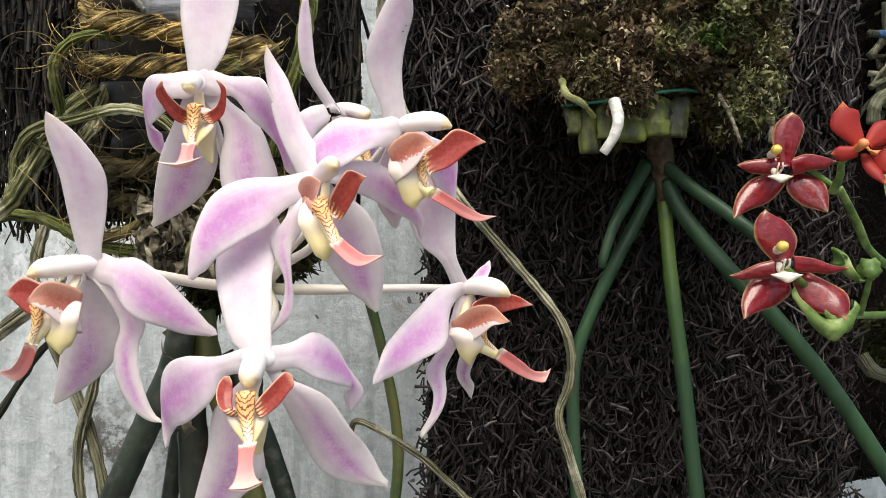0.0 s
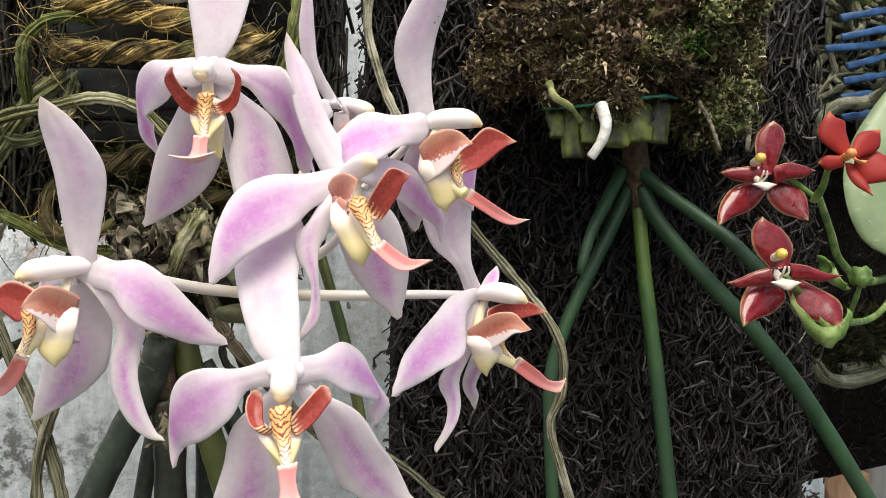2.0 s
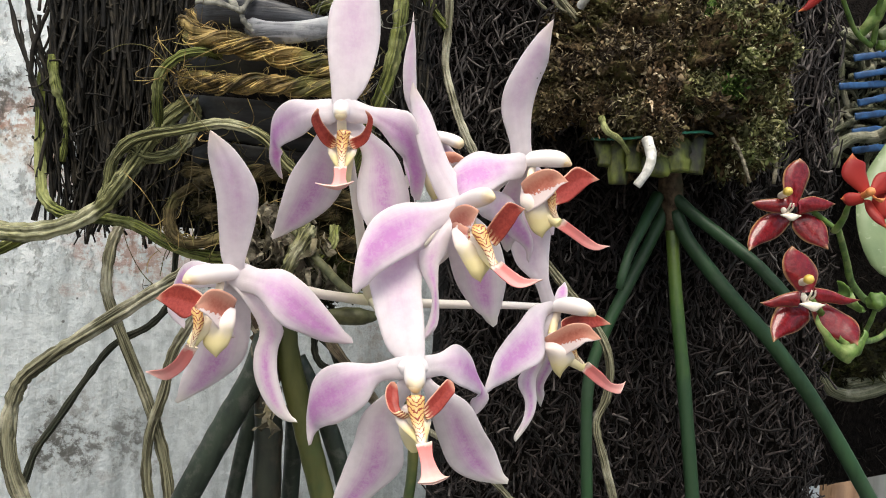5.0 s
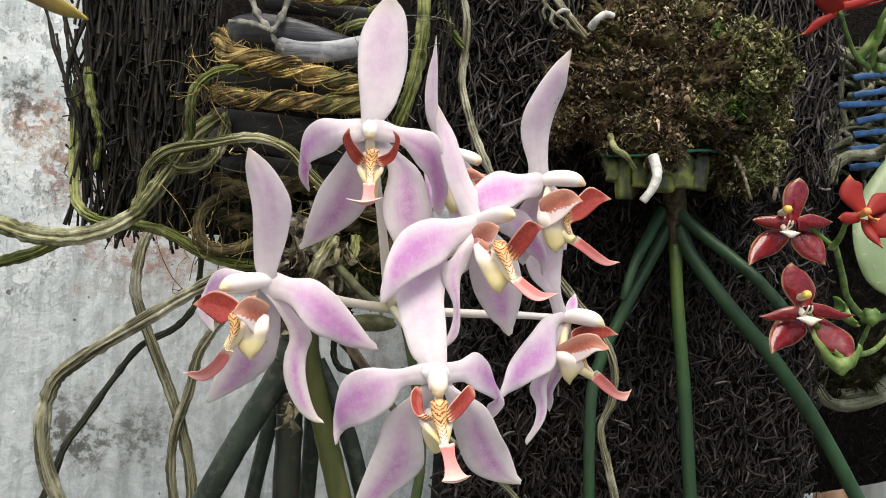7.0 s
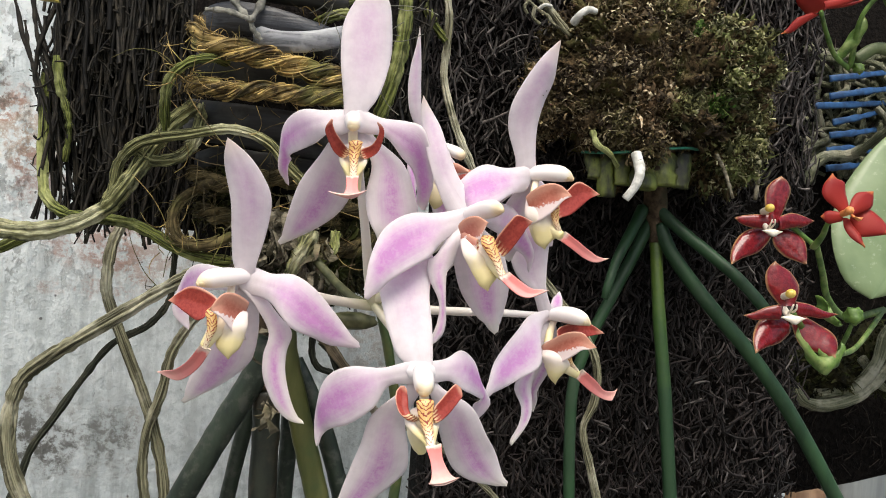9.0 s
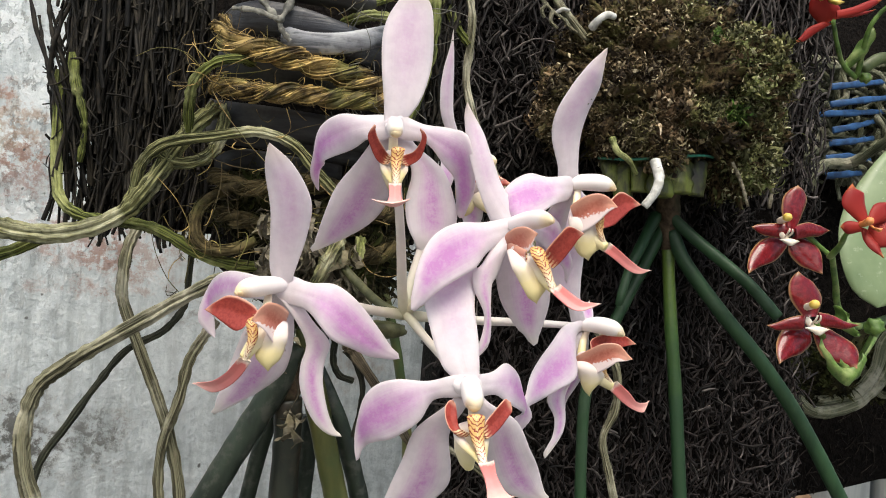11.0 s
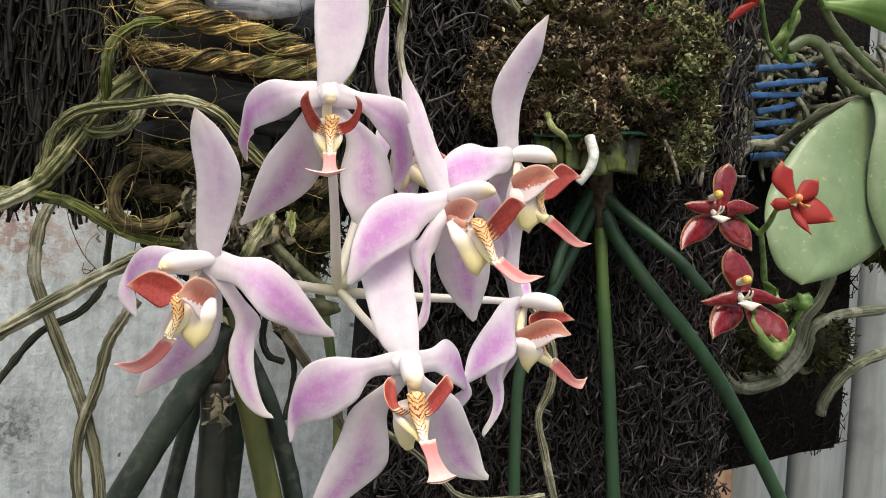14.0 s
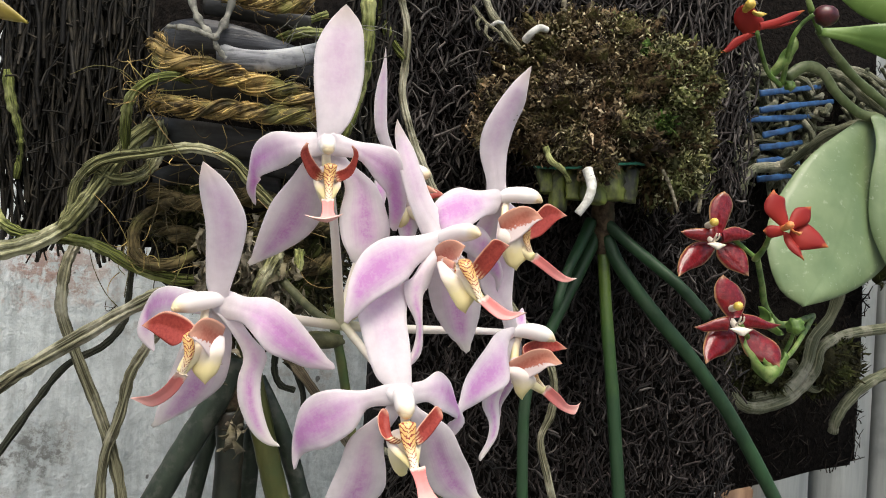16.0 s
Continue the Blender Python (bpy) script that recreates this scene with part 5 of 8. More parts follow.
BOTTOM = [
    ("dorsal_sepal", 0.1, [(-0.0526, 0.2680, 1.4766, 0.0035, 0.0000, 0.0005), (-0.0546, 0.2690, 1.4806, 0.0060, 0.0000, 0.0013), (-0.0564, 0.2720, 1.4882, 0.0074, 0.0000, 0.0014), (-0.0582, 0.2760, 1.4978, 0.0083, 0.0000, 0.0015), (-0.0585, 0.2800, 1.5057, 0.0093, 0.0000, 0.0016), (-0.0573, 0.2840, 1.5134, 0.0083, 0.0000, 0.0011), (-0.0564, 0.2900, 1.5235, 0.0000, 0.0000, 0.0000)]),
    ("petal", 0.13, [(-0.0561, 0.2680, 1.4733, 0.0009, 0.0000, -0.0035), (-0.0639, 0.2700, 1.4712, 0.0012, 0.0000, -0.0031), (-0.0710, 0.2715, 1.4674, 0.0038, -0.0015, -0.0066), (-0.0780, 0.2760, 1.4626, 0.0035, -0.0010, -0.0085), (-0.0829, 0.2805, 1.4579, 0.0027, -0.0005, -0.0066), (-0.0846, 0.2850, 1.4510, 0.0019, 0.0000, -0.0026), (-0.0850, 0.2858, 1.4436, 0.0000, 0.0000, 0.0000)]),
    ("petal", 0.13, [(-0.0488, 0.2680, 1.4739, 0.0012, 0.0000, -0.0035), (-0.0423, 0.2710, 1.4746, 0.0010, 0.0000, -0.0038), (-0.0363, 0.2745, 1.4744, 0.0003, -0.0015, -0.0068), (-0.0311, 0.2800, 1.4711, 0.0004, -0.0010, -0.0062), (-0.0272, 0.2850, 1.4661, 0.0007, 0.0000, -0.0035), (-0.0260, 0.2880, 1.4613, -0.0029, 0.0000, -0.0008), (-0.0267, 0.2890, 1.4583, -0.0027, 0.0000, 0.0001), (-0.0272, 0.2900, 1.4549, 0.0000, 0.0000, 0.0000)]),
    ("lateral_sepal", 0.12, [(-0.0543, 0.2700, 1.4674, 0.0018, 0.0000, -0.0006), (-0.0612, 0.2750, 1.4568, 0.0051, 0.0000, -0.0005), (-0.0616, 0.2790, 1.4446, 0.0085, 0.0000, -0.0007), (-0.0633, 0.2820, 1.4363, 0.0097, 0.0000, 0.0003), (-0.0689, 0.2850, 1.4271, 0.0069, 0.0000, 0.0002), (-0.0791, 0.2880, 1.4123, 0.0000, 0.0000, 0.0000)]),
    ("lateral_sepal", 0.12, [(-0.0464, 0.2700, 1.4680, 0.0018, 0.0000, 0.0001), (-0.0391, 0.2730, 1.4604, 0.0057, 0.0000, 0.0008), (-0.0338, 0.2780, 1.4500, 0.0080, -0.0000, 0.0013), (-0.0286, 0.2820, 1.4411, 0.0074, 0.0000, 0.0034), (-0.0221, 0.2850, 1.4347, 0.0046, 0.0000, 0.0018), (-0.0153, 0.2866, 1.4316, 0.0000, 0.0000, 0.0000)]),
]
BOTTOM_LIP = dict(
    column=[(-0.0521, 0.2690, 1.4770, 0.00353), (-0.0522, 0.2650, 1.4744, 0.00387), (-0.0522, 0.2600, 1.4720, 0.00381), (-0.0523, 0.2560, 1.4700, 0.00282), (-0.0523, 0.2560, 1.4687, 0.00075)],
    foot=[(-0.0516, 0.2610, 1.4681, 0.00172), (-0.0517, 0.2590, 1.4653, 0.00152), (-0.0514, 0.2580, 1.4621, 0.00170)],
    sac=[[(-0.0518, 0.2620, 1.4604, 0.00422), (-0.0523, 0.2620, 1.4555, 0.00422), (-0.0517, 0.2620, 1.4507, 0.00287), (-0.0510, 0.2620, 1.4485, 0.00172)]],
    lobes=[[(-0.0573, 0.2540, 1.4605, -0.0024, 0.0000, 0.0010), (-0.0592, 0.2560, 1.4636, -0.0023, 0.0000, 0.0012), (-0.0594, 0.2580, 1.4665, -0.0021, 0.0000, 0.0014), (-0.0589, 0.2590, 1.4688, -0.0013, 0.0000, 0.0009), (-0.0585, 0.2590, 1.4702, 0.0000, 0.0000, 0.0000)],
           [(-0.0492, 0.2530, 1.4617, -0.0009, 0.0000, 0.0021), (-0.0454, 0.2550, 1.4650, -0.0012, 0.0000, 0.0027), (-0.0426, 0.2560, 1.4683, -0.0014, 0.0000, 0.0022), (-0.0409, 0.2570, 1.4701, -0.0012, 0.0000, 0.0018), (-0.0402, 0.2570, 1.4708, 0.0000, 0.0000, 0.0000)]],
    callus=[[(-0.0555, 0.2520, 1.4662, 0.0010, 0.0000, 0.0004), (-0.0541, 0.2510, 1.4620, 0.0019, 0.0000, -0.0003), (-0.0529, 0.2500, 1.4586, 0.0015, 0.0000, -0.0002), (-0.0518, 0.2480, 1.4555, 0.0013, 0.0000, -0.0000), (-0.0515, 0.2460, 1.4532, 0.0011, 0.0000, -0.0000)],
            [(-0.0493, 0.2520, 1.4668, -0.0010, 0.0000, -0.0000), (-0.0500, 0.2510, 1.4624, -0.0022, 0.0000, -0.0007), (-0.0498, 0.2500, 1.4590, -0.0015, 0.0000, -0.0006), (-0.0495, 0.2480, 1.4559, -0.0010, 0.0000, -0.0004), (-0.0491, 0.2460, 1.4535, -0.0013, 0.0000, -0.0003)]],
    mid=[(-0.0499, 0.2450, 1.4540, 0.0025, 0.0000, 0.0005), (-0.0494, 0.2400, 1.4507, 0.0019, 0.0000, 0.0005), (-0.0486, 0.2360, 1.4474, 0.0026, 0.0000, 0.0006), (-0.0481, 0.2340, 1.4458, 0.0038, 0.0000, 0.0008), (-0.0477, 0.2335, 1.4456, 0.0046, 0.0000, 0.0011)])
pale_flower((-0.0521, 0.2680, 1.4750), 8.0, 0, 8, 1.0, BOTTOM, BOTTOM_LIP)
HIDDEN = [
    ("dorsal_sepal", 0.2, [(-0.0425, 0.3580, 1.5622, 0.0021, 0.0000, 0.0007), (-0.0500, 0.3540, 1.5746, 0.0027, 0.0000, 0.0002), (-0.0519, 0.3520, 1.5855, 0.0029, 0.0000, 0.0003), (-0.0520, 0.3510, 1.5954, 0.0023, 0.0000, 0.0002), (-0.0517, 0.3500, 1.6040, 0.0010, 0.0000, 0.0001), (-0.0517, 0.3500, 1.6122, 0.0000, 0.0000, 0.0000)]),
    ("petal", 0.12, [(-0.0431, 0.3500, 1.5589, 0.0013, 0.0000, -0.0031), (-0.0477, 0.3460, 1.5552, 0.0016, 0.0000, -0.0051), (-0.0516, 0.3430, 1.5476, 0.0021, 0.0000, -0.0078), (-0.0502, 0.3420, 1.5397, 0.0022, 0.0000, -0.0047), (-0.0478, 0.3420, 1.5313, 0.0000, 0.0000, 0.0000)]),
    ("petal", 0.12, [(-0.0399, 0.3550, 1.5616, 0.0014, 0.0000, -0.0020), (-0.0330, 0.3650, 1.5554, -0.0018, 0.0000, -0.0028), (-0.0281, 0.3720, 1.5471, -0.0024, 0.0000, -0.0042), (-0.0269, 0.3760, 1.5394, 0.0000, 0.0000, 0.0000)]),
    ("lateral_sepal", 0.12, [(-0.0397, 0.3540, 1.5577, 0.0022, 0.0000, 0.0002), (-0.0368, 0.3570, 1.5467, 0.0051, 0.0000, 0.0004), (-0.0349, 0.3600, 1.5341, 0.0045, 0.0000, 0.0003), (-0.0341, 0.3620, 1.5239, 0.0000, 0.0000, 0.0000)]),
]
pale_flower((-0.0405, 0.3620, 1.5618), 64.5, 0, 0, 1.0, HIDDEN)
root(pale_orchid, [(-0.2623, 0.4000, 1.5183), (-0.2452, 0.3950, 1.5159), (-0.2282, 0.3900, 1.5125), (-0.2123, 0.3870, 1.5122), (-0.1945, 0.3850, 1.5173), (-0.1820, 0.3830, 1.5252), (-0.1756, 0.3800, 1.5328), (-0.1699, 0.3800, 1.5423), (-0.1637, 0.3810, 1.5533), (-0.1573, 0.3840, 1.5647), (-0.1495, 0.3920, 1.5745)], 0.00406, 0.00344, olive=True)
root(pale_orchid, [(-0.1840, 0.3840, 1.5219), (-0.1798, 0.3820, 1.5339), (-0.1770, 0.3790, 1.5456), (-0.1671, 0.3740, 1.5546), (-0.1470, 0.3710, 1.5595), (-0.1294, 0.3690, 1.5627), (-0.1140, 0.3690, 1.5588), (-0.1032, 0.3710, 1.5485), (-0.0936, 0.3740, 1.5397)], 0.00243, 0.00211, olive=True)
root(pale_orchid, [(-0.1716, 0.3790, 1.5512), (-0.1627, 0.3800, 1.5473), (-0.1526, 0.3800, 1.5496), (-0.1470, 0.3820, 1.5566), (-0.1451, 0.3880, 1.5671), (-0.1455, 0.3960, 1.5755)], 0.00240, 0.00278, olive=True)
root(pale_orchid, [(-0.1587, 0.3830, 1.5577), (-0.1592, 0.3760, 1.5700), (-0.1572, 0.3690, 1.5815), (-0.1492, 0.3660, 1.5895), (-0.1400, 0.3680, 1.5928), (-0.1340, 0.3780, 1.5935)], 0.00222, 0.00175, green=True)
root(pale_orchid, [(-0.2645, 0.4100, 1.4922), (-0.2476, 0.4050, 1.4982), (-0.2316, 0.4020, 1.5036), (-0.2186, 0.4000, 1.5106), (-0.1948, 0.3960, 1.5194), (-0.1760, 0.3930, 1.5191), (-0.1635, 0.3900, 1.5150), (-0.1498, 0.3880, 1.5079), (-0.1339, 0.3880, 1.5047), (-0.1222, 0.3900, 1.5049)], 0.00258, 0.00246, green=True)
root(pale_orchid, [(-0.1367, 0.3600, 1.5000), (-0.1456, 0.3650, 1.4955), (-0.1617, 0.3700, 1.4849), (-0.1863, 0.3750, 1.4679), (-0.2011, 0.3780, 1.4573), (-0.2105, 0.3800, 1.4486), (-0.2146, 0.3800, 1.4372), (-0.2156, 0.3800, 1.4223), (-0.2126, 0.3800, 1.4071), (-0.2040, 0.3800, 1.3882), (-0.1868, 0.3800, 1.3504)], 0.00280, 0.00321)
root(pale_orchid, [(-0.1580, 0.4300, 1.5107), (-0.1585, 0.4300, 1.4931), (-0.1597, 0.4300, 1.4813), (-0.1680, 0.4250, 1.4696), (-0.1831, 0.4200, 1.4601), (-0.1951, 0.4180, 1.4428), (-0.2068, 0.4160, 1.4230), (-0.2150, 0.4150, 1.4095), (-0.2200, 0.4150, 1.3927), (-0.2273, 0.4150, 1.3758), (-0.2457, 0.4150, 1.3337)], 0.00150, 0.00174, dark=True)
root(pale_orchid, [(-0.1820, 0.4200, 1.5190), (-0.1863, 0.4200, 1.5088), (-0.1867, 0.4150, 1.4947), (-0.1853, 0.4130, 1.4837), (-0.1757, 0.4100, 1.4621), (-0.1661, 0.4100, 1.4403), (-0.1589, 0.4100, 1.4211), (-0.1538, 0.4100, 1.4018), (-0.1508, 0.4100, 1.3810), (-0.1448, 0.4100, 1.3393)], 0.00235, 0.00258)
root(pale_orchid, [(-0.1427, 0.4100, 1.4779), (-0.1481, 0.4080, 1.4688), (-0.1531, 0.4060, 1.4577), (-0.1559, 0.4050, 1.4410), (-0.1613, 0.4050, 1.4215), (-0.1622, 0.4050, 1.4027), (-0.1587, 0.4050, 1.3822), (-0.1517, 0.4050, 1.3411)], 0.00229, 0.00227)
root(pale_orchid, [(-0.2245, 0.4300, 1.5899), (-0.2234, 0.4250, 1.5662), (-0.2204, 0.4200, 1.5375), (-0.2156, 0.4150, 1.5269), (-0.2050, 0.4100, 1.5214), (-0.1881, 0.4000, 1.5208)], 0.00270, 0.00224, green=True)
root(pale_orchid, [(-0.0567, 0.3850, 1.6482), (-0.0551, 0.3850, 1.6320), (-0.0554, 0.3850, 1.6155), (-0.0571, 0.3860, 1.6019), (-0.0611, 0.3880, 1.5855), (-0.0669, 0.3920, 1.5691), (-0.0734, 0.4000, 1.5471)], 0.00325, 0.00308, green=True)
root(pale_orchid, [(-0.0451, 0.4300, 1.6634), (-0.0408, 0.4300, 1.6456), (-0.0356, 0.4300, 1.6355), (-0.0283, 0.4300, 1.6271)], 0.00270, 0.00210, green=True)
root(pale_orchid, [(-0.0338, 0.4300, 1.6646), (-0.0282, 0.4300, 1.6438), (-0.0277, 0.4300, 1.6271), (-0.0282, 0.4300, 1.6073), (-0.0227, 0.4250, 1.5858), (-0.0170, 0.4200, 1.5706), (-0.0074, 0.4200, 1.5534), (0.0110, 0.4200, 1.5278), (0.0321, 0.4180, 1.5028), (0.0454, 0.4160, 1.4875), (0.0559, 0.4140, 1.4733), (0.0605, 0.4130, 1.4594), (0.0603, 0.4140, 1.4437), (0.0555, 0.4150, 1.4289), (0.0604, 0.4150, 1.4106), (0.0679, 0.4150, 1.3860), (0.0814, 0.4150, 1.3416)], 0.00195, 0.00203)
root(pale_orchid, [(-0.0420, 0.4250, 1.4180), (-0.0356, 0.4150, 1.4258), (-0.0094, 0.4150, 1.4107), (0.0064, 0.4150, 1.3968), (0.0191, 0.4150, 1.3875), (0.0465, 0.4150, 1.3868), (0.0621, 0.4150, 1.3885)], 0.00135, 0.00159)
root(pale_orchid, [(-0.0858, 0.4000, 1.4819), (-0.0874, 0.4000, 1.4651), (-0.0841, 0.4000, 1.4569), (-0.0770, 0.4010, 1.4540)], 0.00140, 0.00143, dark=True)
root(pale_orchid, [(-0.0910, 0.3680, 1.5202), (-0.0954, 0.3620, 1.5109), (-0.0993, 0.3630, 1.5017), (-0.1021, 0.3680, 1.4949)], 0.00338, 0.00234, olive=True)
root(pale_orchid, [(-0.0909, 0.3700, 1.5119), (-0.0874, 0.3660, 1.5049), (-0.0823, 0.3660, 1.4980), (-0.0762, 0.3700, 1.4925)], 0.00235, 0.00157)
root(pale_orchid, [(-0.0960, 0.3920, 1.6194), (-0.0883, 0.3860, 1.6219), (-0.0817, 0.3860, 1.6236), (-0.0705, 0.3920, 1.6240)], 0.00248, 0.00220, green=True)
root(pale_orchid, [(-0.0927, 0.3960, 1.6285), (-0.0847, 0.3900, 1.6293), (-0.0740, 0.3920, 1.6348)], 0.00194, 0.00165, green=True)
root(pale_orchid, [(-0.0804, 0.3850, 1.5211), (-0.0813, 0.3800, 1.5130), (-0.0875, 0.3780, 1.5073), (-0.0936, 0.3800, 1.4989)], 0.00216, 0.00187, green=True)
terete_leaf(pale_orchid, [(-0.1074, 0.3780, 1.4718), (-0.1123, 0.3800, 1.4542), (-0.1218, 0.3840, 1.4354), (-0.1319, 0.3880, 1.4155), (-0.1476, 0.3940, 1.3831), (-0.1685, 0.4020, 1.3401)], 0.00585, 0.00619)
terete_leaf(pale_orchid, [(-0.1070, 0.3860, 1.4469), (-0.1058, 0.3880, 1.4278), (-0.1057, 0.3900, 1.4085), (-0.1051, 0.3920, 1.3822), (-0.1043, 0.3952, 1.3408)], 0.00624, 0.00665, dusky=True)
terete_leaf(pale_orchid, [(-0.1012, 0.3860, 1.4790), (-0.0983, 0.3850, 1.4608), (-0.0900, 0.3880, 1.4311), (-0.0837, 0.3900, 1.4092), (-0.0760, 0.3920, 1.3830), (-0.0638, 0.3952, 1.3416)], 0.00541, 0.00554, olive=True)
terete_leaf(pale_orchid, [(-0.1123, 0.4050, 1.4408), (-0.1178, 0.4070, 1.4178), (-0.1239, 0.4100, 1.3818), (-0.1313, 0.4136, 1.3385)], 0.00397, 0.00347)
terete_leaf(pale_orchid, [(-0.0953, 0.4000, 1.4591), (-0.0811, 0.4000, 1.4319), (-0.0719, 0.4020, 1.4067), (-0.0644, 0.4040, 1.3797), (-0.0526, 0.4072, 1.3370)], 0.00448, 0.00427)
terete_leaf(pale_orchid, [(-0.0954, 0.4100, 1.4351), (-0.0953, 0.4120, 1.4119), (-0.0962, 0.4150, 1.3811), (-0.0975, 0.4193, 1.3371)], 0.00430, 0.00410)
terete_leaf(pale_orchid, [(-0.0540, 0.5450, 1.5110), (-0.0480, 0.5400, 1.4910), (-0.0390, 0.5400, 1.4610), (-0.0340, 0.5400, 1.4400), (-0.0270, 0.5400, 1.4050), (-0.0250, 0.5400, 1.3770), (-0.0270, 0.5400, 1.3520), (-0.0310, 0.5400, 1.3240), (-0.0340, 0.5400, 1.2920)], 0.0030, 0.0036, olive=True)
root(pale_orchid, [(-0.0840, 0.3790, 1.4710), (-0.0790, 0.3780, 1.4660), (-0.0750, 0.3780, 1.4560), (-0.0750, 0.3790, 1.4450), (-0.0770, 0.3800, 1.4320)], 0.0014, 0.0011, dark=True)
terete_leaf(mossy_orchid, [(0.1169, 0.5080, 1.5538), (0.1067, 0.5000, 1.5373), (0.0955, 0.4920, 1.5187), (0.0894, 0.4880, 1.5020), (0.0884, 0.4890, 1.4956)], 0.00420, 0.00203)
terete_leaf(mossy_orchid, [(0.1256, 0.5120, 1.5498), (0.1141, 0.5080, 1.5270), (0.0988, 0.5020, 1.4991), (0.0839, 0.4980, 1.4693), (0.0746, 0.4950, 1.4416), (0.0741, 0.4940, 1.4067), (0.0771, 0.4940, 1.3559), (0.0801, 0.4940, 1.3035)], 0.00388, 0.00341)
terete_leaf(mossy_orchid, [(0.1261, 0.5100, 1.5479), (0.1272, 0.5080, 1.5297), (0.1297, 0.5030, 1.4900), (0.1353, 0.4980, 1.4369), (0.1436, 0.4940, 1.3578), (0.1492, 0.4913, 1.3051)], 0.00386, 0.00441, fresh=True)
terete_leaf(mossy_orchid, [(0.1274, 0.5060, 1.5442), (0.1356, 0.5000, 1.5248), (0.1575, 0.4900, 1.4953), (0.1819, 0.4830, 1.4679), (0.2116, 0.4780, 1.4289), (0.2528, 0.4740, 1.3635), (0.2849, 0.4709, 1.3128)], 0.00453, 0.00456)
terete_leaf(mossy_orchid, [(0.1264, 0.5050, 1.5532), (0.1381, 0.4950, 1.5404), (0.1530, 0.4850, 1.5271), (0.1675, 0.4750, 1.5132), (0.1825, 0.4680, 1.4961)], 0.00383, 0.00356)
stalk(pale_orchid, [(-0.0986, 0.3720, 1.5184), (-0.0848, 0.3600, 1.5040), (-0.0734, 0.3450, 1.4941), (-0.0650, 0.3390, 1.4910)], 0.00184, 0.00193, brown=True)
stalk(pale_orchid, [(-0.0650, 0.3390, 1.4910), (-0.0529, 0.3380, 1.4908), (-0.0311, 0.3370, 1.4909), (-0.0090, 0.3360, 1.4915), (0.0070, 0.3350, 1.4915)], 0.00217, 0.00143)
stalk(pale_orchid, [(-0.0650, 0.3390, 1.4910), (-0.0748, 0.3340, 1.4920), (-0.0868, 0.3250, 1.4939), (-0.1003, 0.3120, 1.4976), (-0.1108, 0.3040, 1.4995)], 0.00217, 0.00175)
stalk(pale_orchid, [(-0.0645, 0.3390, 1.4906), (-0.0673, 0.3320, 1.5023), (-0.0707, 0.3220, 1.5208), (-0.0747, 0.3140, 1.5407), (-0.0785, 0.3060, 1.5597)], 0.00241, 0.00132)
stalk(pale_orchid, [(-0.0646, 0.3390, 1.4925), (-0.0584, 0.3250, 1.4844), (-0.0551, 0.2950, 1.4787), (-0.0531, 0.2720, 1.4758)], 0.00193, 0.00119)
stalk(pale_orchid, [(-0.0646, 0.3390, 1.4925), (-0.0548, 0.3250, 1.5005), (-0.0430, 0.3100, 1.5068), (-0.0354, 0.2980, 1.5164), (-0.0340, 0.2880, 1.5260)], 0.00193, 0.00125)
stalk(pale_orchid, [(-0.0646, 0.3390, 1.4925), (-0.0546, 0.3300, 1.5055), (-0.0377, 0.3220, 1.5208), (-0.0224, 0.3080, 1.5352), (-0.0134, 0.2980, 1.5446)], 0.00193, 0.00129)
stalk(pale_orchid, [(-0.0642, 0.3450, 1.4921), (-0.0593, 0.3520, 1.5120), (-0.0519, 0.3550, 1.5378), (-0.0433, 0.3530, 1.5586)], 0.00196, 0.00150)


# ---- rope and strap binding ----
binding = thing("rope_binding", (-0.10, 0.42, 1.56), "coir rope and black plastic strap bound round the orchid base", "binding")
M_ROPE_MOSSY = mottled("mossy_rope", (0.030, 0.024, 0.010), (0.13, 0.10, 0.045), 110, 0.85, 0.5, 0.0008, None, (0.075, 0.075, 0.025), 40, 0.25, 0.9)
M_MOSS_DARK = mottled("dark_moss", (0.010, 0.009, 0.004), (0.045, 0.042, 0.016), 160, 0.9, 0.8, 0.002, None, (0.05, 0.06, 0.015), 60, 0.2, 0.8)


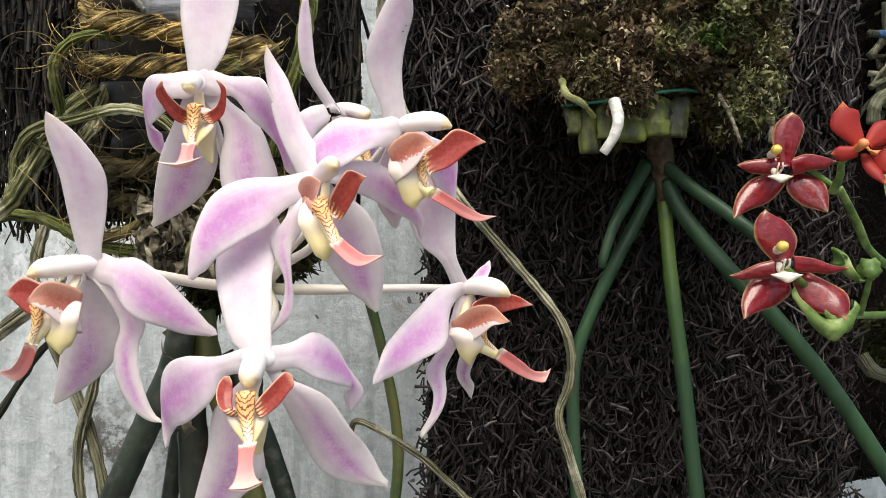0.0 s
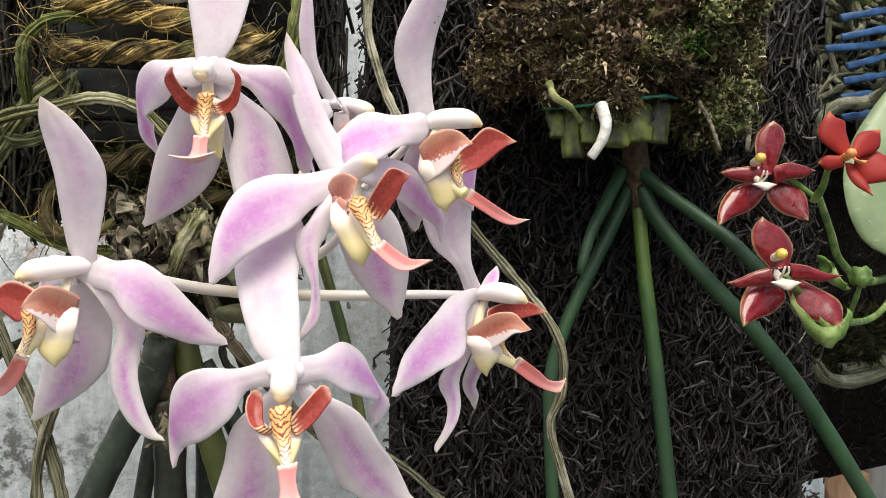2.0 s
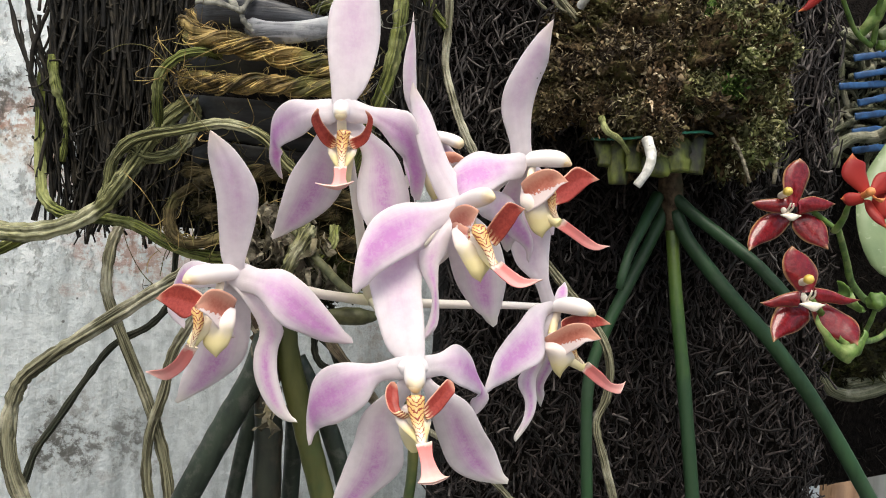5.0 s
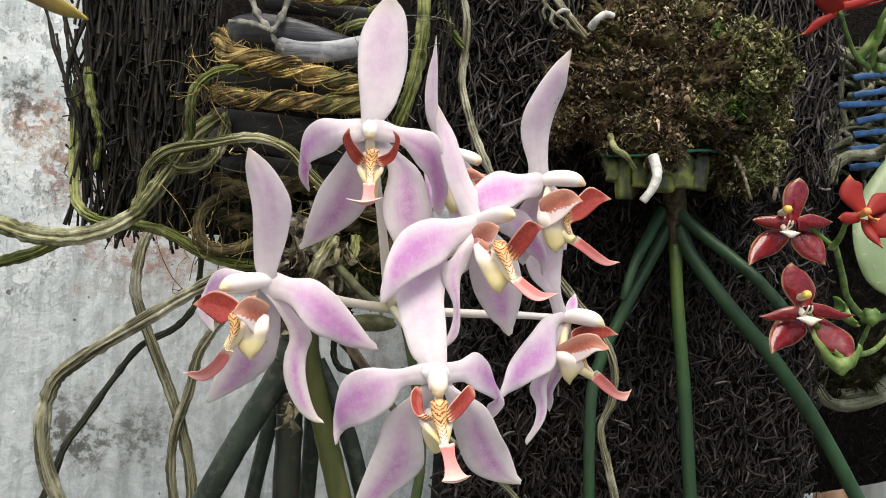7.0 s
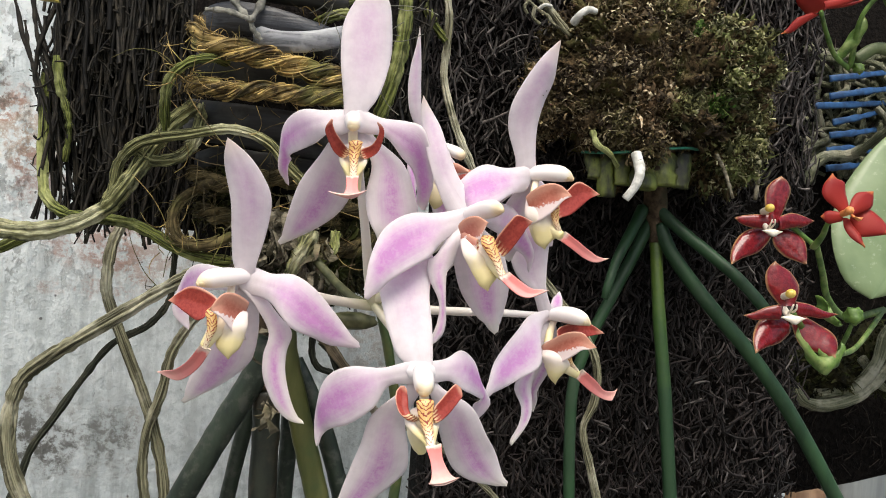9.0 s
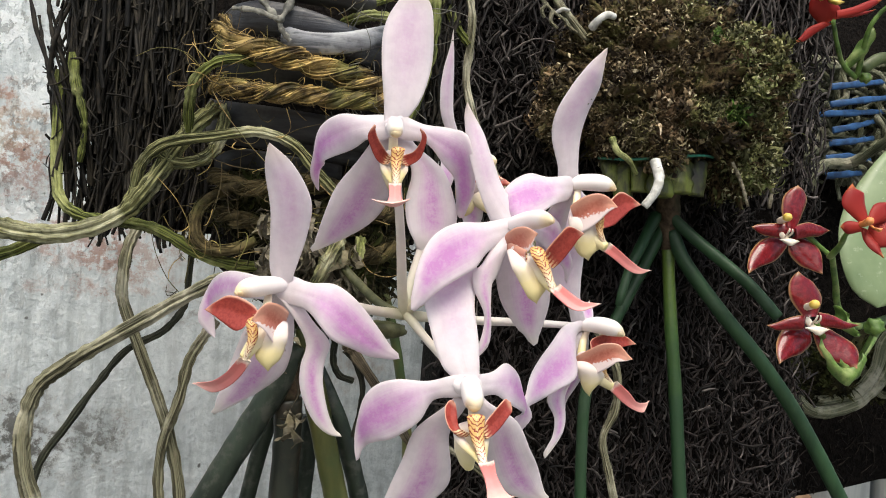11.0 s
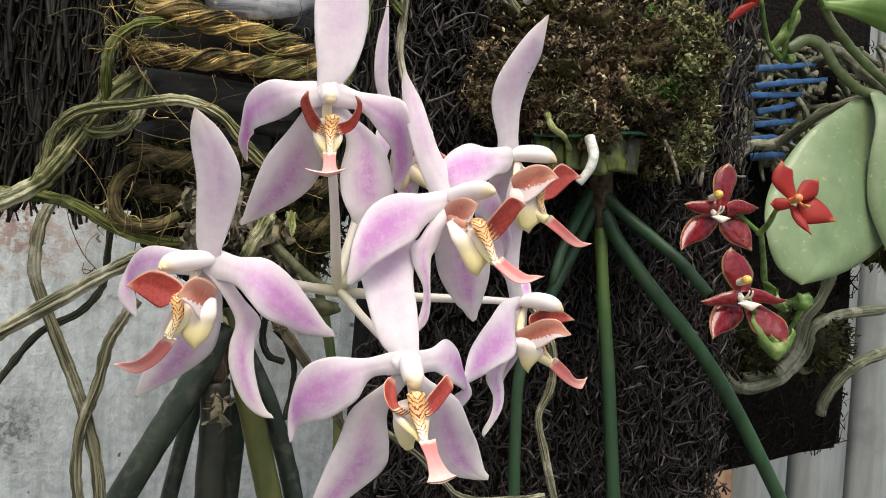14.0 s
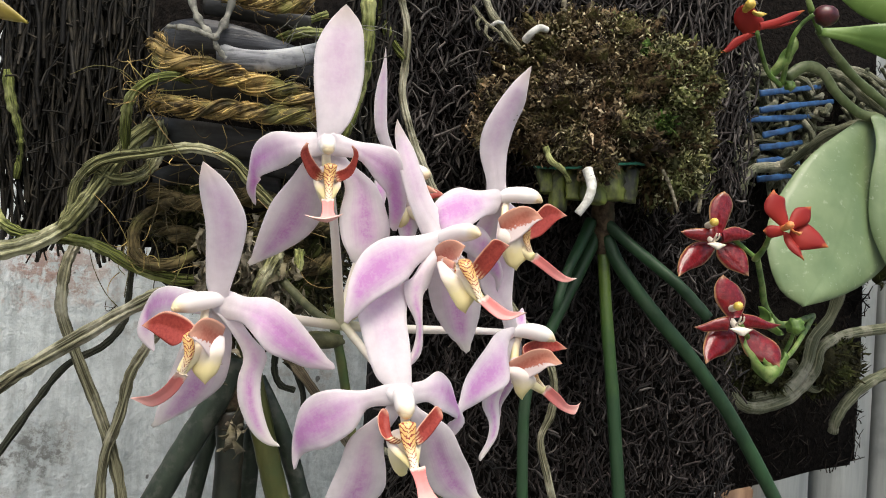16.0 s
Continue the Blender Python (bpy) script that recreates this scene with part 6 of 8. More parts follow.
def rope(path, radius, seed, mossy=False):
    """Three twisted strands of many coir fibres, with loose hairs."""
    rng = np.random.default_rng(seed)
    n, radius = 60, radius * 1.12
    c = spline(path, n)
    t = unit(np.gradient(c, axis=0))
    a = unit(np.cross(t, np.array([0, -1.0, 0.0])))
    b = unit(np.cross(a, t))
    length = np.concatenate([[0], np.cumsum(np.linalg.norm(np.diff(c, axis=0), axis=1))])
    geos = []
    for s in range(3):
        ph = length / (radius * 7.5) * 2 * math.pi + s * 2.094
        strand = c + radius * 0.52 * (np.cos(ph)[:, None] * a + np.sin(ph)[:, None] * b)
        geos.append(tube_geo(strand[::2], radius * 0.40, radius * 0.40, 8, 50, wobble=0.2))
        for k in range(60):
            q = rng.uniform(0, 6.28)
            w = rng.uniform(0.36, 0.54) * radius
            twist = ph * 0.75 + q + spline(rng.normal(0, 0.55, (8, 1)), n)[:, 0]
            fib = strand + w * (np.cos(twist)[:, None] * a + np.sin(twist)[:, None] * b)
            start = rng.integers(-14, n - 10)
            i0, i1 = max(0, start), min(n, start + rng.integers(18, 26))
            r = radius * rng.uniform(0.035, 0.10)
            geos.append(tube_geo(fib[i0:i1:2], r, r * 0.7, 4, 16, closed=False))
    for k in range(80):
        i = rng.integers(0, n)
        p = c[i] + radius * 0.8 * unit(rng.normal(0, 1, 3) * np.array([1, 0.6, 1]) + np.array([0, -0.7, 0]))
        d = unit(rng.normal(0, 1, 3) + np.array([0, -0.4, 0]))
        e = unit(rng.normal(0, 1, 3))
        ln = radius * rng.uniform(0.7, 2.2)
        geos.append(tube_geo([p, p + d * ln * 0.5, p + d * ln * 0.8 + e * ln * 0.4, p + d * ln * 0.7 + e * ln * 0.9], radius * 0.035, radius * 0.02, 3, 8, closed=False))
    return part("rope", join(geos), M_ROPE_MOSSY if mossy else M_ROPE, binding, "dark mossy rope" if mossy else "golden brown coir rope")


def strap(path, half, material):
    rows = [(*p, 0.0, 0.0015, -half) for p in path]
    return part("strap", blade_geo(rows, 0.22, 26, 9, 0.0007, 0.04, len(path)), material, binding, "grey plastic strap" if material == M_STRAP_GREY else "black plastic strap")


def tie(path, r):
    return part("tie", tube_geo(path, r * 1.05, r * 0.8, 14, 50, 6, 0.35, 0.25, 0.55, 5), M_TIE, binding, "knotted grey tape")


def root_ring(path, r):
    rng = np.random.default_rng(21)
    geos = [tube_geo(path, r * 0.8, r * 0.7, 10, 40, 5, 0.2, 0.1)]
    c = spline(path, 40)
    for k in range(70):
        i0 = rng.integers(0, 26)
        o = unit(rng.normal(0, 1, 3)) * r * rng.uniform(0.7, 1.05)
        geos.append(tube_geo(c[i0 : i0 + 14 : 3] + o + rng.normal(0, r * 0.12, (5, 3)), r * 0.07, r * 0.05, 4, 12, closed=False))
    return part("root", join(geos), M_ROPE_MOSSY, pale_orchid, "brown fibrous root ring")


def tufts(centre, axes, count, size, seed, lump=0.25, freq=2.4, front=True):
    """Small curled moss leaves over a lumpy ellipsoid."""
    rng = np.random.default_rng(seed)
    vs, fs, us = [], [], []
    c, ax = np.array(centre), np.array(axes)
    k = 0
    while k < count:
        d = unit(rng.normal(0, 1, 3))
        if front and d[1] > 0.35:
            continue
        f = 1 + lump * noise.fractal(Vector(d * freq) + Vector((seed * 7.3, seed * 1.7, 0)), 1.0, 2.0, 4)
        p = c + d * ax * f * rng.uniform(0.93, 1.04)
        nrm = unit(d / ax)
        g = unit(rng.normal(0, 1, 3) + nrm * 0.9 + np.array([0, 0, -0.25]))
        sd = unit(np.cross(g, rng.normal(0, 1, 3)))
        ln, w = size * rng.uniform(0.5, 1.5), size * rng.uniform(0.07, 0.24)
        m1 = p + g * ln * 0.5 + nrm * ln * 0.1
        tip = p + g * ln + unit(rng.normal(0, 1, 3)) * ln * 0.35
        base = len(vs)
        vs += [p - sd * w * 0.5, p + sd * w * 0.5, m1 + sd * w, m1 - sd * w, tip + sd * w * 0.3, tip - sd * w * 0.3]
        fs += [(base, base + 1, base + 2, base + 3), (base + 3, base + 2, base + 4, base + 5)]
        us += [(0, 0), (0, 1), (0.5, 1), (0.5, 0), (1, 1), (1, 0)]
        k += 1
    return np.array(vs), fs, np.array(us)


def moss_lump(path, rx, rz, seed):
    c = path[0]
    part("moss", join([ball_geo(c, (rx, 0.028, rz), 0.3, 12, 18, seed, 2.4), tufts(c, (rx, 0.03, rz), 1300, 0.005, seed)]), M_MOSS_DARK, pale_orchid, "dark moss backing the plant's base", "stuff")


def bract(path, rx, rz):
    part("bract", ball_geo(path[0], (rx, 0.006, rz), 0.12, 10, 16, 3), M_STALK_BROWN, pale_orchid, "brown sheath at the spike's base")


def bark(path, r):
    part("stem", tube_geo(path, r, r * 0.9, 18, 30, 5, 0.15, 0.16, 1.0, 8), M_BARK_BROWN, pale_orchid, "rough brown old stem")


M_BARK_BROWN = mottled("brown_bark", (0.030, 0.020, 0.012), (0.12, 0.085, 0.055), 170, 0.85, 0.8, 0.002, None, (0.05, 0.05, 0.03), 60, 0.2)


def woody_root(path, r):
    part("root", tube_geo(path, r, r * 0.85, 18, 60, 6, 0.14, 0.12, 1.0, 21), M_WOODY, pale_orchid, "brown woody old root")
    k = np.array(path[2])
    part("knot", tube_geo([k - (0.0012, 0, -0.0026), k, k + (0.0012, 0, -0.0026)], r * 1.22, r * 1.15, 16, 8, 5, 0.15, 0.15, 1.0, 22), M_WOODY, pale_orchid, "knotted joint of the old root")


M_WOODY = root_material("woody_root", (0.070, 0.055, 0.034), (0.24, 0.195, 0.125), (0.38, 0.33, 0.245))


def papery(path, rx, rz, count, seed):
    """Crumpled papery bracts round the stem."""
    rng = np.random.default_rng(seed)
    geos = []
    for k in range(int(count * 1.25)):
        p = np.array(path[0]) + rng.uniform(-1, 1, 3) * np.array([rx, 0.008, rz])
        d = unit(rng.normal(0, 1, 3) * (0.6, 0.35, 1.3))
        e = unit(np.cross(d, rng.normal(0, 1, 3)))
        ln, w = rng.uniform(0.006, 0.014), rng.uniform(0.0008, 0.0030)
        rows = [(*(p + d * ln * (s - 0.5) + e * ln * 0.22 * math.sin(s * 3)), *(unit(np.cross(d, e)) * w * f * rng.uniform(0.7, 1.2))) for s, f in ((0, 1.0), (0.35, 0.95), (0.7, 0.6), (1.0, 0.05))]
        geos.append(blade_geo(rows, rng.uniform(-0.35, 0.35), 12, 7, 0.00010, 0.3, k))
    part("bract_litter", join(geos), M_BARK, pale_orchid, "crumpled papery grey bracts", "stuff")


def yellow_tip(path, half):
    rows = [(*p, 0.0, 0.001, -half * s) for p, s in zip(path, (1.0, 1.0, 0.8, 0.5, 0.0))]
    fl = thing("orchid_flower", path[0], "brownish yellow petal tip of another orchid hanging overhead", "flower")
    part("petal", blade_geo(rows, 0.2, 20, 9, 0.0006), M_YELLOW, fl)
    part("stalk", tube_geo([path[0], np.array(path[0]) + (-0.03, 0.05, 0.12), np.array(path[0]) + (-0.06, 0.14, 0.30)], 0.0015, 0.0015, 8), M_GREEN, fl)


M_YELLOW = graded("brown_yellow_petal", [(0.0, (0.12, 0.06, 0.02)), (0.6, (0.17, 0.10, 0.03)), (0.95, (0.30, 0.24, 0.04))])
M_GREEN = mottled("fresh_green_stem", (0.050, 0.105, 0.016), (0.12, 0.215, 0.040), 160, 0.5, 0.35, 0.0010, None, (0.21, 0.27, 0.085), 70)


def twig(path, r):
    SEED[0] += 1
    part("twig", tube_geo(path, r, r * 0.7, 8, 40, 4, 0.2, 0.22, 1.0, SEED[0]), M_FIBRE_BROWN if r < 0.0018 else M_ROOT_GREEN, slab, "loose dark fern root" if r < 0.0018 else "greenish root on the slab")


# ---- moss mound ----
mound = thing("moss_mound", (0.11, 0.53, 1.62), "brown and green moss mound tied to the black fern slab", "moss")


def moss_mound_material(name, low, mid_c, high, green):
    m, n, l, b = nodes_of(name, 0.85)
    big = noise_node(n, l, 30.0, 5.0)
    fine = noise_node(n, l, 240.0, 5.0)
    g = n.new("ShaderNodeNewGeometry")
    own = g.outputs["Random Per Island"]
    clump = noise_node(n, l, 60.0, 3.0)
    # Dark clumps put the shade of hollows between tufts into the colour.
    shade = math_node(n, l, "ADD", math_node(n, l, "MULTIPLY", own, 0.45), math_node(n, l, "MULTIPLY", clump, 1.5))
    col = mix(n, l, smooth(n, l, shade, 0.80, 1.25), low, mid_c)
    col = mix(n, l, math_node(n, l, "MULTIPLY", smooth(n, l, big, 0.46, 0.58), smooth(n, l, own, 0.1, 0.7)), col, green)
    # Pale scraps put highlights on the curled edges into the colour.
    col = mix(n, l, math_node(n, l, "MULTIPLY", smooth(n, l, own, 0.80, 0.96), smooth(n, l, fine, 0.35, 0.55)), col, high)
    col = mix(n, l, math_node(n, l, "MULTIPLY", smooth(n, l, fine, 0.52, 0.66), 0.6), col, low)
    l.new(col, b.inputs["Base Color"])
    b.inputs["Specular IOR Level"].default_value = 0.3
    bump(n, l, b, fine, 0.6, 0.001)
    return m


M_PEAT = mottled("dark_peat", (0.008, 0.006, 0.004), (0.15, 0.105, 0.056), 300, 0.95, 1.0, 0.004, None, (0.10, 0.095, 0.035), 55, 0.1)
M_MOSS = moss_mound_material("dry_moss", (0.022, 0.014, 0.007), (0.235, 0.17, 0.090), (0.60, 0.51, 0.33), (0.095, 0.085, 0.030))
M_MOSS_BRIGHT = moss_mound_material("green_moss", (0.030, 0.032, 0.010), (0.36, 0.355, 0.15), (0.62, 0.58, 0.37), (0.13, 0.155, 0.05))
M_MOSS_TAN = moss_mound_material("tan_moss", (0.09, 0.055, 0.027), (0.50, 0.36, 0.21), (0.74, 0.62, 0.43), (0.34, 0.24, 0.12))
M_MOSS_FRESH = moss_mound_material("fresh_moss", (0.03, 0.06, 0.008), (0.09, 0.20, 0.025), (0.26, 0.34, 0.10), (0.07, 0.17, 0.02))
LUMPS = [((0.112, 0.505, 1.628), (0.058, 0.052, 0.046), 0, 5200), ((0.160, 0.500, 1.606), (0.026, 0.034, 0.034), 1, 2400), ((0.088, 0.505, 1.658), (0.036, 0.038, 0.024), 0, 2200),
         # Lumps at x 0.082 and 0.097 use the darker tone, for a shadowed recess.
         ((0.124, 0.506, 1.664), (0.030, 0.036, 0.020), 1, 1800), ((0.046, 0.500, 1.614), (0.015, 0.022, 0.020), 2, 700), ((0.082, 0.478, 1.612), (0.030, 0.026, 0.028), 0, 2000),
         ((0.116, 0.474, 1.612), (0.013, 0.018, 0.013), 2, 600), ((0.150, 0.480, 1.640), (0.024, 0.030, 0.026), 1, 1600), ((0.097, 0.462, 1.586), (0.010, 0.014, 0.010), 0, 400),
         ((0.138, 0.460, 1.615), (0.0042, 0.0046, 0.0036), 3, 300), ((0.132, 0.470, 1.656), (0.0045, 0.0050, 0.0041), 3, 240),
         ((0.107, 0.464, 1.615), (0.0065, 0.0071, 0.0058), 2, 520), ((0.103, 0.468, 1.642), (0.0056, 0.0062, 0.0051), 2, 380),
         ((0.099, 0.462, 1.594), (0.0038, 0.0042, 0.0035), 2, 260), ((0.077, 0.468, 1.623), (0.0068, 0.0075, 0.0062), 0, 700),
         ((0.087, 0.464, 1.605), (0.0064, 0.0070, 0.0058), 0, 650), ((0.067, 0.472, 1.609), (0.0060, 0.0066, 0.0054), 0, 520),
         ((0.120, 0.468, 1.633), (0.0070, 0.0077, 0.0063), 1, 600), ((0.155, 0.480, 1.642), (0.0068, 0.0075, 0.0061), 1, 560),
         ((0.163, 0.476, 1.604), (0.0077, 0.0084, 0.0069), 1, 600), ((0.091, 0.474, 1.655), (0.0065, 0.0072, 0.0059), 1, 560),
         ((0.122, 0.466, 1.606), (0.0061, 0.0067, 0.0055), 0, 520)]


def swell(d, seed):
    """How far the lumpy mound stands out in a direction."""
    o = Vector((seed * 7.3, seed * 1.7, 0))
    k = 0.84 + 0.42 * noise.fractal(Vector(d * 3.4) + o, 1.0, 2.0, 3)
    for freq, high in ((6.0, 0.44), (13.0, 0.30), (29.0, 0.15), (60.0, 0.10)):
        k += high * (abs(noise.noise(Vector(d * freq) + o)) - 0.10)
    return k


def cushion(centre, axes, seed, rings_n=80, sides=120):
    v, f, u = ball_geo((0, 0, 0), 1.0, 0.0, rings_n, sides)
    k = np.array([swell(d, seed) for d in v])
    return np.array(centre) + v * np.array(axes) * (k * 0.96)[:, None], f, u


def flakes(centre, axes, count, size, seed, thin=False):
    """Curled moss leaves and scraps standing at all angles over the mound."""
    rng = np.random.default_rng(seed + (500 if thin else 0))
    d = unit(rng.normal(0, 1, (count * 2, 3)))
    d = d[d[:, 1] < 0.3][:count]
    n = len(d)
    c, ax = np.array(centre), np.array(axes)
    k = np.array([swell(x, seed) for x in d]) * rng.uniform(0.95, 1.0 if thin else 1.04, n)
    p = c + d * ax * k[:, None]
    nrm = unit(d / ax)
    g = unit(rng.normal(0, 1, (n, 3)) + nrm * 0.7 + np.array([0, 0, -0.2]))
    sd = unit(np.cross(g, rng.normal(0, 1, (n, 3))))
    ln = size * rng.uniform(0.4, 1.5, n)[:, None] * (2.6 if thin else 1.0)
    w = size * (rng.uniform(0.03, 0.06, n) if thin else rng.uniform(0.05, 0.27, n))[:, None]
    up = unit(np.cross(sd, g))
    m1 = p + g * ln * 0.4 + up * ln * 0.12
    m2 = p + g * ln * 0.8 + up * ln * rng.uniform(-0.3, 0.25, n)[:, None]
    tip = p + g * ln + up * ln * rng.uniform(-0.6, 0.3, n)[:, None]
    v = np.stack([p - sd * w * 0.4, p + sd * w * 0.4, m1 + sd * w, m1 - sd * w, m2 + sd * w * 0.9, m2 - sd * w * 0.8, tip + sd * w * 0.25, tip - sd * w * 0.25], 1).reshape(-1, 3)
    f = [(b + q[0], b + q[1], b + q[2], b + q[3]) for b in range(0, n * 8, 8) for q in ((0, 1, 2, 3), (3, 2, 4, 5), (5, 4, 6, 7))]
    return v, f, np.tile([(0, 0), (0, 1), (0.4, 1), (0.4, 0), (0.8, 1), (0.8, 0), (1, 1), (1, 0)], (n, 1))


def curls(centre, axes, clumps, seed, size=0.0074):
    """Tufts of curling fronds, each tuft spreading from one point of the mound."""
    rng = np.random.default_rng(seed + 900)
    d = unit(rng.normal(0, 1, (clumps * 3, 3)))
    d = d[d[:, 1] < 0.25][:clumps]
    c, ax = np.array(centre), np.array(axes)
    vs, fs, us, m = [], [], [], 7
    for x in d:
        root_at = c + x * ax * swell(x, seed) * rng.uniform(0.95, 1.02)
        out = unit(x / ax)
        big = rng.uniform(0.6, 1.5)
        for j in range(rng.integers(7, 15)):
            g = unit(out + rng.normal(0, 0.9, 3))
            sd = unit(np.cross(g, rng.normal(0, 1, 3)))
            up = np.cross(sd, g)
            ln, w = size * big * rng.uniform(0.5, 1.2), size * rng.uniform(0.045, 0.13)
            turn, twist = rng.uniform(0.4, 1.0) * rng.choice((-1, 1)), rng.normal(0, 0.5)
            p, a, base = root_at + rng.normal(0, size * 0.25, 3), 0.0, len(vs)
            for i in range(m):
                s = sd * math.cos(twist * i) + up * math.sin(twist * i)
                half = w * (0.5 + 0.9 * math.sin(math.pi * min(1.0, 0.15 + i / m))) * (1 + 0.35 * rng.normal())
                vs += [p - s * half, p + s * half]
                us += [(i / (m - 1), 0), (i / (m - 1), 1)]
                a += turn * 0.55
                p = p + (g * math.cos(a) + up * math.sin(a)) * ln / m
            fs += [(base + 2 * i, base + 2 * i + 1, base + 2 * i + 3, base + 2 * i + 2) for i in range(m - 1)]
    return np.array(vs), fs, np.array(us)


knob_rng = np.random.default_rng(404)
for k in range(64):
    c, ax, tone, count = LUMPS[knob_rng.integers(0, 8)]
    d = unit(knob_rng.normal(0, 1, 3) * (1, 0.8, 1) + (0, -0.9, 0))
    p = np.array(c) + d * np.array(ax) * knob_rng.uniform(0.85, 1.0)
    r = knob_rng.uniform(0.004, 0.0105)
    LUMPS.append((tuple(p), (r, r, r * 0.85), (1 if p[0] > 0.118 else 0) if knob_rng.random() < 0.75 else int(knob_rng.choice((0, 2))), int(40000 * r * 1.2)))

for k, (c, ax, tone, count) in enumerate(LUMPS):
    lump = part("moss", join([flakes(c, ax, int(count * (0.75 if k < 8 else 1.0)), 0.0029, k + 3), flakes(c, ax, count // 8, 0.0034, k + 3, True), curls(c, ax, max(8, count // 16), k + 3)]),
                (M_MOSS, M_MOSS_BRIGHT, M_MOSS_TAN, M_MOSS_FRESH)[tone], mound, ("brown dry moss", "olive green moss", "tan dry moss", "bright green moss tuft")[tone], "stuff")
    part("cushion", cushion(c, ax, k + 3, *((110, 160) if count > 1500 else (36, 52))), M_PEAT, lump, "crumbly dead moss cushion", "stuff")
M_STUB = mottled("yellow_green_stub", (0.012, 0.014, 0.004), (0.15, 0.18, 0.028), 110, 0.55, 0.5, 0.0015, (1, 1, 0.3), (0.010, 0.009, 0.004), 45)
M_TWINE = mottled("green_twine", (0.01, 0.10, 0.06), (0.02, 0.18, 0.11), 200, 0.5, 0.2)


def stub(path, r):
    SEED[0] += 1
    rng = np.random.default_rng(SEED[0])
    p, q = np.array(path[0]), np.array(path[1]) + (rng.normal(0, 0.0012), rng.uniform(-0.002, 0.002), rng.normal(0, 0.0022))
    k = rng.uniform(1.15, 1.75)
    part("leaf_stub", tube_geo([p, (p + q) / 2 + np.array([rng.normal(0, 0.001), -0.001, 0]), q], r * k, r * k * 0.94, 18, 12, 5, 0.22, 0.10, 0.45, SEED[0]), M_STUB, mossy_orchid, "cut yellow-green leaf base")


def twine(path, r):
    part("twine", tube_geo(path, r, r, 8, 40, 3, 0.3), M_TWINE, mound, "green twine round the mound")


def small_root(path, r, material):
    SEED[0] += 1
    part("root", tube_geo(path, r, r * 0.75, 14, 28, *((0, 0, 0.03) if material == M_ROOT_WHITE else (5, 0.12, 0.10)), 1.0, SEED[0]), material, mossy_orchid, "white growing root" if material == M_ROOT_WHITE else "thin root")


part("stem", tube_geo([(0.121, 0.50, 1.60), (0.124, 0.507, 1.565), (0.128, 0.508, 1.533)], 0.008, 0.006, 14, 16, 4, 0.1, 0.1), M_BARK_BROWN, mossy_orchid, "short brown stem")

# ---- red orchid ----
red_orchid = thing("orchid_plant", (0.36, 0.62, 1.60), "red-flowered orchid with broad pale green leaves on the fern block", "orchid")


def red_petal_material():
    m, n, l, b = nodes_of("glossy_red_petal", 0.34)
    u, v, uv = uv_split(n, l)
    away = math_node(n, l, "MULTIPLY", math_node(n, l, "ABSOLUTE", math_node(n, l, "SUBTRACT", v, 0.5)), 2.0)
    g = noise_node(n, l, 420.0, 4.0)
    col = mix(n, l, smooth(n, l, g, 0.35, 0.65), (0.12, 0.0035, 0.007), (0.19, 0.007, 0.011))
    rim = math_node(n, l, "MAXIMUM", smooth(n, l, away, 0.84, 1.0), smooth(n, l, u, 0.86, 1.0))
    col = mix(n, l, math_node(n, l, "MULTIPLY", rim, 0.75), col, (0.42, 0.26, 0.12))
    l.new(col, b.inputs["Base Color"])
    b.inputs["Specular IOR Level"].default_value = 0.12
    b.inputs["Coat Weight"].default_value = 0.75
    b.inputs["Coat Roughness"].default_value = 0.17
    bump(n, l, b, math_node(n, l, "ADD", math_node(n, l, "MULTIPLY", g, 0.4), math_node(n, l, "MULTIPLY", noise_node(n, l, 85.0, 2.0), 2.2)), 0.55, 0.0030)
    return m


M_RED = red_petal_material()
M_RED_ORANGE = graded("orange_red_petal", [(0.0, (0.30, 0.026, 0.018)), (0.8, (0.22, 0.015, 0.014)), (1.0, (0.50, 0.16, 0.05))], 0.5)
M_RED_ORANGE.node_tree.nodes["Principled BSDF"].inputs["Specular IOR Level"].default_value = 0.2
M_CAP = mottled("yellow_anther", (0.55, 0.38, 0.06), (0.70, 0.52, 0.12), 300, 0.4, 0.1)
M_CAP_ORANGE = mottled("orange_anther", (0.62, 0.20, 0.06), (0.72, 0.30, 0.10), 300, 0.4, 0.1)
M_LIP_WHITE = mottled("ivory_lip", (0.66, 0.58, 0.46), (0.80, 0.74, 0.62), 300, 0.4, 0.1)


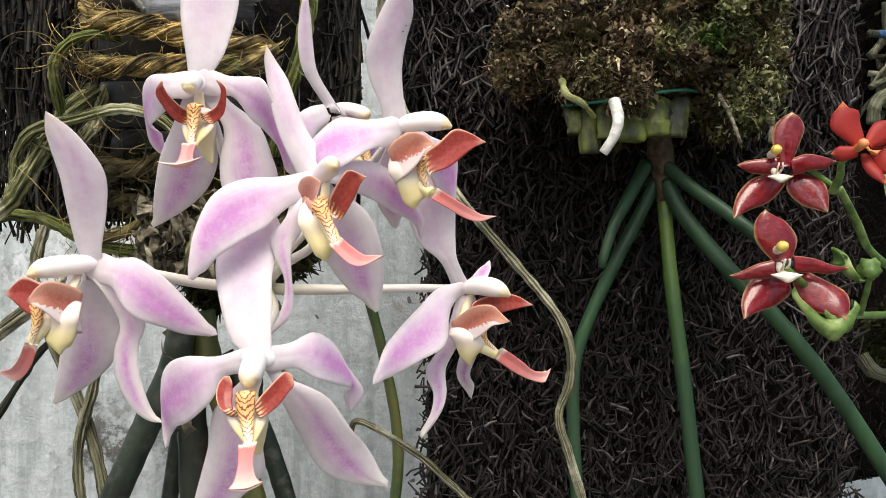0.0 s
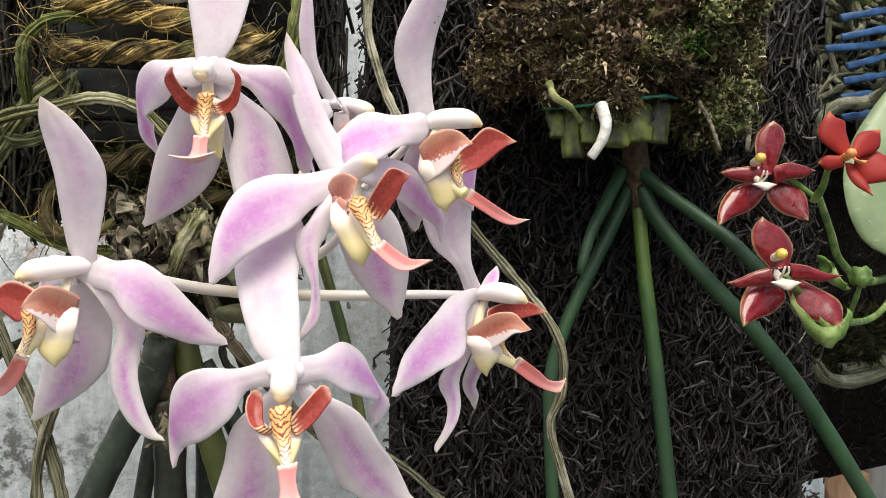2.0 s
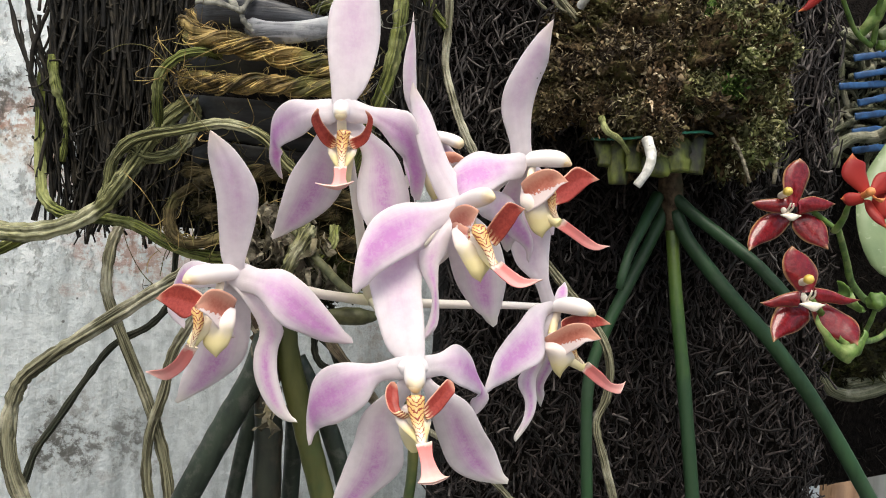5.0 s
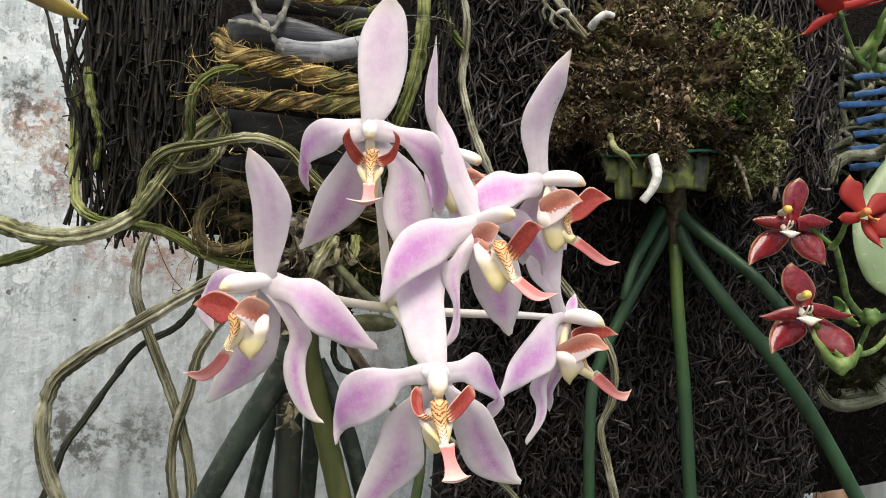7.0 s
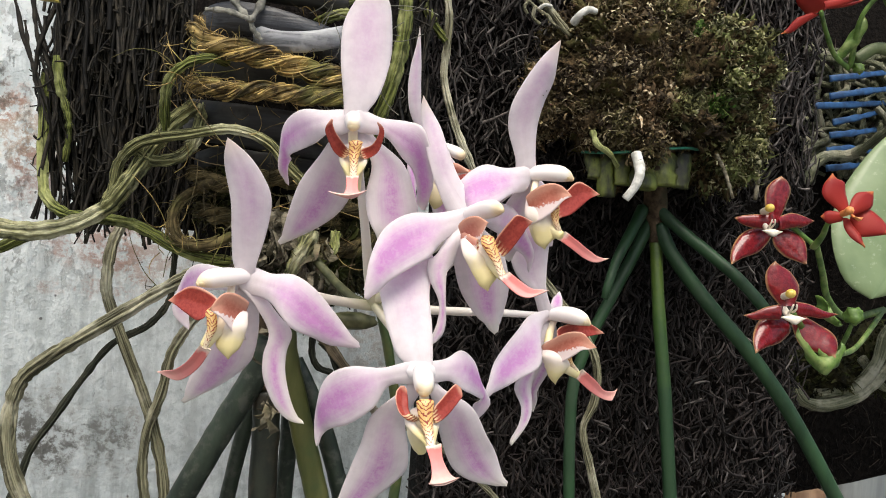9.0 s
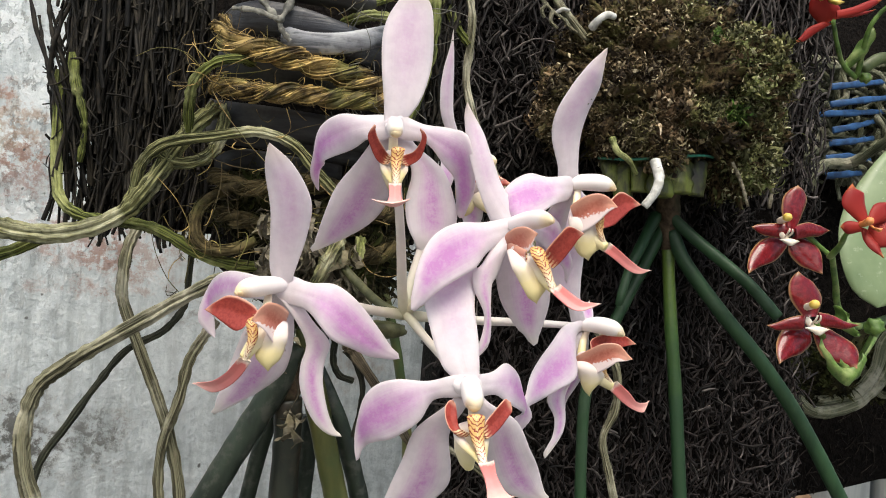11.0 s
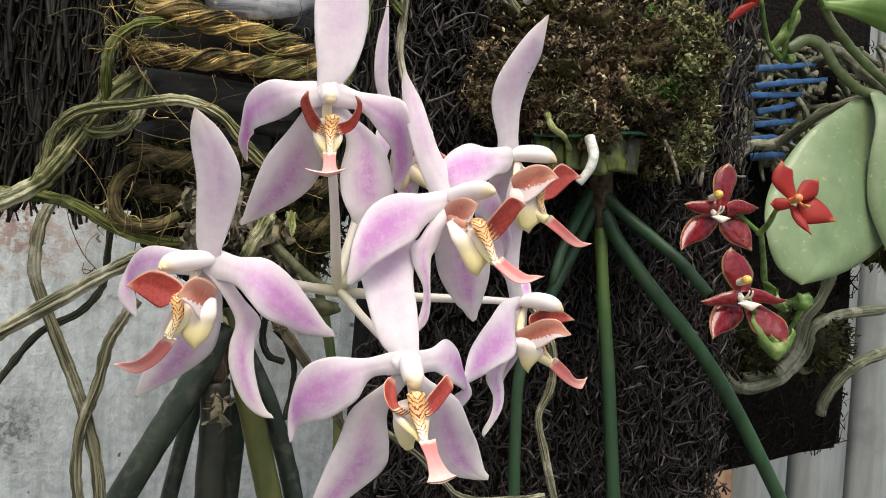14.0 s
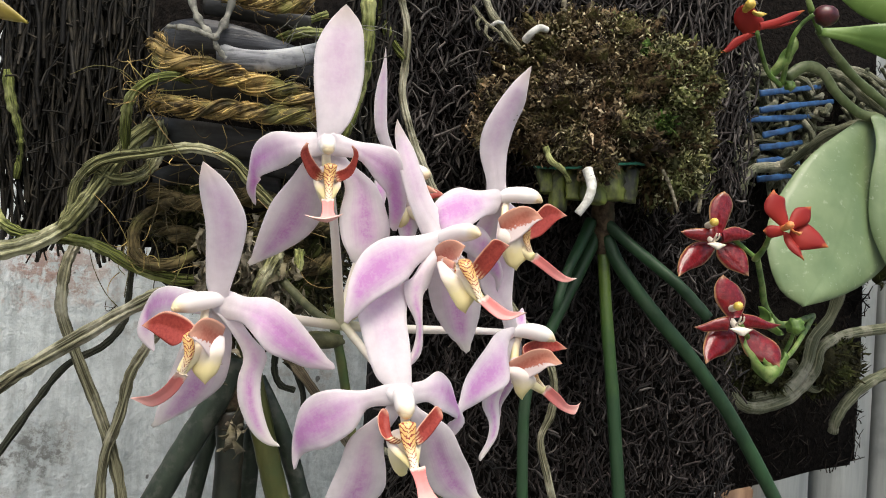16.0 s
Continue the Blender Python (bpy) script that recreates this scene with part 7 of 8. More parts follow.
def red_flower(tepals, cap, cap_r, lip, lip_w, orange, yellow=False):
    centre = M_CAP if yellow else M_CAP_ORANGE if orange else M_LIP_WHITE
    fl = thing("orchid_flower", cap, "orange-red waxy orchid flower with an orange column" if orange else "glossy wine-red orchid flower with a yellow and ivory lip", "flower", "red orchid flowers")
    for k, (kind, cup, rows) in enumerate(tepals):
        part(kind, blade_geo(rows, cup, 16, 9, 0.0006, 0.03, k), M_RED_ORANGE if orange else M_RED, fl)
    c, p = np.array(cap), np.array(lip)
    col = part("column", tube_geo([c + (0, 0.008, -0.002), c + (0, 0.003, -0.001), c], cap_r * 0.7, cap_r * 0.8, 10, 8), centre, fl)
    part("anther_cap", ball_geo(c, (cap_r, cap_r, cap_r * 0.9), 0.1, 8, 12), M_CAP_ORANGE if orange and not yellow else M_CAP, col, "orange anther cap" if orange and not yellow else "yellow anther cap")
    body = part("lip", tube_geo([p + (0, 0.010, 0.005), p + (0, 0.004, 0.001), p + (0, -0.001, -0.001)], lip_w * 0.25, lip_w * 0.3, 10, 8), centre, fl, "yellow lip" if yellow else "orange lip" if orange else "ivory anchor-shaped lip")
    rows = [(*(p + (-lip_w, 0, 0.0004)), 0, 0, 0.0001), (*(p + (-lip_w * 0.5, -0.001, 0)), 0, 0.0004, lip_w * 0.2), (*(p + (0, -0.002, -0.0004)), 0, 0.0008, lip_w * 0.34), (*(p + (lip_w * 0.5, -0.001, 0)), 0, 0.0004, lip_w * 0.2), (*(p + (lip_w, 0, 0.0004)), 0, 0, 0.0001)]
    part("mid_lobe", blade_geo(rows, 0.3, 14, 7, 0.0006), centre, body)
    if not orange:
        for s in (-1, 1):
            part("side_lobe", tube_geo([p + (s * 0.0006, 0.004, 0.002), p + (s * 0.0012, 0.0, 0.0045), p + (s * 0.0008, -0.001, 0.007)], 0.0006, 0.0004, 8, 8), M_LIP_WHITE, body)
    return fl


def speckled_leaf(name, low, high, fleck, amount):
    m, n, l, b = nodes_of(name, 0.42)
    u, v, uv = uv_split(n, l)
    away = math_node(n, l, "ABSOLUTE", math_node(n, l, "SUBTRACT", v, 0.5))
    col = mix(n, l, smooth(n, l, noise_node(n, l, 22.0, 4.0), 0.35, 0.65), low, high)
    col = mix(n, l, math_node(n, l, "MULTIPLY", smooth(n, l, noise_node(n, l, 190.0, 3.0, None, 0.7), 0.60, 0.70), amount), col, fleck)
    col = mix(n, l, math_node(n, l, "MULTIPLY", math_node(n, l, "SUBTRACT", 1.0, smooth(n, l, away, 0.0, 0.03)), 0.4), col, low)
    l.new(col, b.inputs["Base Color"])
    bump(n, l, b, noise_node(n, l, 60.0, 4.0), 0.25, 0.001)
    return m


M_BROAD = speckled_leaf("pale_green_leaf", (0.125, 0.185, 0.085), (0.185, 0.250, 0.125), (0.36, 0.41, 0.30), 0.45)
M_BROAD_FRESH = speckled_leaf("fresh_green_leaf", (0.085, 0.165, 0.028), (0.15, 0.25, 0.055), (0.26, 0.36, 0.12), 0.3)


def broad_leaf(rows, fresh=False):
    part("leaf", blade_geo(rows, 0.16, 28, 15, 0.0011, 0.05, 3), M_BROAD_FRESH if fresh else M_BROAD, red_orchid, "fresh green strap leaf" if fresh else "broad pale green leaf with pale flecks")


M_STEM_OLIVE = mottled("olive_stem", (0.055, 0.080, 0.022), (0.12, 0.15, 0.06), 90, 0.5, 0.25, 0.0008, None, (0.16, 0.18, 0.09), 35)


def green_stem(path, r0, r1):
    thick = r0 > 0.0035
    part("stem", tube_geo(path, r0 * 0.9, r1 * 0.9, 12, 6 * len(path), 0, 0, 0.06, 0.7), M_STEM_OLIVE if thick else M_GREEN, red_orchid, "fresh green flower stem")


def bud_green(path, rx, rz):
    part("bud", ball_geo(path[0], (rx, rx, rz), 0.35, 14, 18, 4, 1.6), M_GREEN, red_orchid, "green flower bud")


def bud_red(path, rx, rz):
    part("bud", ball_geo(path[0], (rx, rz, rz), 0.06, 10, 14, 4), M_BUD, red_orchid, "dark red flower bud")


M_BUD = mottled("dark_red_bud", (0.045, 0.008, 0.010), (0.10, 0.016, 0.018), 200, 0.35, 0.1)


def bract_leaf(path, half):
    rows = [(*p, half * 0.3, 0.001, -half * s) for p, s in zip(path, (0.6, 1.0, 0.9, 0.3)[: len(path)])]
    part("bract", blade_geo(rows, 0.5, 22, 9, 0.0009, 0.45, len(path)), M_GREEN, red_orchid, "fleshy green bract")


def grey_root(path, r0, r1):
    SEED[0] += 1
    part("root", tube_geo(path, r0, r1, 16, 8 * len(path), 6, 0.1, 0.08, 1.0, SEED[0]), M_ROOT_PALE, red_orchid, "pale grey-green root")


M_ROOT_PALE = root_material("pale_root", (0.06, 0.068, 0.036), (0.19, 0.195, 0.125), (0.32, 0.31, 0.235))
M_BLUE = mottled("blue_string", (0.010, 0.045, 0.13), (0.022, 0.095, 0.25), 150, 0.45, 0.2)


def blue_string(path, r):
    part("string", tube_geo(path, r * 1.45, r * 1.2, 10, 24, 3, 0.2, 0.12, 0.3), M_BLUE, red_orchid, "blue plastic string")


def root_ball(path, rx, rz):
    """A tangle of pale roots under the strings."""
    c = np.array(path[0])
    rng = np.random.default_rng(int(rx * 1e5))
    geos = []
    for k in range(150):
        p = c + rng.uniform(-1, 1, 3) * np.array([rx * 1.15, 0.014, rz * 1.1])
        d = np.array([rng.normal(0.6, 0.4), rng.normal(0.2, 0.2), rng.normal(0, 0.6)])
        ln = rng.uniform(0.015, 0.05)
        r = rng.uniform(0.0012, 0.0038)
        geos.append(tube_geo([p - d * ln / 2, p + rng.normal(0, 0.005, 3), p + d * ln / 2], r, r * 0.8, 8, 10, 4, 0.1, 0.1, 1.0, k))
    part("root_tangle", join(geos), M_ROOT_PALE, red_orchid, "tangle of pale roots", "stuff")


def moss_lump2(path, rx, rz, seed):
    c = path[0]
    part("moss", join([ball_geo(c, (rx, 0.03, rz), 0.35, 12, 18, seed, 2.6), tufts(c, (rx, 0.03, rz), 1200, 0.006, seed)]), M_MOSS_DARK, red_orchid, "dark olive moss", "stuff")


rope([(-0.1492, 0.3850, 1.6110), (-0.1440, 0.3750, 1.6010), (-0.1318, 0.3700, 1.5981), (-0.1190, 0.3690, 1.5965), (-0.1061, 0.3690, 1.5936), (-0.0931, 0.3700, 1.5913), (-0.0826, 0.3730, 1.5902), (-0.0687, 0.3850, 1.5898)], 0.00496, 11)
rope([(-0.1500, 0.3850, 1.5835), (-0.1420, 0.3730, 1.5809), (-0.1306, 0.3700, 1.5797), (-0.1129, 0.3690, 1.5811), (-0.1001, 0.3690, 1.5806), (-0.0821, 0.3720, 1.5822), (-0.0683, 0.3850, 1.5839)], 0.00418, 12)
rope([(-0.1275, 0.3800, 1.6367), (-0.1138, 0.3720, 1.6315), (-0.0983, 0.3700, 1.6304), (-0.0828, 0.3740, 1.6342)], 0.00392, 13)
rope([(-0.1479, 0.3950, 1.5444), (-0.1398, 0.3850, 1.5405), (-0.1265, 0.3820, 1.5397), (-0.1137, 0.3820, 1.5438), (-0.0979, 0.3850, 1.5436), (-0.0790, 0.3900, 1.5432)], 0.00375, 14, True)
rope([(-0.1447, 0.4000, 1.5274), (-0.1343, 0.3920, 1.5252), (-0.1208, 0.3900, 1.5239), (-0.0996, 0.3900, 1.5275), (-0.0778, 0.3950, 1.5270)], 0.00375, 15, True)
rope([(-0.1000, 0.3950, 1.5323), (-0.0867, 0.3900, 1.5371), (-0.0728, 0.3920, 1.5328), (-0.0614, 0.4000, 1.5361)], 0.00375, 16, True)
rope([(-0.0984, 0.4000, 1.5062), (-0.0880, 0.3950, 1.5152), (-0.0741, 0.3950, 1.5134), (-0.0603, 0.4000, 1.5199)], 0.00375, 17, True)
root_ring([(-0.1273, 0.3850, 1.5166), (-0.1351, 0.3830, 1.5121), (-0.1454, 0.3830, 1.5109), (-0.1520, 0.3840, 1.5149), (-0.1538, 0.3860, 1.5228), (-0.1520, 0.3880, 1.5302), (-0.1469, 0.3920, 1.5356), (-0.1410, 0.3970, 1.5377)], 0.00298)
strap([(-0.1494, 0.3950, 1.6117), (-0.1437, 0.3780, 1.6113), (-0.1317, 0.3720, 1.6126), (-0.1149, 0.3700, 1.6111), (-0.0967, 0.3710, 1.6073), (-0.0780, 0.3800, 1.6047)], 0.00705, M_STRAP)
strap([(-0.1228, 0.3720, 1.6056), (-0.1117, 0.3665, 1.6028), (-0.0990, 0.3650, 1.6037), (-0.0865, 0.3670, 1.6074), (-0.0735, 0.3750, 1.6136)], 0.00444, M_STRAP_GREY)
strap([(-0.1507, 0.4000, 1.5968), (-0.1381, 0.3850, 1.5933), (-0.1194, 0.3800, 1.5919), (-0.0982, 0.3800, 1.5890), (-0.0792, 0.3900, 1.5881)], 0.00535, M_STRAP_DULL)
strap([(-0.1546, 0.4100, 1.5740), (-0.1395, 0.3880, 1.5702), (-0.1233, 0.3830, 1.5692), (-0.1048, 0.3820, 1.5680), (-0.0807, 0.3880, 1.5680)], 0.00696, M_STRAP_DULL)
strap([(-0.1553, 0.4100, 1.5647), (-0.1448, 0.3920, 1.5638), (-0.1286, 0.3890, 1.5632), (-0.1071, 0.3890, 1.5606), (-0.0827, 0.3950, 1.5598)], 0.00535, M_STRAP_DULL)
strap([(-0.1310, 0.3950, 1.6321), (-0.1167, 0.3840, 1.6283), (-0.1007, 0.3820, 1.6272), (-0.0819, 0.3880, 1.6274)], 0.00375, M_STRAP_DULL)
strap([(-0.1489, 0.4100, 1.5506), (-0.1370, 0.4000, 1.5533), (-0.1178, 0.3980, 1.5519), (-0.0904, 0.4000, 1.5514)], 0.00482, M_STRAP_DULL)
tie([(-0.1375, 0.3720, 1.6358), (-0.1338, 0.3680, 1.6234), (-0.1301, 0.3655, 1.6162), (-0.1246, 0.3640, 1.6102), (-0.1228, 0.3640, 1.6063), (-0.1191, 0.3650, 1.6023)], 0.00157)
tie([(-0.1173, 0.3720, 1.6379), (-0.1184, 0.3680, 1.6262), (-0.1209, 0.3660, 1.6172), (-0.1241, 0.3630, 1.6105), (-0.1272, 0.3640, 1.6115), (-0.1350, 0.3660, 1.6138), (-0.1445, 0.3720, 1.6149)], 0.00157)
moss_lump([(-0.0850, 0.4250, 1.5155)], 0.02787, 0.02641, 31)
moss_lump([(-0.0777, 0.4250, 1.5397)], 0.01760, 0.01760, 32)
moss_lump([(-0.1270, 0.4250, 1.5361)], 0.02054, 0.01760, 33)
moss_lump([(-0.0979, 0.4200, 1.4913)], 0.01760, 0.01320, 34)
bract([(-0.0724, 0.3520, 1.4833)], 0.01192, 0.00372)
bark([(-0.1124, 0.3850, 1.4815), (-0.1101, 0.3830, 1.4685), (-0.1074, 0.3840, 1.4552), (-0.1054, 0.3880, 1.4386)], 0.00542)
woody_root([(-0.0970, 0.3680, 1.5110), (-0.0880, 0.3710, 1.4870), (-0.0830, 0.3750, 1.4740), (-0.0690, 0.3790, 1.4560), (-0.0420, 0.4250, 1.4180)], 0.0027)
papery([(-0.1123, 0.3720, 1.5115)], 0.01216, 0.01639, 95, 41)
papery([(-0.0899, 0.3680, 1.5047)], 0.01058, 0.01058, 40, 42)
papery([(-0.1100, 0.3770, 1.4640)], 0.00420, 0.01500, 11, 45)
papery([(-0.1051, 0.3780, 1.4364)], 0.00423, 0.00370, 8, 43)
papery([(-0.0989, 0.3800, 1.5198)], 0.00793, 0.01322, 20, 44)
twig([(-0.0405, 0.4280, 1.6700), (-0.0385, 0.4270, 1.6400), (-0.0400, 0.4260, 1.6100), (-0.0370, 0.4260, 1.5760)], 0.0010)
yellow_tip([(-0.2247, 0.3000, 1.6085), (-0.2090, 0.2950, 1.6025), (-0.1957, 0.2910, 1.5961), (-0.1884, 0.2900, 1.5930), (-0.1823, 0.2900, 1.5907)], 0.00461)
twig([(-0.2451, 0.4250, 1.6354), (-0.2392, 0.4250, 1.6189), (-0.2352, 0.4240, 1.6048), (-0.2278, 0.4230, 1.5883), (-0.2213, 0.4230, 1.5718), (-0.2130, 0.4230, 1.5497)], 0.00117)
twig([(-0.2336, 0.4250, 1.6337), (-0.2304, 0.4240, 1.6138), (-0.2262, 0.4230, 1.5969), (-0.2190, 0.4230, 1.5777), (-0.2120, 0.4240, 1.5584)], 0.00117)
twig([(-0.2352, 0.4240, 1.6134), (-0.2304, 0.4230, 1.5937), (-0.2249, 0.4230, 1.5771), (-0.2208, 0.4230, 1.5647)], 0.00088)
twig([(-0.2181, 0.4200, 1.5970), (-0.2152, 0.4180, 1.5828), (-0.2109, 0.4170, 1.5703), (-0.2095, 0.4180, 1.5607), (-0.2115, 0.4210, 1.5468)], 0.00235)
stub([(0.0718, 0.4780, 1.5818), (0.0719, 0.4720, 1.5628)], 0.00488)
stub([(0.0795, 0.4740, 1.5815), (0.0792, 0.4680, 1.5604)], 0.00488)
stub([(0.0889, 0.4720, 1.5821), (0.0887, 0.4660, 1.5590)], 0.00488)
stub([(0.1022, 0.4710, 1.5825), (0.0992, 0.4650, 1.5598)], 0.00488)
stub([(0.1156, 0.4720, 1.5844), (0.1135, 0.4660, 1.5623)], 0.00488)
stub([(0.1271, 0.4740, 1.5863), (0.1248, 0.4680, 1.5654)], 0.00488)
twine([(0.0645, 0.4780, 1.5819), (0.0780, 0.4610, 1.5808), (0.0986, 0.4590, 1.5838), (0.1224, 0.4630, 1.5877), (0.1373, 0.4780, 1.5898)], 0.00096)
small_root([(0.0605, 0.4480, 1.5898), (0.0626, 0.4440, 1.5821), (0.0705, 0.4460, 1.5781), (0.0778, 0.4520, 1.5720)], 0.00188, M_ROOT_GREEN)
small_root([(0.0869, 0.4480, 1.5797), (0.0879, 0.4430, 1.5696), (0.0856, 0.4420, 1.5612), (0.0807, 0.4440, 1.5531)], 0.00313, M_ROOT_WHITE)
small_root([(0.0531, 0.4750, 1.6573), (0.0548, 0.4700, 1.6604), (0.0592, 0.4680, 1.6639), (0.0646, 0.4700, 1.6640)], 0.00261, M_ROOT_WHITE)
small_root([(0.0315, 0.5000, 1.6933), (0.0358, 0.4950, 1.6782), (0.0430, 0.4900, 1.6673), (0.0551, 0.4850, 1.6519)], 0.00293, M_ROOT)
small_root([(0.1458, 0.4700, 1.5869), (0.1511, 0.4670, 1.5748), (0.1561, 0.4660, 1.5608)], 0.00130, M_BARK)
small_root([(0.1739, 0.4750, 1.5834), (0.1749, 0.4730, 1.5736), (0.1735, 0.4720, 1.5616)], 0.00163, M_BARK)
small_root([(0.1556, 0.5000, 1.6803), (0.1507, 0.4970, 1.6883), (0.1521, 0.4950, 1.6943), (0.1557, 0.4940, 1.6923)], 0.00098, M_ROOT)
small_root([(0.0851, 0.4950, 1.6811), (0.0830, 0.4930, 1.6893), (0.0877, 0.4950, 1.6996)], 0.00195, M_BARK)
small_root([(0.0259, 0.5000, 1.6812), (0.0292, 0.4920, 1.6729), (0.0335, 0.4880, 1.6673), (0.0396, 0.4860, 1.6633)], 0.00130, M_ROOT)
small_root([(0.0292, 0.4920, 1.6729), (0.0262, 0.4900, 1.6679), (0.0282, 0.4900, 1.6639)], 0.00130, M_ROOT)
small_root([(0.0346, 0.4880, 1.6668), (0.0378, 0.4860, 1.6693), (0.0423, 0.4870, 1.6693)], 0.00130, M_ROOT_WHITE)
small_root([(0.0396, 0.4860, 1.6633), (0.0437, 0.4840, 1.6576), (0.0479, 0.4860, 1.6564)], 0.00130, M_ROOT)
small_root([(0.0320, 0.4880, 1.6679), (0.0315, 0.4870, 1.6613), (0.0358, 0.4860, 1.6574)], 0.00130, M_ROOT)
RED_UPPER = [
    ("dorsal_sepal", 0.25, [(0.1693, 0.4404, 1.5463, 0.0025, 0.0000, 0.0005), (0.1705, 0.4414, 1.5578, 0.0067, 0.0000, 0.0005), (0.1724, 0.4424, 1.5659, 0.0076, 0.0000, -0.0001), (0.1733, 0.4434, 1.5715, 0.0041, 0.0000, 0.0001), (0.1737, 0.4444, 1.5737, 0.0000, 0.0000, 0.0000)]),
    ("petal", 0.25, [(0.1664, 0.4404, 1.5468, 0.0003, 0.0000, -0.0045), (0.1582, 0.4417, 1.5466, -0.0004, 0.0000, -0.0039), (0.1511, 0.4431, 1.5468, 0.0003, 0.0000, -0.0026), (0.1467, 0.4444, 1.5475, 0.0000, 0.0000, 0.0000)]),
    ("petal", 0.25, [(0.1722, 0.4404, 1.5461, 0.0008, 0.0000, -0.0040), (0.1819, 0.4417, 1.5489, 0.0011, 0.0000, -0.0041), (0.1896, 0.4431, 1.5486, -0.0001, 0.0000, -0.0031), (0.1963, 0.4444, 1.5496, 0.0000, 0.0000, 0.0000)]),
    ("lateral_sepal", 0.25, [(0.1710, 0.4480, 1.5431, 0.0025, 0.0000, -0.0011), (0.1631, 0.4453, 1.5390, 0.0073, 0.0000, -0.0026), (0.1550, 0.4424, 1.5317, 0.0074, 0.0000, -0.0024), (0.1473, 0.4397, 1.5254, 0.0036, 0.0000, -0.0004), (0.1431, 0.4369, 1.5207, 0.0000, 0.0000, 0.0000)]),
    ("lateral_sepal", 0.25, [(0.1756, 0.4480, 1.5441, 0.0020, -0.0000, 0.0014), (0.1799, 0.4453, 1.5387, 0.0075, 0.0000, 0.0034), (0.1842, 0.4424, 1.5328, 0.0065, 0.0000, 0.0041), (0.1870, 0.4397, 1.5282, 0.0034, 0.0000, 0.0023), (0.1889, 0.4369, 1.5236, 0.0000, 0.0000, 0.0000)]),
]
red_flower(RED_UPPER, (0.1626, 0.4343, 1.5541), 0.00274, (0.1637, 0.4323, 1.5406), 0.00609, False)
RED_LOWER = [
    ("dorsal_sepal", 0.25, [(0.1446, 0.3783, 1.5011, 0.0036, -0.0000, 0.0005), (0.1427, 0.3793, 1.5099, 0.0085, 0.0000, 0.0012), (0.1400, 0.3804, 1.5169, 0.0068, 0.0000, 0.0012), (0.1384, 0.3814, 1.5206, 0.0033, 0.0000, 0.0002), (0.1382, 0.3824, 1.5230, 0.0000, 0.0000, 0.0000)]),
    ("petal", 0.25, [(0.1412, 0.3783, 1.4982, -0.0007, 0.0000, -0.0041), (0.1333, 0.3796, 1.4968, -0.0004, 0.0000, -0.0031), (0.1279, 0.3811, 1.4950, 0.0001, 0.0000, -0.0019), (0.1232, 0.3824, 1.4951, 0.0000, 0.0000, 0.0000)]),
    ("petal", 0.25, [(0.1489, 0.3783, 1.5001, 0.0002, 0.0000, -0.0036), (0.1579, 0.3796, 1.4995, 0.0002, 0.0000, -0.0031), (0.1663, 0.3811, 1.4978, -0.0002, 0.0000, -0.0019), (0.1746, 0.3824, 1.4986, 0.0000, 0.0000, 0.0000)]),
    ("lateral_sepal", 0.25, [(0.1476, 0.3861, 1.4943, 0.0032, 0.0000, -0.0023), (0.1425, 0.3833, 1.4913, 0.0080, -0.0000, -0.0033), (0.1362, 0.3804, 1.4856, 0.0068, 0.0000, -0.0029), (0.1306, 0.3776, 1.4816, 0.0036, -0.0000, -0.0013), (0.1269, 0.3747, 1.4771, 0.0000, 0.0000, 0.0000)]),
    ("lateral_sepal", 0.25, [(0.1547, 0.3861, 1.4949, 0.0032, 0.0000, 0.0020), (0.1588, 0.3833, 1.4904, 0.0065, 0.0000, 0.0029), (0.1633, 0.3804, 1.4855, 0.0083, 0.0000, 0.0036), (0.1668, 0.3776, 1.4818, 0.0058, 0.0000, 0.0022), (0.1694, 0.3747, 1.4768, 0.0000, 0.0000, 0.0000)]),
]
red_flower(RED_LOWER, (0.1418, 0.3721, 1.5075), 0.00259, (0.1427, 0.3700, 1.4954), 0.00648, False)
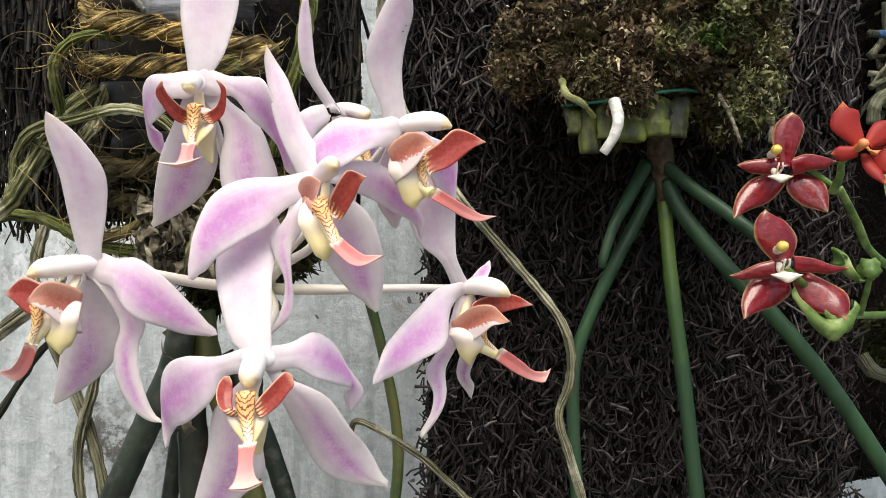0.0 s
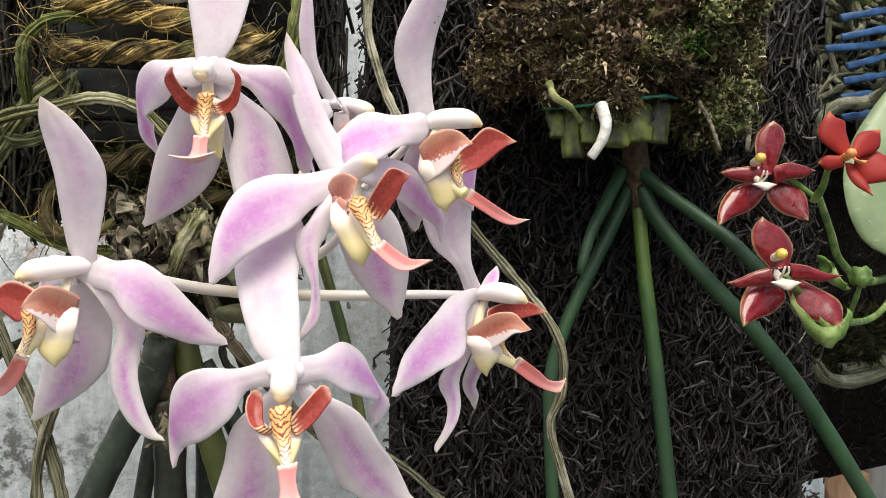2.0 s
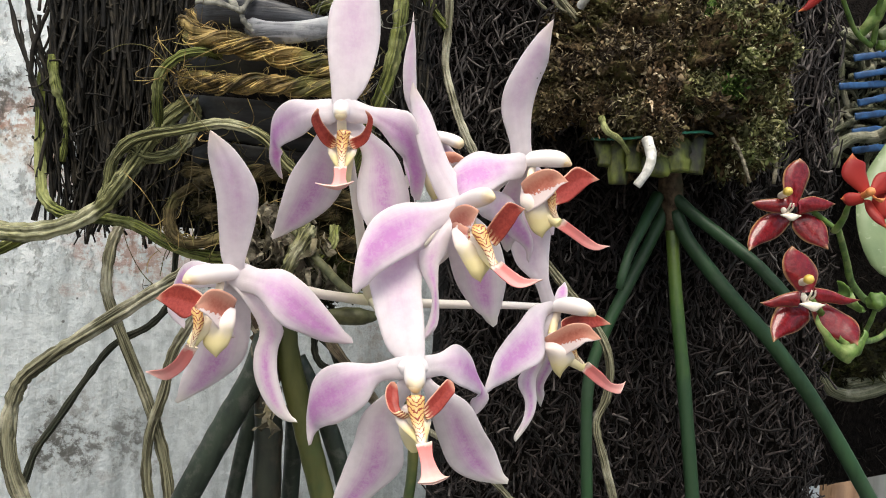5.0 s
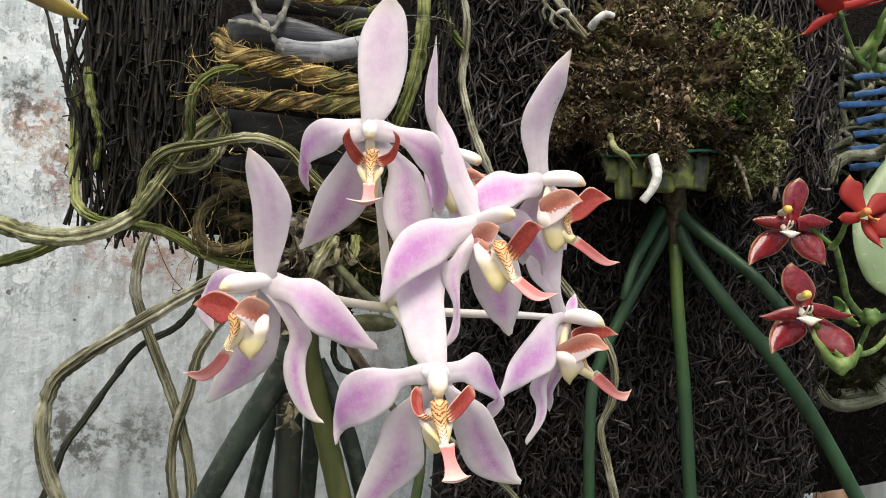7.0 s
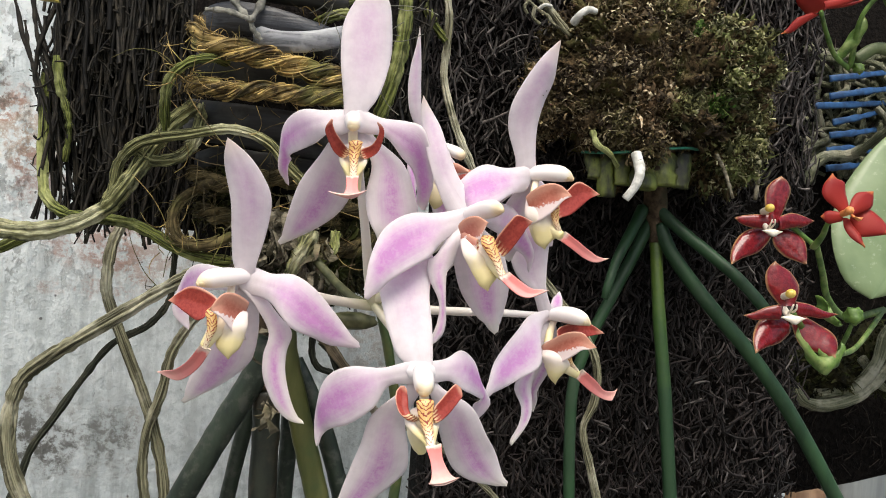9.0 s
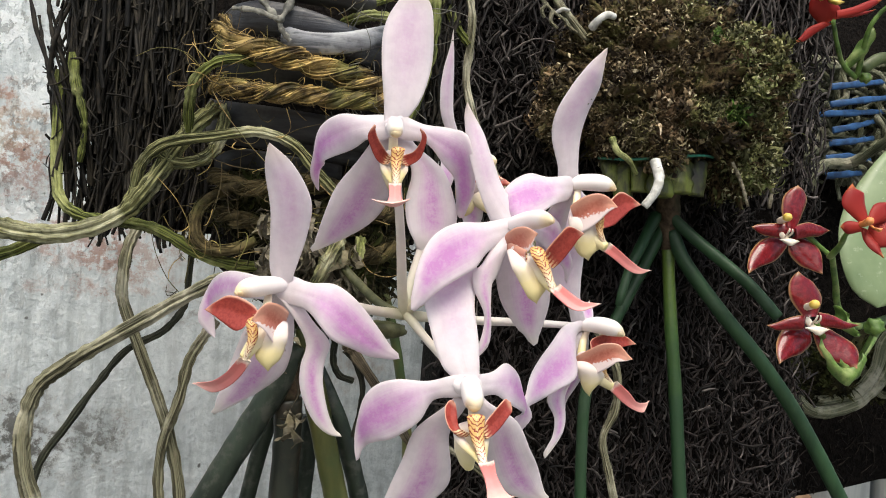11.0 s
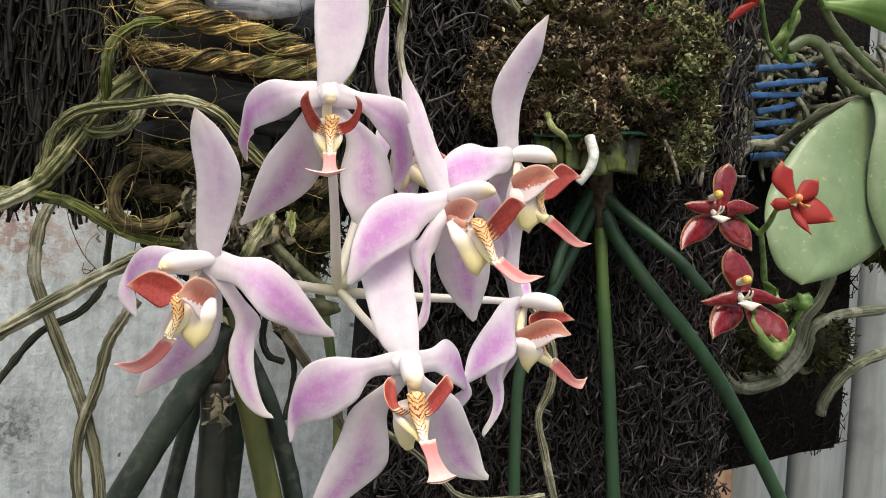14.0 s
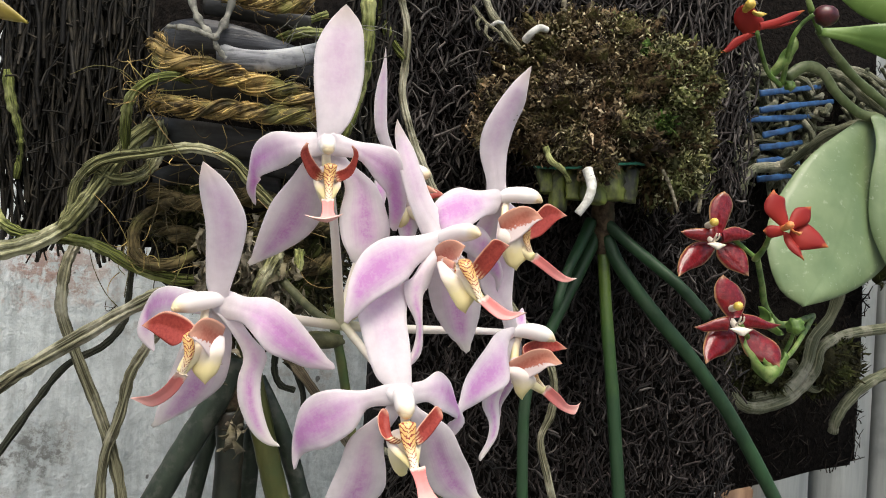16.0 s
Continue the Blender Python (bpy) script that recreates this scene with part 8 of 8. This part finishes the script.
RED_SIDE = [
    ("dorsal_sepal", 0.25, [(0.1885, 0.4030, 1.5528, 0.0025, 0.0000, 0.0008), (0.1829, 0.4040, 1.5610, 0.0064, 0.0000, 0.0014), (0.1826, 0.4050, 1.5674, 0.0062, 0.0000, 0.0014), (0.1819, 0.4060, 1.5699, 0.0029, 0.0000, 0.0002), (0.1820, 0.4070, 1.5729, 0.0000, 0.0000, 0.0000)]),
    ("petal", 0.25, [(0.1917, 0.4030, 1.5528, 0.0015, -0.0000, -0.0015), (0.1987, 0.4043, 1.5581, 0.0051, 0.0000, -0.0028), (0.2022, 0.4057, 1.5621, 0.0045, 0.0000, -0.0021), (0.2066, 0.4070, 1.5652, 0.0000, 0.0000, 0.0000)]),
    ("petal", 0.25, [(0.1868, 0.4030, 1.5499, 0.0002, 0.0000, -0.0025), (0.1798, 0.4050, 1.5491, 0.0004, 0.0000, -0.0034), (0.1767, 0.4070, 1.5493, 0.0000, 0.0000, 0.0000)]),
    ("lateral_sepal", 0.25, [(0.1964, 0.4100, 1.5512, -0.0009, 0.0000, -0.0028), (0.1997, 0.4067, 1.5496, -0.0040, 0.0000, -0.0064), (0.2047, 0.4033, 1.5458, -0.0055, 0.0000, -0.0055), (0.2142, 0.4000, 1.5425, 0.0000, 0.0000, 0.0000)]),
    ("lateral_sepal", 0.25, [(0.1940, 0.4100, 1.5494, 0.0022, 0.0000, -0.0006), (0.1945, 0.4067, 1.5444, 0.0033, 0.0000, 0.0002), (0.1960, 0.4033, 1.5399, 0.0025, 0.0000, 0.0010), (0.1990, 0.4000, 1.5343, 0.0000, 0.0000, 0.0000)]),
]
red_flower(RED_SIDE, (0.1867, 0.3970, 1.5529), 0.00250, (0.1905, 0.3950, 1.5490), 0.00250, True)
RED_TOP = [
    ("dorsal_sepal", 0.25, [(0.2275, 0.5060, 1.6920, 0.0073, 0.0000, 0.0029), (0.2215, 0.5020, 1.6972, 0.0111, 0.0000, 0.0026), (0.2163, 0.4980, 1.7032, 0.0073, 0.0000, 0.0006), (0.2147, 0.4940, 1.7076, 0.0000, 0.0000, 0.0000)]),
    ("petal", 0.25, [(0.2264, 0.4980, 1.6937, 0.0002, 0.0000, -0.0027), (0.2407, 0.4993, 1.6989, 0.0008, 0.0000, -0.0026), (0.2528, 0.5007, 1.7052, 0.0012, 0.0000, -0.0022), (0.2634, 0.5020, 1.7108, 0.0000, 0.0000, 0.0000)]),
    ("lateral_sepal", 0.25, [(0.2209, 0.4980, 1.6880, 0.0028, 0.0000, -0.0004), (0.2112, 0.4993, 1.6821, 0.0027, 0.0000, -0.0016), (0.2050, 0.5007, 1.6758, 0.0016, 0.0000, -0.0012), (0.1998, 0.5020, 1.6733, 0.0000, 0.0000, 0.0000)]),
    ("lateral_sepal", 0.25, [(0.2318, 0.5040, 1.6953, 0.0016, 0.0000, -0.0012), (0.2429, 0.5053, 1.6976, 0.0010, 0.0000, -0.0011), (0.2546, 0.5067, 1.7014, 0.0007, 0.0000, -0.0007), (0.2623, 0.5080, 1.7051, 0.0000, 0.0000, 0.0000)]),
]
red_flower(RED_TOP, (0.2144, 0.4920, 1.7055), 0.00373, (0.2207, 0.4900, 1.6993), 0.00509, True, True)
broad_leaf([("x", 0.1, [(0.3713, 0.5650, 1.6513, 0.0096, 0.0000, -0.0026), (0.3533, 0.5525, 1.6218, 0.0429, 0.0075, -0.0001), (0.3377, 0.5400, 1.5875, 0.0556, 0.0080, -0.0047), (0.3236, 0.5325, 1.5577, 0.0593, 0.0075, -0.0041), (0.3089, 0.5250, 1.5341, 0.0483, 0.0050, -0.0033), (0.2912, 0.5170, 1.5148, 0.0223, 0.0000, -0.0012), (0.2853, 0.5160, 1.5057, 0.0000, 0.0000, 0.0000)])][0][2])
broad_leaf([("x", 0.1, [(0.3769, 0.5600, 1.6567, 0.0093, 0.0000, -0.0024), (0.3838, 0.5400, 1.6360, 0.0247, 0.0000, 0.0024), (0.3946, 0.5300, 1.5993, 0.0432, 0.0000, 0.0014), (0.3992, 0.5250, 1.5610, 0.0466, 0.0000, 0.0011), (0.4073, 0.5250, 1.5211, 0.0304, 0.0000, 0.0016), (0.4089, 0.5250, 1.4914, 0.0000, 0.0000, 0.0000)])][0][2])
broad_leaf([("x", 0.1, [(0.3078, 0.5450, 1.7120, -0.0015, 0.0000, -0.0028), (0.3254, 0.5350, 1.7088, 0.0019, 0.0000, -0.0061), (0.3520, 0.5225, 1.7031, 0.0067, 0.0025, -0.0133), (0.3865, 0.5100, 1.7012, 0.0061, 0.0000, -0.0180), (0.4191, 0.5050, 1.7030, 0.0034, 0.0000, -0.0132), (0.4417, 0.5000, 1.7056, 0.0000, 0.0000, 0.0000)])][0][2], True)
broad_leaf([("x", 0.1, [(0.3423, 0.5750, 1.7581, 0.0057, 0.0000, -0.0083), (0.3624, 0.5700, 1.7571, 0.0044, 0.0000, -0.0198), (0.3906, 0.5600, 1.7513, 0.0040, 0.0000, -0.0220), (0.4424, 0.5550, 1.7501, 0.0013, 0.0000, -0.0203), (0.4921, 0.5500, 1.7576, 0.0000, 0.0000, 0.0000)])][0][2], True)
green_stem([(0.3060, 0.5450, 1.7135), (0.3282, 0.5520, 1.6972), (0.3527, 0.5560, 1.6811), (0.3900, 0.5620, 1.6640)], 0.00377, 0.00453)
green_stem([(0.2883, 0.5550, 1.6767), (0.3038, 0.5550, 1.6871), (0.3196, 0.5560, 1.6848), (0.3346, 0.5580, 1.6707), (0.3574, 0.5600, 1.6580), (0.3800, 0.5620, 1.6553)], 0.00490, 0.00453)
green_stem([(0.2258, 0.5000, 1.6899), (0.2432, 0.5200, 1.6821), (0.2627, 0.5400, 1.6743), (0.2804, 0.5500, 1.6689)], 0.00207, 0.00241)
green_stem([(0.2813, 0.5500, 1.6699), (0.2772, 0.5400, 1.6843), (0.2739, 0.5300, 1.6983), (0.2780, 0.5250, 1.7091), (0.2833, 0.5200, 1.7150)], 0.00255, 0.00172)
green_stem([(0.2820, 0.5300, 1.7407), (0.2862, 0.5300, 1.7268), (0.2953, 0.5350, 1.7168), (0.3081, 0.5450, 1.7104)], 0.00276, 0.00276)
green_stem([(0.1879, 0.4300, 1.5336), (0.1868, 0.4200, 1.5402), (0.1833, 0.4100, 1.5463), (0.1881, 0.4080, 1.5514)], 0.00264, 0.00147)
green_stem([(0.1434, 0.3720, 1.4981), (0.1573, 0.3850, 1.4902), (0.1746, 0.4000, 1.4808), (0.1968, 0.4200, 1.4754), (0.2659, 0.5000, 1.4739), (0.3270, 0.5600, 1.4978)], 0.00176, 0.00235)
green_stem([(0.1676, 0.4420, 1.5525), (0.1838, 0.4460, 1.5452), (0.1973, 0.4450, 1.5358)], 0.00147, 0.00176)
green_stem([(0.1872, 0.4000, 1.4775), (0.1849, 0.3900, 1.4872), (0.1843, 0.3850, 1.4943)], 0.00168, 0.00140)
green_stem([(0.1959, 0.4400, 1.5357), (0.2133, 0.4600, 1.5208), (0.2311, 0.4800, 1.5044), (0.2721, 0.5200, 1.4920), (0.3270, 0.5600, 1.4978)], 0.00219, 0.00310)
bud_green([(0.1815, 0.3800, 1.4983)], 0.00482, 0.00455)
bud_green([(0.2867, 0.5480, 1.6693)], 0.00415, 0.00377)
bud_red([(0.2936, 0.5200, 1.7156)], 0.00966, 0.00751)
bract_leaf([(0.1467, 0.3720, 1.4875), (0.1527, 0.3720, 1.4796), (0.1644, 0.3740, 1.4725), (0.1751, 0.3780, 1.4797)], 0.00470)
bract_leaf([(0.1624, 0.3780, 1.4793), (0.1691, 0.3760, 1.4739), (0.1757, 0.3780, 1.4821)], 0.00313)
bract_leaf([(0.2684, 0.5450, 1.6751), (0.2739, 0.5400, 1.6831), (0.2823, 0.5350, 1.6972)], 0.00556)
bract_leaf([(0.1803, 0.4000, 1.5022), (0.1799, 0.4100, 1.5030), (0.1868, 0.4050, 1.4942), (0.1877, 0.4000, 1.4931)], 0.00393)
grey_root([(0.3559, 0.6000, 1.6978), (0.3729, 0.5950, 1.6922), (0.3859, 0.5900, 1.6796), (0.4056, 0.5800, 1.6638)], 0.00450, 0.00491)
grey_root([(0.3617, 0.6600, 1.6254), (0.3621, 0.6300, 1.6362), (0.3684, 0.6100, 1.6488), (0.3832, 0.5850, 1.6572)], 0.00380, 0.00450)
grey_root([(0.3094, 0.6400, 1.5951), (0.3117, 0.6400, 1.6098), (0.3297, 0.6500, 1.6206), (0.3560, 0.6600, 1.6249), (0.3629, 0.6500, 1.6300)], 0.00479, 0.00442)
grey_root([(0.2829, 0.6000, 1.4340), (0.2896, 0.5950, 1.4238), (0.3120, 0.6000, 1.4203), (0.3472, 0.6100, 1.4287), (0.3750, 0.6200, 1.4479), (0.3895, 0.6300, 1.4689), (0.4303, 0.6500, 1.4801), (0.5037, 0.6800, 1.4869)], 0.00491, 0.00486)
grey_root([(0.3104, 0.6100, 1.4264), (0.3415, 0.6100, 1.4341), (0.3665, 0.6200, 1.4524), (0.3807, 0.6300, 1.4759), (0.4040, 0.6400, 1.4957), (0.4108, 0.6300, 1.5361), (0.4058, 0.6000, 1.5838)], 0.00532, 0.00530)
grey_root([(0.4285, 0.6600, 1.3907), (0.4273, 0.6550, 1.4043), (0.4409, 0.6550, 1.4224), (0.4651, 0.6600, 1.4377), (0.5188, 0.6800, 1.4499)], 0.00448, 0.00582)
grey_root([(0.3669, 0.6400, 1.4548), (0.3910, 0.6400, 1.4310), (0.4146, 0.6500, 1.4502), (0.4386, 0.6600, 1.4754)], 0.00368, 0.00397)
blue_string([(0.3381, 0.6650, 1.6895), (0.3715, 0.6680, 1.6968), (0.4217, 0.6950, 1.7104)], 0.00224)
blue_string([(0.3391, 0.6650, 1.6744), (0.3782, 0.6680, 1.6836), (0.4406, 0.7000, 1.6992)], 0.00224)
blue_string([(0.3234, 0.6600, 1.6640), (0.3658, 0.6700, 1.6708), (0.4198, 0.7000, 1.6829)], 0.00224)
blue_string([(0.3453, 0.6680, 1.6531), (0.3708, 0.6720, 1.6603), (0.4039, 0.6900, 1.6713)], 0.00224)
blue_string([(0.3432, 0.6680, 1.6417), (0.3687, 0.6720, 1.6467), (0.4019, 0.6900, 1.6551)], 0.00224)
blue_string([(0.3412, 0.6680, 1.6284), (0.3667, 0.6720, 1.6331), (0.4002, 0.6900, 1.6348)], 0.00224)
blue_string([(0.3421, 0.6680, 1.6132), (0.3677, 0.6720, 1.6178), (0.3919, 0.6900, 1.6224)], 0.00224)
root_ball([(0.3903, 0.7000, 1.6643)], 0.03554, 0.05212)
root_ball([(0.5050, 0.7050, 1.6500)], 0.03800, 0.07200)
moss_lump2([(0.5150, 0.7000, 1.5900)], 0.03400, 0.06000, 53)
moss_lump2([(0.4045, 0.6600, 1.4537)], 0.04032, 0.02688, 51)
moss_lump2([(0.3223, 0.6300, 1.4449)], 0.01715, 0.02144, 52)


def loose_hairs(count, lo, hi, seed):
    rng = np.random.default_rng(seed)
    geos = []
    for k in range(count):
        p = rng.uniform(lo, hi)
        d, e = unit(rng.normal(0, 1, 3)), unit(rng.normal(0, 1, 3))
        ln = rng.uniform(0.008, 0.03)
        geos.append(tube_geo([p, p + d * ln * 0.4, p + d * ln * 0.7 + e * ln * 0.25, p + d * ln * 0.8 + e * ln * 0.6], 0.00022, 0.00014, 4, 10, closed=False))
    return join(geos)


part("hairs", loose_hairs(80, (-0.16, 0.368, 1.50), (-0.06, 0.392, 1.62), 90), M_ROPE, binding, "loose coir hairs", "stuff")
part("hairs", loose_hairs(26, (-0.156, 0.366, 1.578), (-0.146, 0.374, 1.588), 92), M_ROPE, binding, "frayed rope end", "stuff")
part("hairs", loose_hairs(46, (-0.100, 0.366, 1.560), (-0.055, 0.385, 1.625), 93), M_TIE, binding, "pale loose hairs", "stuff")
part("hairs", loose_hairs(120, (-0.16, 0.375, 1.49), (-0.06, 0.40, 1.56), 91), M_ROPE_MOSSY, binding, "loose dark hairs", "stuff")
# Added dark core that backs the plant's base where shadows lie.
part("core", ball_geo((-0.105, 0.455, 1.60), (0.062, 0.062, 0.12), 0.1, 14, 20, 5), M_CORE, binding, "dark core added behind the binding for its shadows")
